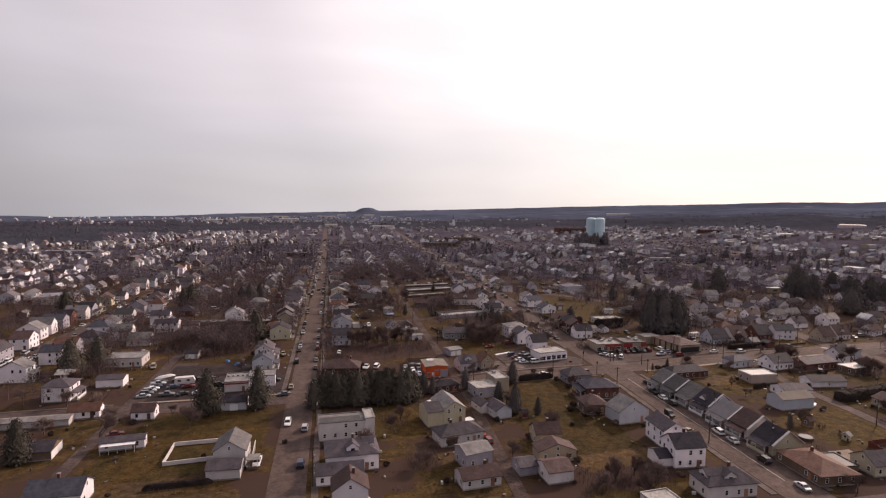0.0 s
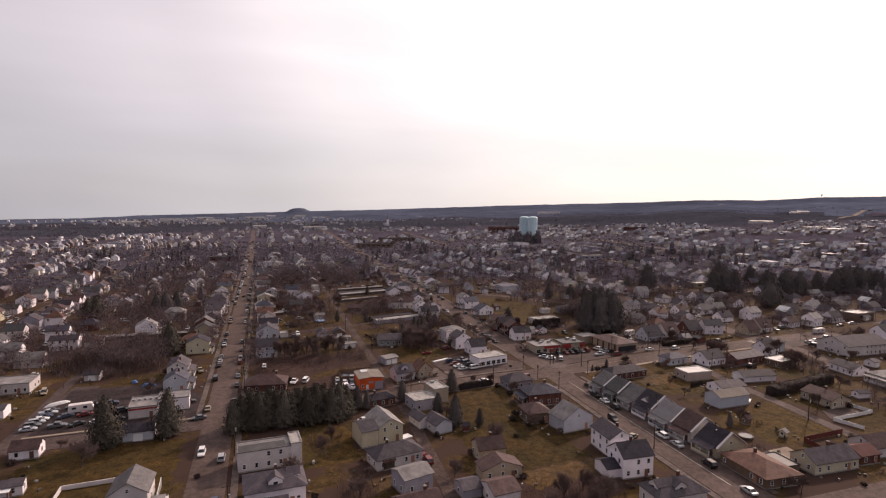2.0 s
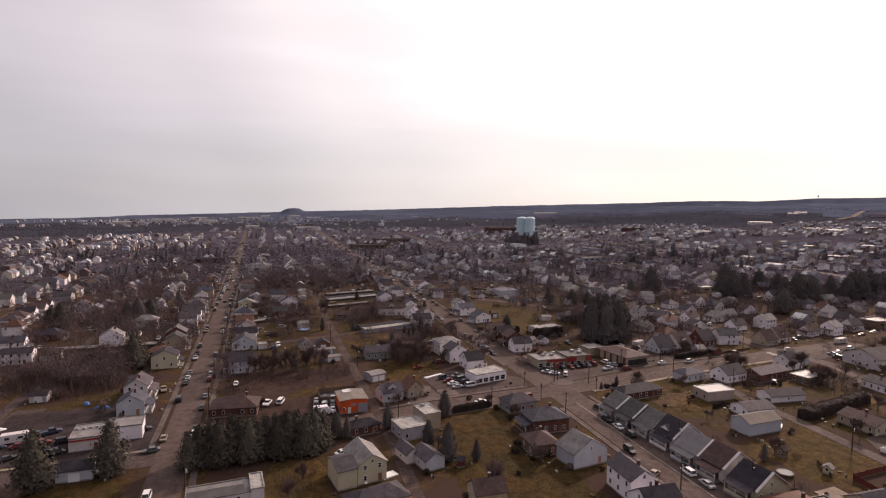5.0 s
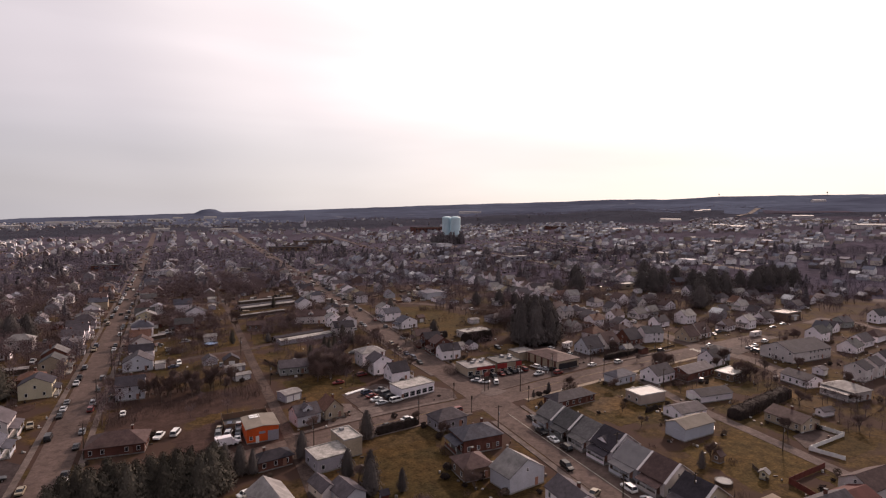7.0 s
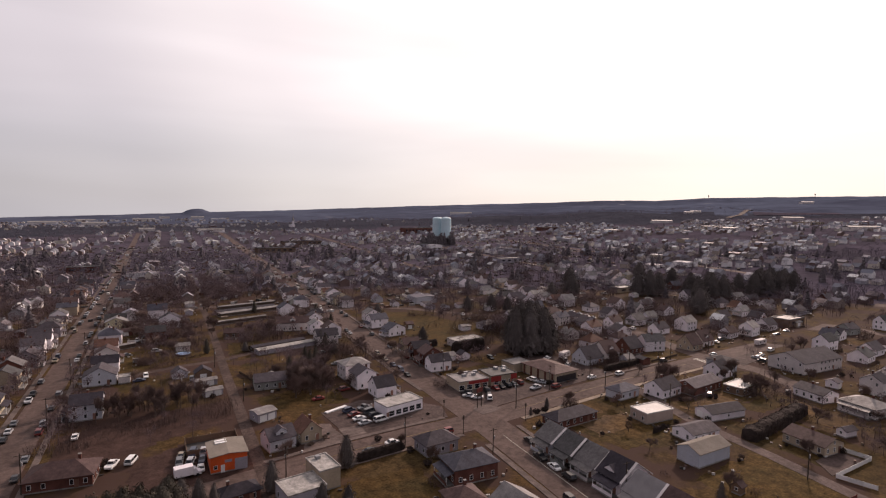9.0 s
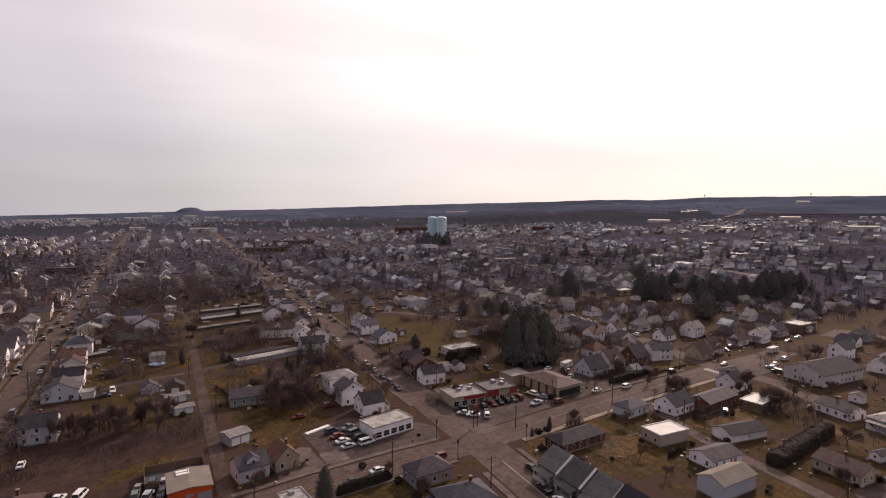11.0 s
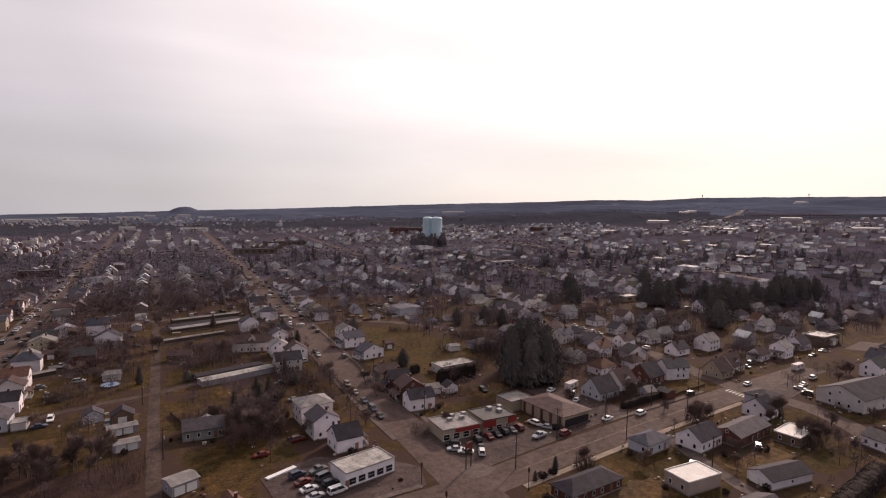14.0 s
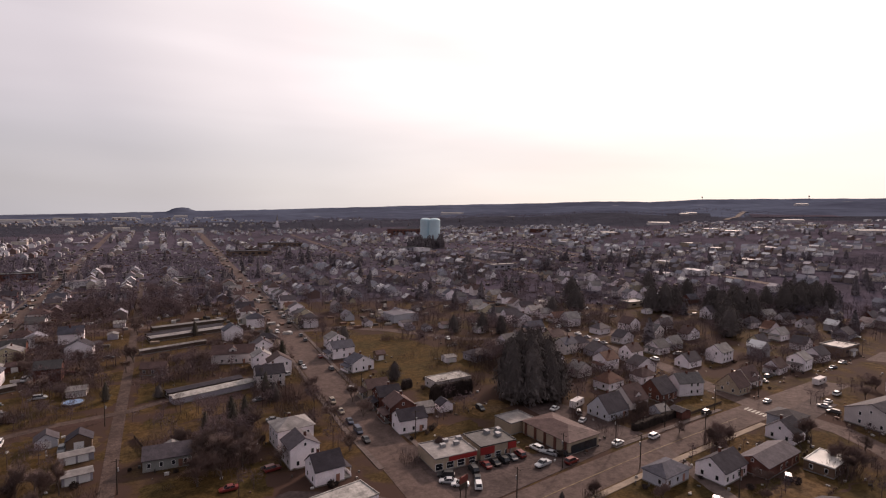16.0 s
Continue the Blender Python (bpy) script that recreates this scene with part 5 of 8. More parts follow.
h = house(1.6, 328, 12.5, 11, -2, 3.9, "gable", "y", 3.2, PALEBLUE, R_GREY, "pale blue house with a wide front gable", chim=False)
body(h, 4.0, 5.0, 2.4, "flat", "x", 0, OFFWHITE, R_WHITE, 8.4, -2.5)
house(2.5, 344, 11, 8, -2, 4.6, "gable", "x", 2.4, WHITE, R_DARK, "white house with a dark roof and side gable", dormers="")
house(3, 432.5, 12, 9, -2, 5.2, "gable", "y", 2.4, YELLOW, R_LIGHT, "pale yellow house with a front gable")
house(0, 411.5, 9, 8, -2, 3.6, "gable", "y", 2.4, WHITE, R_LIGHT, "white cottage with a front gable")
house(22, 405, 8, 5, -4, 2.8, "gable", "x", 1.4, WHITE, R_GREY, "small white outbuilding with a grey roof", chim=False)
garage(29.5, 321.2, 6.4, 5.6, 5, 2.5, "y", 1.8, PALEBLUE, R_GREY, "pale blue gabled garage")
garage(38, 317, 7.2, 6, 0, 2.6, "y", 2.0, BROWNW, R_DARK, "dark brown gabled garage")
garage(38, 306, 9.2, 4.2, 8, 2.3, "x", 0.5, GREY, R_LIGHT, "long shallow-roofed shed beside the alley", doors=2)
garage(39.2, 292.6, 7.6, 4.4, 8, 2.3, "x", 0.5, GREY, R_LIGHT, "shallow-roofed shed with stained pale roof", doors=2)
h = house(60.2, 293.8, 13.2, 9.6, -4, 3.2, "gable", "x", 2.2, GREENW, R_GREY, "low dark house with a grey roof and front gable", chim=False)
body(h, 6.0, 5.0, 3.2, "gable", "y", 1.6, GREENW, R_LIGHT, 1.0, 1.5, base=False)
garage(78.2, 347.4, 34, 6.0, 15, 2.3, "x", 0.5, GREY, R_WHITE, "long row of garages with a white roof", doors=0)
garage(76.0, 354.6, 32, 5.0, 15, 2.2, "x", 0.5, WOOD, R_DARK, "long narrow garage row beside the alley", doors=0)

# ---- corner store and the white houses behind it ----
h = house(94.6, 246.8, 16.4, 9.6, 11, 3.9, "flat", "x", 0, WHITE, R_WHITE, "white corner store with a flat white roof and shop windows", chim=False, sides="", doors="", name="corner_store", category="store")
for k in range(5):
    add_window(h, wall_point("s", 16.4 * 0.90, 9.6 * 0.85, -5.6 + k * 2.8, 0.7), 2.2, 1.8)
for k in range(2):
    add_window(h, wall_point("e", 16.4 * 0.90, 9.6 * 0.85, -1.9 + k * 3.2, 0.7), 2.2, 1.8)
part("door", cached("door", lambda: box_of(-0.5, 0.5, -0.09, 0.02, 0.1, 2.15).mesh("door", DOORM)), None, h, at=wall_point("s", 16.4 * 0.90, 9.6 * 0.85, -7.2, 0.1))
house(96, 265.2, 8.8, 9, 4, 4.2, "gable", "x", 3.0, WHITE, R_DARK, "white house with a steep charcoal roof", porches="e")
house(92.8, 277.6, 9.2, 9.6, 4, 5.8, "gable", "y", 2.4, WHITE, R_GREY, "white two-storey house with a front gable", chim=True)
house(93.6, 291, 12, 10.5, 4, 6.2, "hip", "x", 2.0, WHITE, R_LIGHT, "large white two-storey house with pale roof")
for k, (x0, y0, x1, y1, dd, rm) in enumerate(((52, 421, 86, 431, 2.6, R_LIGHT), (56, 448, 100, 461, 6.6, R_LIGHT), (55, 455, 99, 468.4, 6.2, R_DARK), (58, 474, 102, 484, 4.6, R_LIGHT), (0, 380, 13, 386, 3.4, R_LIGHT), (21, 438, 38, 450, 5.5, R_GREY))):
    garage((x0 + x1) / 2, (y0 + y1) / 2, math.hypot(x1 - x0, y1 - y0), dd, math.degrees(math.atan2(y1 - y0, x1 - x0)), 2.1, "x", 0.4, WOOD, rm, "long low garage row with a shallow roof", doors=0)
house(92, 391.5, 20, 11, -14, 4.8, "gable", "x", 3.0, OFFWHITE, R_BROWN, "long off-white house with a wide brown roof", dormers="s")
house(59.5, 386.5, 11, 7, -14, 3.0, "gable", "x", 1.8, BROWNW, R_BROWN, "low brown house with a brown roof beside the alley", chim=False)
garden_wall = thing("garden_wall", 0, 0, 0, 0, "low white wall across a back garden", "wall")
for a, b in (((9, 396.4), (23.5, 396.6)), ((23.5, 396.6), (24, 408))):
    part("wall_run", strip([a, b], -0.12, 0.12, -0.2, 1.1), OFFWHITE, garden_wall)
house(99.5, 351, 12, 11, -3, 5.4, "gable", "x", 2.6, OFFWHITE, R_DARK, "off-white house with a dark roof beside the street")
house(101.5, 377, 9, 9, -3, 5.4, "gable", "y", 2.4, WHITE, R_LIGHT, "white house with a pale roof")
house(106, 398, 10, 9, -3, 5.4, "gable", "y", 2.6, WHITE, R_GREY, "white gabled house beside the street")

# ---- west side of the wide street ----
house(92, 213.6, 11.8, 8.4, 4, 3.3, "hip", "x", 2.4, GREY, R_GREY, "grey house with a hipped grey roof on the corner", chim=False)
house(92.4, 196.2, 14, 10.5, -3, 4.3, "hip", "x", 2.4, BRICK, R_BLUE, "brick house with a dark blue-grey hipped roof", porches="w")
house(82.6, 182, 9, 9.5, -3, 3.4, "hip", "x", 2.4, BROWNW, R_BROWN, "brown house with a hipped brown roof")
house(90.6, 172.6, 12.8, 9, 6, 4.2, "gable", "y", 3.4, PALEBLUE, R_LIGHT, "pale blue-grey house with a wide gable end", chim=False, skip=0.85)
house(92.4, 154.2, 8, 12, -4, 5.6, "gable", "y", 2.2, WHITE, R_GREY, "long white two-storey house with a grey roof", skip=0.05)
h = house(89.0, 141.2, 10, 8.6, -4, 5.8, "gable", "x", 2.6, WHITE, R_DARK, "white two-storey house with a near-black roof", skip=0.35)
body(h, 4, 6, 2.8, "gable", "x", 1.2, WHITE, R_DARK, -6.5, 0.5)
house(88.8, 125.2, 15, 8.6, -2, 3.6, "hip", "x", 2.6, OFFWHITE, R_GREY, "off-white house with a grey hipped roof and dormers", dormers="sw")
house(67.4, 118.6, 8, 8, 5, 3.8, "flat", "x", 0, OFFWHITE, R_WHITE, "small flat-roofed building with stained white roof", chim=False)
house(56.4, 161, 8.6, 7.4, -3, 3.6, "gable", "x", 2.2, TAN, R_BROWN, "tan house with a brown roof", chim=True)
house(54.6, 150.2, 12, 6.6, -3, 3.0, "gable", "y", 2.0, TAN, R_BROWN, "low tan house with a brown roof", chim=False)
garage(50, 139.6, 8, 8.6, 4, 3.2, "x", 1.4, OFFWHITE, R_BROWN, "off-white garage with a brown roof", doors=0)
garage(43.4, 144, 5.6, 6.4, 4, 2.5, "x", 1.2, GREY, R_GREY, "small grey shed beside the alley", doors=0)

# ---- row of gabled houses on the east side of the wide street ----
for yy, xx, ln, rm, wm, hh, rs, lb in (
        (197.2, 123.9, 8.0, R_SAGE, PALEBLUE, 3.6, 2.6, "pale blue row house with a weathered grey-green roof"),
        (188.8, 124.0, 7.6, R_GREEN, GREENW, 3.9, 2.7, "grey-green row house with a dark grey-green roof"),
        (180.7, 124.5, 8.6, R_SAGE, OFFWHITE, 3.7, 2.7, "off-white row house with a weathered grey-green roof"),
        (171.9, 124.1, 8.8, R_DARK, WHITE, 3.8, 2.9, "white row house with a dark roof and a front gable"),
        (162.0, 123.1, 9.2, R_SILVER, PALEBLUE, 3.8, 2.7, "pale blue row house with a silver-grey roof"),
        (153.0, 123.0, 8.4, R_BROWN, OFFWHITE, 3.7, 2.7, "off-white row house with a brown roof"),
        (142.8, 122.2, 8.8, R_DARK, CREAM, 3.5, 2.8, "cream row house with a dark brown roof and gable end")):
    rs += 0.9
    hh += 0.25 if int(yy) % 2 else -0.15
    h = house(xx, yy + ln * 0.083, 11.6, (ln - 1.0) / 0.85, 1, hh, "gable", "y", rs, wm, rm, lb, porches="w", group="row houses", sides="sw", doors="w", chim=False)
    part("verge", gable_roof(10.5, 0.2, hh + 0.02, rs, "y", 0.36, 0.22), OFFWHITE, h, "pale verge board along the gable end", at=pose(0, -(ln - 1.0) * 0.5 - 0.36, 0))
    if 165 < yy < 178:
        dormer(h, "w", 10.4, ln - 1.0, hh - 0.6, rs, -0.6, WHITE, rm, 3.6)
h = house(121.5, 130.2, 12.4, 18.0, -4, 2.8, "hip", "y", 2.0, BROWNW, R_RUST, "long low brown house with a hipped rust-brown roof", chim=True, sides="sw", doors="w")
body(h, 5.0, 8.0, 2.5, "flat", "x", 0, BROWNW, R_TAR, 7.8, 1.0)
house(142.6, 127.2, 17.2, 9.0, -3, 3.2, "gable", "x", 2.4, CREAM, R_GREY, "cream house with a dark grey roof", chim=True, sides="sw")
house(156.2, 127.0, 8.0, 8.0, -3, 2.8, "gable", "x", 1.5, BRICK, R_RED, "low red brick house with a dull red roof", chim=False, sides="s")
house(166.8, 129.0, 14, 9.0, -3, 3.2, "gable", "x", 2.4, OFFWHITE, R_BROWN, "off-white house with a brown roof and white front gable", chim=False)
house(141.5, 212.0, 20, 8.4, 4, 2.8, "hip", "x", 2.0, BRICK, R_DARK, "long low brick house with a dark hipped roof", chim=False)

# ---- lots east of the row ----
h = house(156.8, 173.4, 15.2, 8.2, 1, 4.0, "gable", "x", 1.5, METALWALL, R_METAL, "pale blue-grey metal shed with a tan roof", chim=False, sides="", doors="", name="metal_shed", category="shed")
part("door", box_of(-1.4, 1.4, -0.08, 0.02, 0.05, 3.0), METALWALL, h, "wide metal sliding door", at=wall_point("w", 15.2 * 0.90, 8.2 * 0.85, 0.5, 0))
house(168.4, 201.6, 13.2, 8.8, -3, 3.5, "flat", "x", 0, BEIGE, R_BRIGHT, "cube-like beige building with a bright white roof", chim=False, sides="w", doors="", name="flat_building", category="building")
house(176.4, 222.2, 12, 8, 6, 3.2, "hip", "x", 1.8, PALEBLUE, R_BLUE, "pale blue bungalow with a hipped roof", chim=False)
house(192.2, 217, 13, 9.6, 6, 3.6, "gable", "x", 2.8, WHITE, R_DARK, "white cottage with a charcoal roof")
house(209.6, 214.2, 21, 9.8, 6, 3.3, "gable", "x", 1.8, BRICK, R_GREY, "long brick house with a grey roof", chim=False)
h = house(233.5, 222.6, 9, 10, 6, 3.6, "gable", "x", 3.2, WHITE, R_DARK, "white house with a dark roof on the corner")
body(h, 9, 9, 5.2, "hip", "x", 1.8, PALEBLUE, R_DARK, 8.5, 3.0)
house(222.5, 205.2, 13, 8.6, 8, 2.9, "flat", "x", 0, BROWNW, R_BRIGHT, "low flat-roofed building with white roof under a tree", chim=False)
garage(191.5, 192.2, 17, 8.4, -8, 2.6, "x", 1.5, WHITE, R_DARK, "long garage with a dark roof", doors=2, side="w")
house(168.4, 184.6, 13, 9.0, -3, 2.8, "gable", "x", 1.5, WHITE, R_GREY, "low white house with a shallow grey roof", chim=False)
house(193.6, 164, 10, 14.5, -4, 2.9, "gable", "y", 1.9, TAN, R_BROWN, "tan ranch house with a brown roof", chim=True)
house(240.6, 187.4, 9, 14, -10, 3.2, "gable", "y", 1.8, WHITE, R_GREY, "long white bungalow with a grey roof")
house(240.5, 171, 11, 14, -6, 3.6, "hip", "y", 2.2, OFFWHITE, R_LIGHT, "off-white house with a pale hipped roof and porch", porches="w")
house(281.5, 213.5, 31, 19, -3, 5.0, "gable", "x", 3.4, OFFWHITE, R_DARK, "large off-white hall with a dark green-grey roof", chim=False, name="hall", category="building", skip=0.5)
house(269, 180, 9, 9, 5, 5.4, "gable", "x", 2.4, OFFWHITE, R_DARK, "off-white townhouse with a dark roof", group="townhouses")
house(281, 181, 9, 9, 5, 5.4, "gable", "x", 2.4, OFFWHITE, R_DARK, "off-white townhouse with a dark roof", group="townhouses")
garage(261.5, 190.6, 5, 5, 5, 2.6, "x", 1.0, WHITE, R_GREY, "small white shed beside the hall", doors=1)

# ---- shops north of the main road ----
h = house(130.0, 259.6, 14.6, 13, -2, 3.6, "flat", "x", 0, TAN, R_LIGHT, "tan shop with a white flat roof and red sign band", chim=False, sides="", doors="s", name="shop", category="shop")
part("sign_band", box_of(-2.4, 6.4, -5.75, -5.5, 2.5, 3.7), REDPAINT, h, "red sign band")
for k in range(4):
    add_window(h, wall_point("s", 14.6 * 0.90, 13 * 0.85, -5.4 + k * 3.4, 0.5), 2.3, 1.9)
for k in range(4):
    part("roof_unit", box_of(-0.8, 0.8, -0.6, 0.6, 3.7, 4.6), STEEL, h, at=pose(-1 + k * 2.2, 1 + (k % 2) * 2.6, 0))
h = house(144.2, 259.2, 13.4, 12, -2, 4.0, "flat", "x", 0, TAN, R_TAR, "tan shop with a dark flat roof and red panels", chim=False, sides="", doors="s", name="shop", category="shop")
part("sign_band", box_of(-6.2, -1.5, -5.3, -5.05, 1.8, 3.9), REDPAINT, h, "dark red facade panel")
part("sign_band", box_of(3.2, 6.0, -5.3, -5.05, 2.0, 4.0), REDPAINT, h, "red facade panel")
for k in range(3):
    add_window(h, wall_point("s", 13.4 * 0.90, 12 * 0.85, -3.6 + k * 3.4, 0.5), 2.1, 1.6)
for k in range(3):
    part("roof_unit", box_of(-0.7, 0.7, -0.9, 0.9, 4.1, 5.0), STEEL, h, at=pose(1 + k * 2.0, 3 - (k % 2) * 3, 0))
h = house(168.4, 256.4, 14.6, 23, 5, 4.0, "hip", "y", 1.8, TAN, R_BROWN, "long tan brick building with a low brown roof", chim=False, sides="", doors="", name="commercial_building", category="building")
part("shopfront", box_of(-5.5, 5.5, -9.95, -9.72, 0.4, 2.9), GLASS, h, "dark glazed shopfront")
for k in range(5):
    part("pier", box_of(-6.75, -6.5, -9.0 + k * 4.2, -8.0 + k * 4.2, 0, 3.9), BRICK, h, "red-brown brick pier")
body(h, 10, 8, 3.6, "flat", "x", 0, TAN, R_LIGHT, -6, 14.5)

# ---- east side of the wide street, beyond the shops ----
house(130, 284, 10.6, 8, -3, 4.6, "gable", "x", 2.4, WHITE, R_DARK, "white house with a dark roof behind the shop", dormers="")
house(131, 294.6, 9.6, 9.6, -3, 5.4, "gable", "y", 2.8, BRICK, R_BROWN, "red brick house with a brown gabled roof", porches="w")
house(132, 306.8, 9.6, 9, -3, 5.0, "gable", "x", 2.6, BRICK, R_DARK, "red brick house with a dark roof", porches="w")
house(132.6, 319, 9.6, 9, -3, 4.2, "gable", "x", 2.4, TAN, R_BROWN, "tan house with a brown roof", porches="w")
house(139, 354, 12, 9, 10, 4.2, "gable", "y", 2.6, WHITE, R_BLUE, "white house with a blue-grey roof", porches="w")
house(138.6, 378, 12, 10, 4, 5.2, "gable", "x", 2.6, WHITE, R_BLUE, "white two-storey house with a blue-grey roof", porches="w")
house(142, 397, 10, 9, 4, 5.0, "gable", "y", 2.4, WHITE, R_LIGHT, "white house with a pale roof")
house(163.6, 317.4, 19, 9.6, 4, 3.4, "flat", "x", 0, OFFWHITE, R_WHITE, "low off-white building with a white flat roof", chim=False, name="flat_building", category="building")
garage(153.5, 365, 5, 5, 0, 3.0, "x", 1.2, BROWNW, R_BROWN, "small brown barn in a field", doors=1)
house(196, 345, 13, 10, 10, 3.2, "hip", "x", 2.0, GREY, R_GREY, "low grey house standing among tall trees")

# ---- capes along the side street ----
for k, (xx, yy, ww, dd, rr, wm, rm, rg, lb) in enumerate((
        (197.5, 263.5, 12, 9.4, 5, PALEBLUE, R_GREY, "x", "pale blue cape house with a steep grey roof"),
        (212.5, 267.5, 10.5, 10, 5, OFFWHITE, R_BROWN, "x", "off-white cape house with a steep brown roof"),
        (229.5, 268.5, 11, 10, 5, BRICK, R_GREY, "x", "brick cape house with a steep grey roof"),
        (263, 259, 10, 9, 5, TAN, R_BROWN, "x", "tan bungalow with a brown roof"),
        (276, 262, 11, 9, 5, OFFWHITE, R_BROWN, "x", "off-white bungalow with a brown roof"))):
    house(xx, yy, ww, dd * 1.15, rr, 3.2, "gable", rg, 4.6, wm, rm, lb, group="cape houses", dormers="s" if k in (1, 4) else "")

# ---- water tanks ----
for k, (tx, ty) in enumerate(((492, 968), (500, 950))):
    tank = thing("water_tank", tx, ty, 0, 0, "tall pale blue cylindrical water tank with a domed top", "water tank", "water tanks")
    b = Build()
    b.tube((0, 0, -0.5), (0, 0, 45.5), 9.2, 9.2, 40)
    part("shell", b, TANKP, tank)
    b = Build()
    for j in range(5):
        a0, a1 = j * math.pi / 10, (j + 1) * math.pi / 10
        b.tube((0, 0, 45.5 + 3.4 * math.sin(a0)), (0, 0, 45.5 + 3.4 * math.sin(a1)), 9.2 * math.cos(a0), max(0.05, 9.2 * math.cos(a1)), 40, caps=False)
    part("dome", b, TANKP, tank)
    b = Build()
    b.tube((0, 0, 44.4), (0, 0, 44.8), 9.45, 9.45, 40)
    part("rim_rail", b, TANKP, tank)

# ---- trees near the path ----
def off_road_early(x, y):
    """Whether a place lies clear of the main streets and of what is built."""
    for pts, hw in ((LEFT, 7), (RIGHT, 8), (ALLEY, 3.5), (EAST, 6)):
        if abs(float(np.interp(y, [p[1] for p in pts], [p[0] for p in pts])) - x) < hw + 5:
            return False
    if abs(float(np.interp(x, [p[0] for p in MAIN], [p[1] for p in MAIN])) - y) < 14:
        return False
    return is_free(x, y, 4) and not (70 < x < 178 and 228 < y < 262) and not (-72 < x < -20 and 150 < y < 262) and not (8 < x < 46 and 218 < y < 252)



for k in range(15):
    conifer(-12.0 + k * 2.5, 199.5 + (k % 3) * 1.3, 10.2 + (k * 37 % 7) * 0.35, 1.75, "tall dark conifer in a dense row", group="conifer row")
for k in range(12):
    conifer(-10 + k * 2.9, 204.4 + (k % 2) * 1.5, 9.8 + (k * 3 % 5) * 0.4, 1.8, "tall dark conifer in a dense row", group="conifer row")
for x, y, hh, wd in ((-30.6, 202.8, 14.5, 1.0), (-46.4, 199.6, 15, 1.05), (-88.5, 172, 12, 1.0), (-108, 254, 14, 1.2), (-101, 262, 13, 1.2), (-112, 262, 12, 1.1), (-42.5, 304, 15, 1.2), (-160, 378, 16, 1.2), (-94, 398, 15, 1.2), (-100, 404, 13, 1.2)):
    conifer(x, y, hh, wd * 1.65)
for x, y, hh in ((55, 183, 9), (57.5, 190, 8), (62.5, 181, 6), (52.5, 193.5, 8), (65, 214, 9), (24.5, 210.5, 8), (28, 208, 8), (31, 206.5, 7), (44.6, 210, 8), (139.6, 155.4, 5), (142, 224, 4), (133, 221.5, 3)):
    conifer(x, y, hh, 1.15 if hh > 7.5 else 0.9, broad=True)
for x, y, hh in ((172, 287, 21), (178, 284, 24), (185, 282, 22), (190, 284, 20), (176, 293, 25), (184, 292, 27), (192, 292, 24), (198, 298, 22), (186, 302, 26), (194, 306, 25), (202, 310, 23), (206, 319, 20), (180, 300, 24), (210, 324, 18)):
    conifer(x + 3.5, y + 1.0, hh * 0.88, 1.25, "very tall dark spruce in a dense stand", group="spruce stand", broad=True)
EASTERN_CONIFERS_A = [(352, 318, 19), (368, 330, 20), (376, 336, 20), (372, 390, 20), (380, 385, 22), (388, 383, 20), (322, 413, 20), (432, 406, 18), (452, 342, 20), (462, 338, 22), (472, 334, 21), (483, 329, 20), (446, 352, 18), (468, 350, 20), (350, 448, 20), (395, 352, 20), (404, 346, 22), (412, 342, 21), (400, 362, 21), (411, 354, 22), (476, 352, 20), (486, 348, 20), (496, 344, 19), (-58, 410, 15), (-52, 414, 14), (-64, 414, 13), (440, 450, 18), (300, 412, 14)]
EASTERN_CONIFERS_B = [(230, 392, 12), (238, 384, 11), (214, 398, 11), (150, 405, 9), (147, 333, 8), (96, 348, 8), (97, 330, 7), (60, 352, 5)]
for x, y, hh in EASTERN_CONIFERS_A + EASTERN_CONIFERS_B:
    conifer(x, y, hh * 0.95, 1.6, broad=True)
for x, y, hh in ((75, 301, 8), (79.5, 306, 9.5), (84, 313, 9), (80.5, 318, 8), (71.5, 309, 7), (95.6, 338, 8.5), (112, 414, 10), (112.5, 384, 9), (81, 452, 8), (43.0, 356, 7)):
    conifer(x, y, hh, 1.25, "slender dark conifer beside a house")
YARD_TREES_A = [(-73, 184, 10), (-100, 186, 8), (-57, 199, 5), (12.5, 173, 7.5), (16, 185, 6), (61.6, 164, 9), (-49.5, 188, 9), (65, 134.5, 8), (147, 158, 7), (58, 131, 7), (75, 131, 8), (72, 137, 7), (43, 152, 6), (18, 150, 7), (22, 155, 6), (150.5, 221, 7), (222, 199, 8), (208, 150, 7), (214, 172, 8), (228, 160, 8), (186, 200, 6), (196, 206, 7), (246, 205, 7), (254, 178, 8), (262, 200, 7), (166, 214, 6), (152, 196, 5), (148, 184, 5), (206, 240, 6), (300, 228, 7), (318, 232, 8)]
YARD_TREES_B = [(-90, 190, 8), (-82, 207, 9), (-104, 190, 9), (-96, 160, 8), (233, 214, 11), (228, 200, 9), (209, 229, 9), (213, 231, 8), (205, 226, 7), (131, 262, 7), (120.5, 300, 8), (122, 315, 8), (110, 300, 8), (111, 330, 9), (113, 372, 8), (67, 282, 10), (72, 276, 10), (70, 290, 11), (76, 284, 10), (74, 296, 10), (80, 292, 9), (66, 300, 9), (6, 285, 9), (12, 283, 9), (17, 285, 10), (22, 282, 9), (27, 284, 10), (31, 288, 9)]
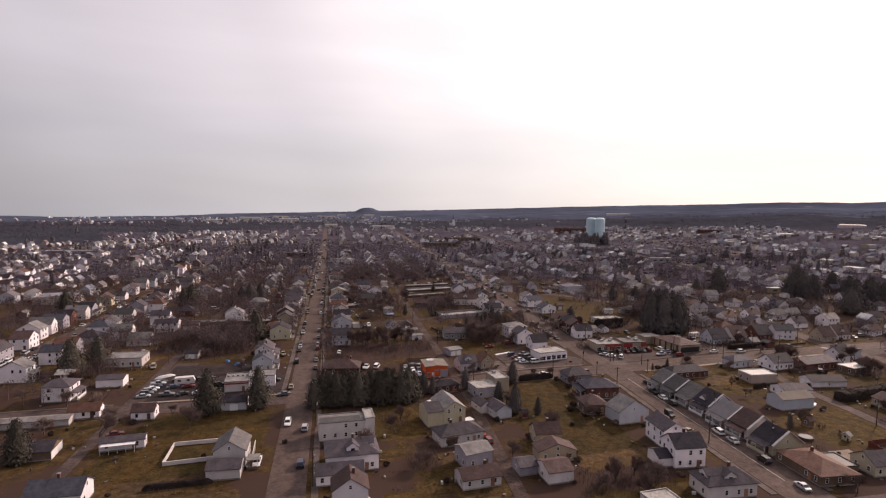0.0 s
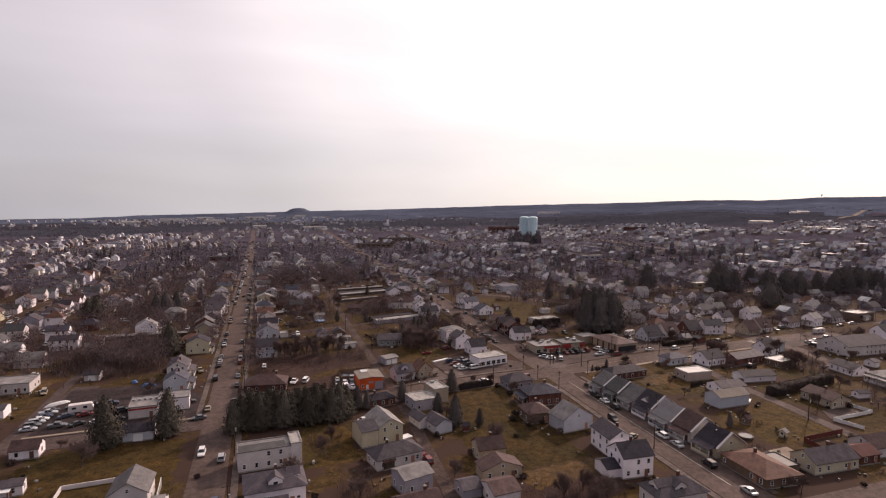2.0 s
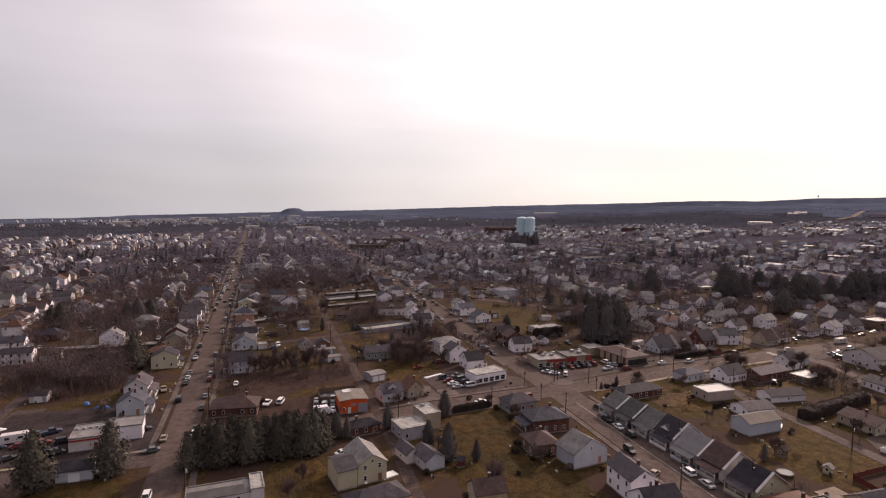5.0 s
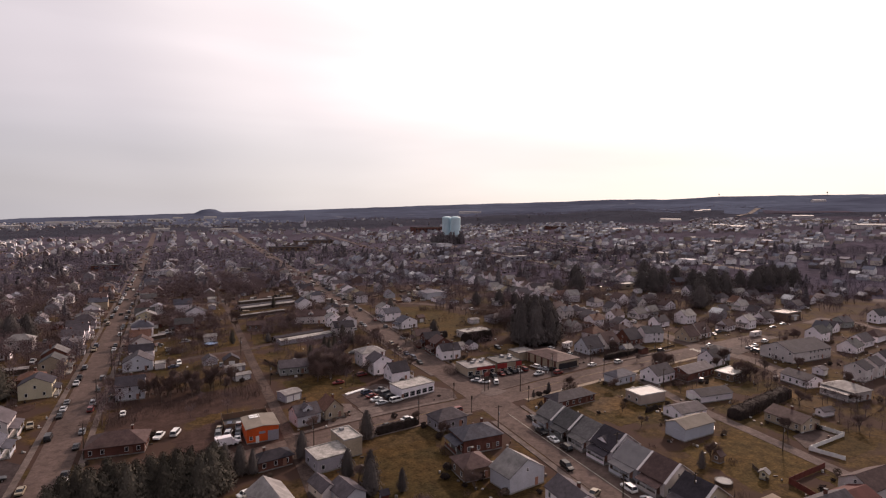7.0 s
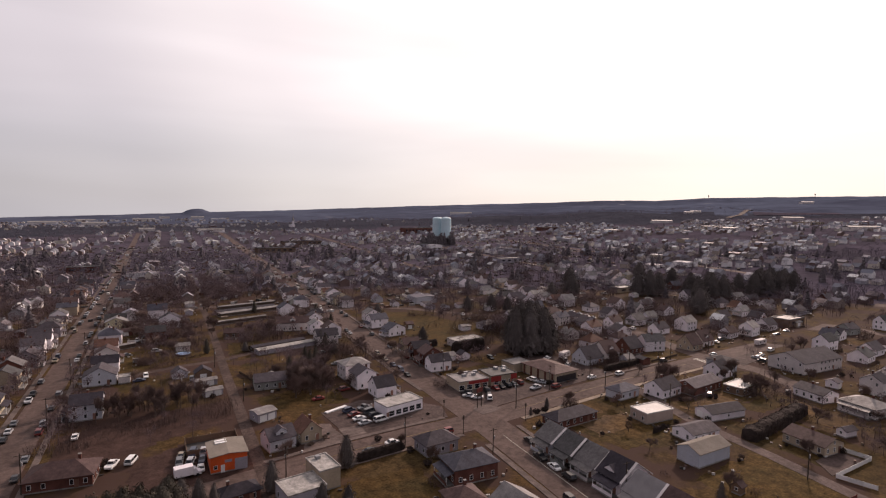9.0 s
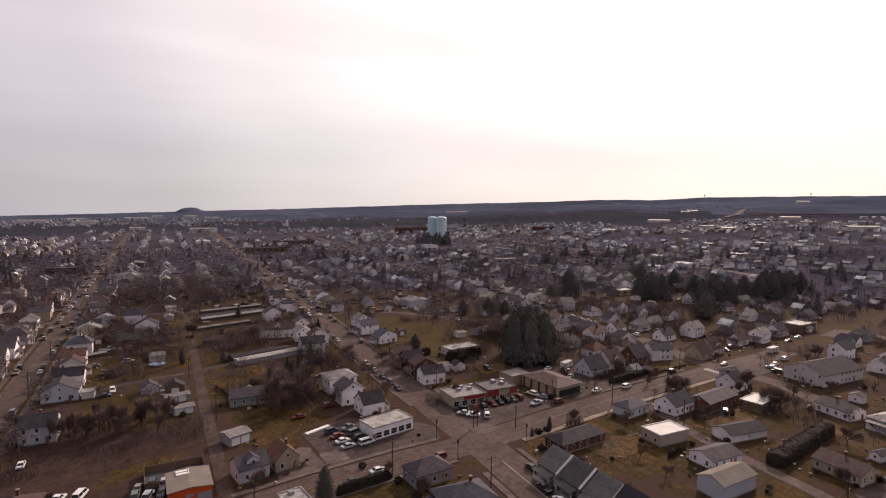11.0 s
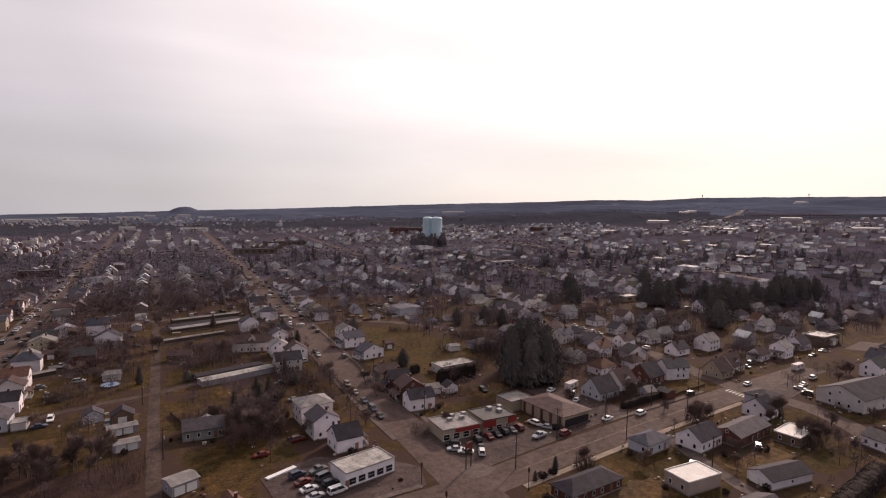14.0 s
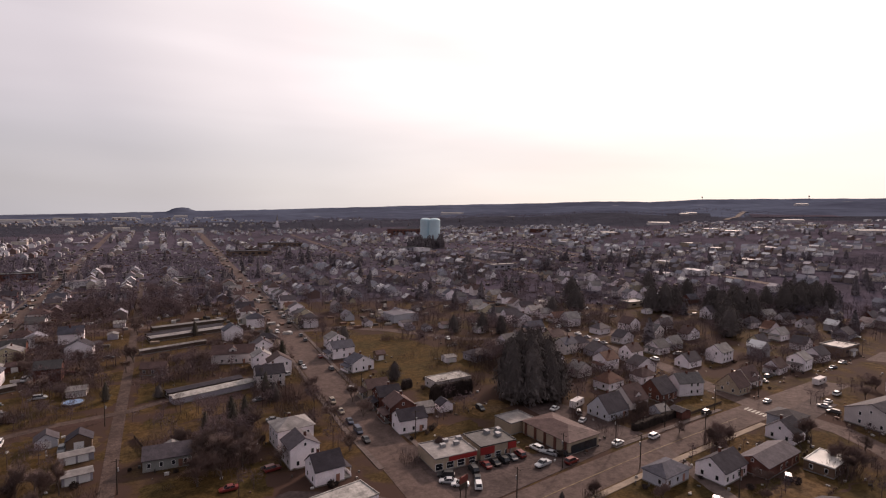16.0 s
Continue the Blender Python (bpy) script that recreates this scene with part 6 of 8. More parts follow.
YARD_TREES_C = [(109.6, 322, 9), (107.4, 277, 8), (205.4, 226.5, 9), (212, 228.4, 8), (226, 203.5, 10), (87, 275, 9), (84, 300, 10), (66, 275, 11), (78, 281, 12), (71, 283, 12), (22, 414, 9), (30, 366, 8), (24, 352, 7), (-55, 285, 8), (-62, 292, 9), (-70, 300, 9), (-76, 288, 8), (-58, 305, 9), (-66, 312, 9), (-52, 318, 8), (-80, 305, 8), (-60, 330, 8), (-48, 280, 8)]
for x, y, hh in YARD_TREES_A + YARD_TREES_B + YARD_TREES_C:
    tree(x, y, hh)
for x, y, hh in ((8, 284, 11), (13, 281, 12), (18, 284, 11), (23, 281, 12), (28, 283, 12), (33, 281, 11), (36, 286, 11), (10, 276, 10), (20, 277, 10), (31, 276, 10), (3, 281, 10), (15, 293, 9), (26, 294, 9), (35, 293, 9)):
    tree(x, y, hh, "tall slender leafless tree on scrubby earth", squash=0.55)
rng = random.Random(11)
for k in range(60):
    x, y = rng.uniform(6, 108), rng.uniform(372, 560)
    if is_free(x, y, 2):
        tree(x, y, rng.uniform(7, 12))
for x, y, r, hh in ((79, 226, 1.2, 1.8), (66, 217.2, 1.5, 2.2), (116, 160, 1, 1.4), (118.5, 186, 1, 1.5), (70, 170, 0.8, 1.0), (136, 222, 1.6, 1.8), (140, 222.6, 1.5, 1.6), (-20, 172, 0.9, 1.2), (85, 205, 1.3, 1.6), (75, 182, 1.4, 1.5), (78, 186, 1.4, 1.8), (60, 146, 1.2, 1.4)):
    shrub(x, y, r, hh)
hedge(68, 215.5, 84, 217.5, 2.6, 1.6)
hedge(148, 303.5, 168, 305, 5.5, 2.6, label="tall dense evergreen hedge beside a flat building")
hedge(144, 320, 150, 322, 3.5, 2.4)
hedge(180, 174.4, 221, 180.6, 3.4, 5.0, label="dark dense hedge along a back lot")
hedge(-36, 151.5, -52, 150.5, 1.5, 1.2, label="low clipped hedge along a lawn")
hedge(158, 191.5, 166, 193, 1.8, 0.8)
hedge(194, 248.6, 222, 251.6, 2.4, 2.6, HEDGE, "dark overgrown hedge along the road")

rng = random.Random(77)
THICKETS_A = [(14, 289, 15, 5, 3, 300), (28, 291, 10, 5, 3, 200), (8, 268, 14, 7, 2, 420), (28, 270, 14, 7, 2.5, 420), (74, 286, 9, 9, 7, 1300), (80, 296, 7, 8, 7, 800), (66, 300, 6, 6, 6, 800), (30, 380, 16, 6, 4, 600), (78, 372, 22, 6, 4, 1000), (80, 392, 24, 8, 4, 1100), (30, 425, 18, 14, 6, 1100), (88, 430, 14, 10, 6, 700), (70, 530, 30, 18, 6, 900), (30, 540, 18, 14, 6, 800)]
THICKETS_B = [(-66, 300, 18, 14, 7, 3600), (-60, 320, 16, 12, 7, 2400), (-50, 284, 10, 10, 6, 1400), (-76, 290, 10, 12, 6, 1400), (60, 136, 10, 7, 3, 420), (72, 134, 10, 7, 3, 420), (18, 153, 5, 8, 3, 350), (13, 182, 5, 8, 3, 350), (62, 128, 9, 6, 3, 300), (150, 221, 3, 3, 5, 420), (206, 255, 14, 4, 3.5, 1500), (218, 259, 10, 4, 3, 1000), (196, 330, 12, 14, 8, 1800), (220, 340, 16, 14, 8, 2200)]
THICKETS_C = [(172, 316, 8, 8, 6, 800), (120, 262, 3, 4, 4, 240), (236, 298, 10, 16, 6, 1400), (250, 320, 12, 16, 6, 1500), (206, 368, 14, 12, 7, 1400), (300, 300, 16, 12, 8, 1800), (320, 340, 22, 18, 9, 2600), (400, 330, 22, 18, 9, 2600), (420, 380, 24, 20, 9, 2400), (300, 380, 20, 18, 8, 2000), (-100, 252, 10, 10, 8, 1400), (-48, 205, 4, 4, 5, 300), (26, 350, 12, 6, 3, 600), (58, 306, 6, 8, 3, 500)]
THICKETS_D = [(40, 276, 6, 10, 3, 500), (-5, 262, 8, 5, 3, 500), (100, 312, 6, 14, 5, 900), (98, 335, 8, 10, 6, 900), (112, 340, 2, 30, 5, 700), (129, 335, 3, 10, 4, 350), (150, 290, 10, 4, 2, 500), (222, 200, 5, 4, 5, 500), (212, 230, 7, 3, 6, 500)]
for x, y, rx, ry, h_, n_ in THICKETS_A + THICKETS_B + THICKETS_C + THICKETS_D:
    thicket(x, y, rx, ry, h_, n_)
for k in range(420):
    x, y = rng.uniform(-260, 480), rng.uniform(215, 640)
    if off_road_early(x, y):
        thicket(x, y, rng.uniform(1, 9), rng.uniform(1, 6), rng.uniform(1.5, 7), rng.randint(60, 340), k)
for x0, x1, y0, y1, step in ((4, 34, 112, 150, 9), (46, 84, 108, 148, 10), (-64, -28, 112, 152, 11), (150, 172, 118, 138, 10), (8, 42, 300, 470, 9.5), (54, 104, 372, 470, 10.5), (-64, -32, 262, 420, 10), (-126, -82, 216, 420, 11), (186, 250, 150, 206, 11), (202, 262, 276, 350, 11), (282, 380, 270, 350, 11)):
    y = y0
    while y < y1:
        for k in range(int((x1 - x0) / 2)):
            u = rng.random()
            x = x0 + (x1 - x0) * u
            if rng.random() < 0.4 and is_free(x, y + 0.12 * (x - x0), -0.5):
                thicket(x, y + 0.12 * (x - x0), 1.6, 0.35, rng.uniform(0.7, 2.2), rng.randint(8, 26), k)
        y += step
for k in range(140):
    x, y = rng.uniform(-90, 300), rng.uniform(118, 300)
    if off_road_early(x, y) or (is_free(x, y, 0.5) and x > 135 and y < 225 and rng.random() < 0.6):
        thicket(x, y, rng.uniform(0.6, 2.6), rng.uniform(0.6, 2.2), rng.uniform(0.8, 3.2), rng.randint(14, 60), k)
solid("brush", brush, BRUSH, "brown leafless thickets and scrub between the lots", "brush", kind="stuff")

# ---- fences, pools, small yard things ----
pool(137.6, 147.4, 2.1, POOLW, "round above-ground pool with a white winter cover")
pool(33, 358, 3.4, POOL, "round above-ground pool with a blue cover")
fence(178.1, 148.9, 197.8, 149.6, 1.3, TRIM, "white picket-style fence round a patio")
fence(178.1, 148.9, 180.3, 140.4, 1.3, TRIM, "white picket-style fence round a patio")
fence(197.7, 157.6, 198.6, 149.8, 1.3, TRIM, "white picket-style fence round a patio")
fence(152.6, 139.8, 170, 140.4, 1.7, REDOX, "tall dull red board fence round a back yard")
fence(152.6, 139.8, 150.8, 132.4, 1.7, REDOX, "tall dull red board fence round a back yard")
fence(152.6, 149.5, 148.2, 142.5, 1.2, WOOD)
garage(149.6, 144.5, 2.2, 2.2, 20, 1.9, "x", 0.7, YELLOW, R_LIGHT, "small pale yellow playhouse on a lawn", name="playhouse", category="shed", doors=0)
garage(27.6, 163.2, 3.6, 3.8, 14, 2.4, "x", 0.6, WOOD, R_RUST, "small lean-to shed with a rusty roof", name="garden_shed", category="shed", doors=0)
garage(56.9, 179.2, 2.2, 2.0, 0, 2.0, "x", 0.7, REDOX, R_DARK, "small dark red garden shed", name="garden_shed", category="shed", doors=0)
solid("tarpaulin_sheet", box_of(-2.2, 2.2, -1.3, 1.3, 0.0, 0.35), TRIM, "white sheet spread over a low heap beside the alley", "tarpaulin", at=pose(37.2, 180.0, 0, 0, 0, 20))
solid("tarpaulin_sheet", box_of(-4.5, 4.5, -0.7, 0.7, 0.0, 0.4), TRIM, "long white sheet over a stack beside the store", "tarpaulin", at=pose(75.5, 256.5, 0.06, 0, 0, 22))
solid("tarpaulin_sheet", box_of(-1.8, 1.8, -0.9, 0.9, 0.0, 0.5), TRIM, "white sheet spread over a low heap beside a shed", "tarpaulin", at=pose(166.6, 172.4, 0, 0, 0, 35))
fence(137, 216.6, 152, 219, 1.2, WOOD)
fence(224, 249.2, 245, 251.4, 1.0, WOOD, "low dark fence along the sidewalk")
fence(52, 315, 56, 298, 1.2, WOOD)
garage(212, 162.6, 6.0, 3.4, -8, 2.2, "x", 0.8, WHITE, R_GREY, "small white garden shed on a lawn", name="garden_shed", category="shed", doors=0)
garage(147.6, 156.4, 2.6, 2.6, 8, 2.2, "x", 0.9, BROWNW, R_BROWN, "small brown garden shed on a lawn", name="garden_shed", category="shed", doors=0)
garage(62.6, 168.8, 2.2, 2.2, 0, 2.0, "x", 0.8, BROWNW, R_DARK, "small dark garden shed", name="garden_shed", category="shed", doors=0)
b = Build()
b.tube((0, 0, 0), (0, 0, 0.9), 1.1, 0.7, 9)
solid("tarpaulin_heap", b, TARP, "heap covered by a bright blue tarpaulin", "tarpaulin", at=pose(-50, 262, 0))
solid("tarpaulin_heap", b, TARP, "heap covered by a bright blue tarpaulin", "tarpaulin", at=Matrix.LocRotScale((-44, 256, 0), None, (2.4, 1.2, 1.2)))

solid("boat_cover", b, TRIM, "upturned boat under a white cover on a lot", "boat", at=Matrix.LocRotScale((-70.5, 243, 0.1), Euler((0, 0, 0.6)), (3.8, 0.8, 0.9)))


def camper(x, y, rot, length=7.0, label="white camper trailer parked on a lot"):
    top = thing("camper", x, y, 0, rot, label, "camper")
    b = Build()
    L = length / 2
    b.add([(-L, -1.2, 0.5), (L, -1.2, 0.5), (L + 0.3, -1.2, 1.4), (L - 0.3, -1.2, 2.9), (-L + 0.2, -1.2, 2.9), (-L, 1.2, 0.5), (L, 1.2, 0.5), (L + 0.3, 1.2, 1.4), (L - 0.3, 1.2, 2.9), (-L + 0.2, 1.2, 2.9)],
          [(0, 1, 2, 3, 4), (9, 8, 7, 6, 5), (0, 5, 6, 1), (1, 6, 7, 2), (2, 7, 8, 3), (3, 8, 9, 4), (4, 9, 5, 0)])
    part("body", b, OFFWHITE, top)
    for u in (-L * 0.5, L * 0.4):
        part("window", box_of(-0.6, 0.6, -1.23, -1.18, 1.5, 2.2), GLASS, top, at=pose(u, 0, 0))
    for wy in (-1.05, 1.05):
        wb = Build()
        wb.tube((0, -0.11, 0), (0, 0.11, 0), 0.35, 0.35, 12)
        part("wheel", wb, RUBBER, top, at=pose(0, wy, 0.35))


def box_truck(x, y, rot, label):
    top = thing("box_truck", x, y, 0.06, rot, label, "truck")
    part("cargo_box", box_of(-3.0, 1.5, -1.15, 1.15, 0.75, 3.0), WHITE, top)
    cab = Build()
    cab.add([(1.6, -1.0, 0.45), (3.4, -1.0, 0.45), (3.4, -1.0, 1.2), (2.6, -1.0, 1.35), (2.2, -0.9, 2.15), (1.6, -0.9, 2.2), (1.6, 1.0, 0.45), (3.4, 1.0, 0.45), (3.4, 1.0, 1.2), (2.6, 1.0, 1.35), (2.2, 0.9, 2.15), (1.6, 0.9, 2.2)],
            [(0, 1, 2, 3, 4, 5), (11, 10, 9, 8, 7, 6), (0, 6, 7, 1), (1, 7, 8, 2), (2, 8, 9, 3), (3, 9, 10, 4), (4, 10, 11, 5), (5, 11, 6, 0)])
    part("cab", cab, WHITE, top)
    part("windscreen", box_of(2.3, 2.34, -0.8, 0.8, 1.5, 2.05), GLASS, top, at=pose(0.16, 0, 0, 0, -12, 0))
    part("chassis", box_of(-2.9, 3.2, -0.5, 0.5, 0.45, 0.75), POLEM, top)
    for wx in (-1.9, 2.5):
        for wy in (-0.95, 0.95):
            wb = Build()
            wb.tube((0, -0.14, 0), (0, 0.14, 0), 0.42, 0.42, 12)
            part("wheel", wb, RUBBER, top, at=pose(wx, wy, 0.42))


box_truck(26.6, 227.8, 5, "white box truck parked on the dirt yard")
camper(-61, 233, 10)
camper(193.5, 274, 20)
camper(305, 247, 5, 8.0, "white box van at the roadside")

# ---- parked cars ----
rng = random.Random(5)
COLORS = ["white", "silver", "black", "blue", "grey", "red", "silver", "white", "black", "tan", "grey"]
KINDS = ["sedan", "suv", "sedan", "pickup", "van", "suv", "sedan"]


def cars_along(points, offset, spacing, fill, rot_add=0.0, seed=1, full=True, group=""):
    r = random.Random(seed)
    pts = fine(points, spacing)
    for p, q in zip(along(pts, offset), along(pts, offset)[1:]):
        if r.random() < fill:
            a = math.degrees(math.atan2(q.y - p.y, q.x - p.x)) + rot_add
            car(p.x, p.y, a + r.uniform(-1.5, 1.5), r.choice(KINDS), r.choice(COLORS), group=group, full=full, z=0.11)


PARKED_CARS_A = [(-20.0, 186, 268, "suv", "white"), (-14.6, 181, 88, "suv", "silver"), (-15.0, 157, 88, "suv", "blue"), (-23, 214, 190, "sedan", "grey"), (115.2, 194, 84, "pickup", "black"), (114.9, 187.6, 84, "sedan", "white"), (114.6, 181.4, 84, "suv", "black"), (113.2, 156, 84, "suv", "white"), (113.0, 149.5, 84, "sedan", "silver"), (112.2, 136.5, 84, "suv", "black"), (107.0, 172, 264, "suv", "black"), (110.2, 122, 84, "sedan", "silver"), (119.4, 204.5, 84, "sedan", "black"), (103.5, 158, 200, "sedan", "tan"), (9.3, 243, 70, "pickup", "white"), (13.8, 243.4, 70, "van", "white"), (-1.5, 269, 90, "sedan", "white"), (129.5, 241.5, 60, "suv", "white"), (123.6, 247.0, 150, "sedan", "silver"), (124.6, 250.0, 150, "suv", "black"), (125.6, 244.2, 150, "sedan", "white"), (133, 249.4, 80, "suv", "black"), (137.5, 250.0, 86, "sedan", "red"), (140.6, 250.2, 86, "sedan", "black"), (143.7, 250.4, 86, "suv", "black"), (146.8, 250.6, 86, "sedan", "grey"), (150.0, 251.0, 86, "suv", "red"), (152, 243, 190, "pickup", "silver")]
PARKED_CARS_B = [(131.2, 244.6, 60, "sedan", "black"), (160.5, 240.6, 8, "suv", "red"), (157, 252, 100, "suv", "white"), (158.5, 247.6, 120, "sedan", "silver"), (161.5, 245.5, 120, "sedan", "black"), (182, 243.5, 10, "sedan", "white"), (196, 241.5, 9, "suv", "white"), (230, 247, 9, "suv", "black"), (262, 244, 9, "sedan", "silver"), (100, 221.4, 184, "suv", "red"), (82, 222, 5, "sedan", "white"), (74, 219.5, 5, "sedan", "black"), (185, 262, 30, "sedan", "silver"), (189, 268, 50, "suv", "white"), (184, 275, 20, "sedan", "white"), (206, 206, 30, "suv", "black"), (178, 208, 30, "sedan", "silver"), (272, 226, 100, "suv", "black"), (276, 231, 100, "sedan", "silver"), (283, 233, 5, "sedan", "white"), (296, 236, 5, "suv", "white"), (-28, 231, 10, "pickup", "black"), (28, 196, 20, "sedan", "white"), (-26.4, 160, 268, "pickup", "white"), (-69.5, 186, 20, "sedan", "red"), (-80, 206.5, 5, "sedan", "blue"), (-85, 207, 5, "suv", "silver"), (38.4, 167.6, 95, "pickup", "red")]
PARKED_CARS_C = [(39.0, 162.2, 95, "suv", "red"), (36.9, 157.2, 100, "sedan", "white")]
for x, y, a, kd, cl in PARKED_CARS_A + PARKED_CARS_B + PARKED_CARS_C:
    car(x, y, a, kd, cl, z=0.11)
for k in range(9):
    car(24.4 + (k % 3) * 2.9 + (k // 3) * 0.8, 230.5 + (k // 3) * 5.2, 80 + rng.uniform(-8, 8) + (180 if k % 2 else 0), rng.choice(KINDS), rng.choice(COLORS), "car parked on the dirt yard of a garage", group="repair cars", z=0.12)
for k in range(8):
    car(80 + (k % 2) * 5.6 - (k // 2) * 0.4, 240 + (k // 2) * 4.2, 15 + rng.uniform(-6, 6), rng.choice(KINDS), rng.choice(COLORS), "car parked beside the corner store", group="store cars", z=0.12)
for k in range(11):
    car(-64 + (k % 4) * 5.4, 220 + (k // 4) * 8.5, 20 + rng.uniform(-20, 20), rng.choice(KINDS), rng.choice(["black", "grey", "blue", "red", "silver", "black", "white"]), "car parked on the body shop lot", group="lot cars", z=0.12)
for k in range(7):
    car(-71.5 + 0.25 * k, 219.5 + 2.7 * k, 8 + rng.uniform(-5, 5), rng.choice(KINDS), rng.choice(["silver", "grey", "black", "white", "blue"]), "car parked in a row beside the body shop lot", group="lot cars", z=0.12)
cars_along([(-16.6, 222), (-12.5, 450), (-6, 700)], -4.2, 7.0, 0.42, 0, 3, full=False, group="street cars")
cars_along([(-16.6, 222), (-12.5, 450), (-6, 700)], 4.2, 7.2, 0.4, 0, 4, full=False, group="street cars")
cars_along([(119, 275), (122, 350), (128, 440), (140, 640)], 5.2, 9.0, 0.22, 0, 6, full=False, group="street cars")
cars_along([(119, 275), (122, 350), (128, 440), (140, 640)], -5.2, 9.0, 0.18, 180, 7, full=False, group="street cars")
cars_along([(-137, 260), (-135, 420), (-134, 600)], 3.6, 8, 0.5, 0, 8, full=False, group="street cars")
cars_along([(-137, 260), (-135, 420), (-134, 600)], -3.6, 8, 0.4, 0, 9, full=False, group="street cars")
cars_along([(268, 300), (271, 340), (283, 450)], 3.6, 8, 0.5, 0, 10, full=False, group="street cars")

# ---- poles and cables ----
line1 = [(-11.6, 145), (-11.2, 182), (-9.2, 236), (-9.8, 280), (-8.6, 330), (-7.8, 380)]
for x, y in line1:
    utility_pole(x, y, 0)
for (a, b), (c, d) in zip(line1, line1[1:]):
    cable((a - 1.1, b, 10.1), (c - 1.1, d, 10.1))
    cable((a + 1.1, b, 10.1), (c + 1.1, d, 10.1))
line2 = [(48.6, 212.5), (84, 217.4), (128.6, 219.5), (156, 239.4), (180, 242.6), (206, 245.6), (236, 248), (268, 251)]
line2b = [(132.6, 229.4), (175, 229), (212, 235)]
for x, y in line2[:2] + line2[3:] + line2b:
    utility_pole(x, y, 95, 10.0)
for pl in (line2[:2], line2[3:], line2b):
    for (a, b), (c, d) in zip(pl, pl[1:]):
        cable((a, b - 1, 9.6), (c, d - 1, 9.6))
        cable((a, b + 1, 9.6), (c, d + 1, 9.6))
for x, y in ((105, 150), (121, 168), (120.6, 143), (103.2, 200), (127.5, 320), (128.5, 276), (170.5, 152), (182.5, 205), (48.4, 280), (43.8, 330)):
    utility_pole(x, y, 0, 9.0)

# sign pylon on the corner
pyl = thing("sign_pylon", 121.6, 236.2, 0, 20, "tall two-post sign pylon on the street corner", "sign")
for u in (-1.1, 1.1):
    b = Build()
    b.tube((u, 0, -0.3), (u, 0, 7.4), 0.16, 0.14, 8)
    part("post", b, POLEM, pyl)
part("sign_panel", box_of(-1.5, 1.5, -0.18, 0.18, 5.6, 7.2), REDOX, pyl, "dark red sign panel")
part("sign_panel", box_of(-1.4, 1.4, -0.16, 0.16, 4.2, 5.3), POLEM, pyl, "dark sign panel")
for x, y in ((104.5, 218.5), (128.6, 218.6), (106, 234)):
    sp = thing("traffic_signal", x, y, 0, 0, "dark traffic signal pole at the crossing", "traffic signal")
    b = Build()
    b.tube((0, 0, -0.3), (0, 0, 6.2), 0.12, 0.09, 8)
    part("pole", b, POLEM, sp)
    part("signal_head", box_of(-0.2, 0.2, -0.2, 0.2, 4.8, 5.9), POLEM, sp, "black signal head")

# ---- houses filling the blocks ----
OPEN_LOTS_A = [(0, 236, 15), (14, 234, 16), (-35, 289, 15), (150, 340, 30), (165, 380, 32), (155, 410, 18), (185, 300, 26), (200, 318, 22), (60, 330, 26), (75, 318, 16), (20, 300, 14), (30, 345, 18), (350, 312, 30), (465, 340, 24), (20, 262, 24), (70, 190, 22), (-45, 170, 26), (-65, 235, 26), (-66, 300, 20), (-55, 190, 20), (65, 285, 16), (165, 150, 20), (210, 165, 18), (245, 150, 20), (185, 190, 14), (280, 230, 22), (160, 260, 22), (180, 265, 16)]
OPEN_LOTS_B = [(107, 333, 10), (104, 338, 8), (0, 258, 15), (4, 272, 10), (135, 262, 16), (90, 250, 20), (118, 226, 14), (235, 285, 8), (60, 400, 24), (60, 440, 26), (40, 480, 6)]
FIELDS = OPEN_LOTS_A + OPEN_LOTS_B


def line_x(points, y):
    return float(np.interp(y, [p[1] for p in points], [p[0] for p in points]))


S4 = [(-139, 206), (-135, 420), (-134, 600), (-138, 800), (-150, 1200)]
S5 = [(-268, 206), (-264, 520), (-262, 800), (-250, 1300)]
S6 = [(-395, 206), (-395, 520), (-385, 1300)]
S7 = [(392, 230), (420, 500), (470, 1000)]
S8 = [(530, 230), (570, 500), (640, 1000)]
ALL_ROADS = [(LEFT, 5.2), (RIGHT, 6.5), (ALLEY, 2.8), (EAST, 4.5), (S4, 4.5), (S5, 4.5), (S6, 4.5), (S7, 4.5), (S8, 4.5)]
CROSS = [(MAIN, 6), ([(-420, 470), (-12, 482), (60, 486), (128, 440), (183, 419), (211, 382), (271, 352), (410, 385), (560, 410)], 3.5), ([(-420, 640), (-8, 650), (140, 655), (300, 660), (600, 690)], 4)]


def off_road(x, y, r):
    for pts, hw in ALL_ROADS:
        if pts[0][1] < y < pts[-1][1] and abs(line_x(pts, y) - x) < hw + r:
            return False
    for pts, hw in CROSS:
        if abs(float(np.interp(x, [p[0] for p in pts], [p[1] for p in pts])) - y) < hw + r:
            return False
    return True


def in_field(x, y):
    return any((x - a) ** 2 + (y - b) ** 2 < c * c for a, b, c in FIELDS)


WALLS = [WHITE, OFFWHITE, WHITE, CREAM, PALEBLUE, GREY, TAN, BRICK, WHITE, OFFWHITE, GREENW, GREY, WHITE]
ROOFS = [R_GREY, R_DARK, R_BROWN, R_GREY, R_SAGE, R_BLUE, R_RUST, R_GREEN, R_GREY, R_BROWN, R_LIGHT]
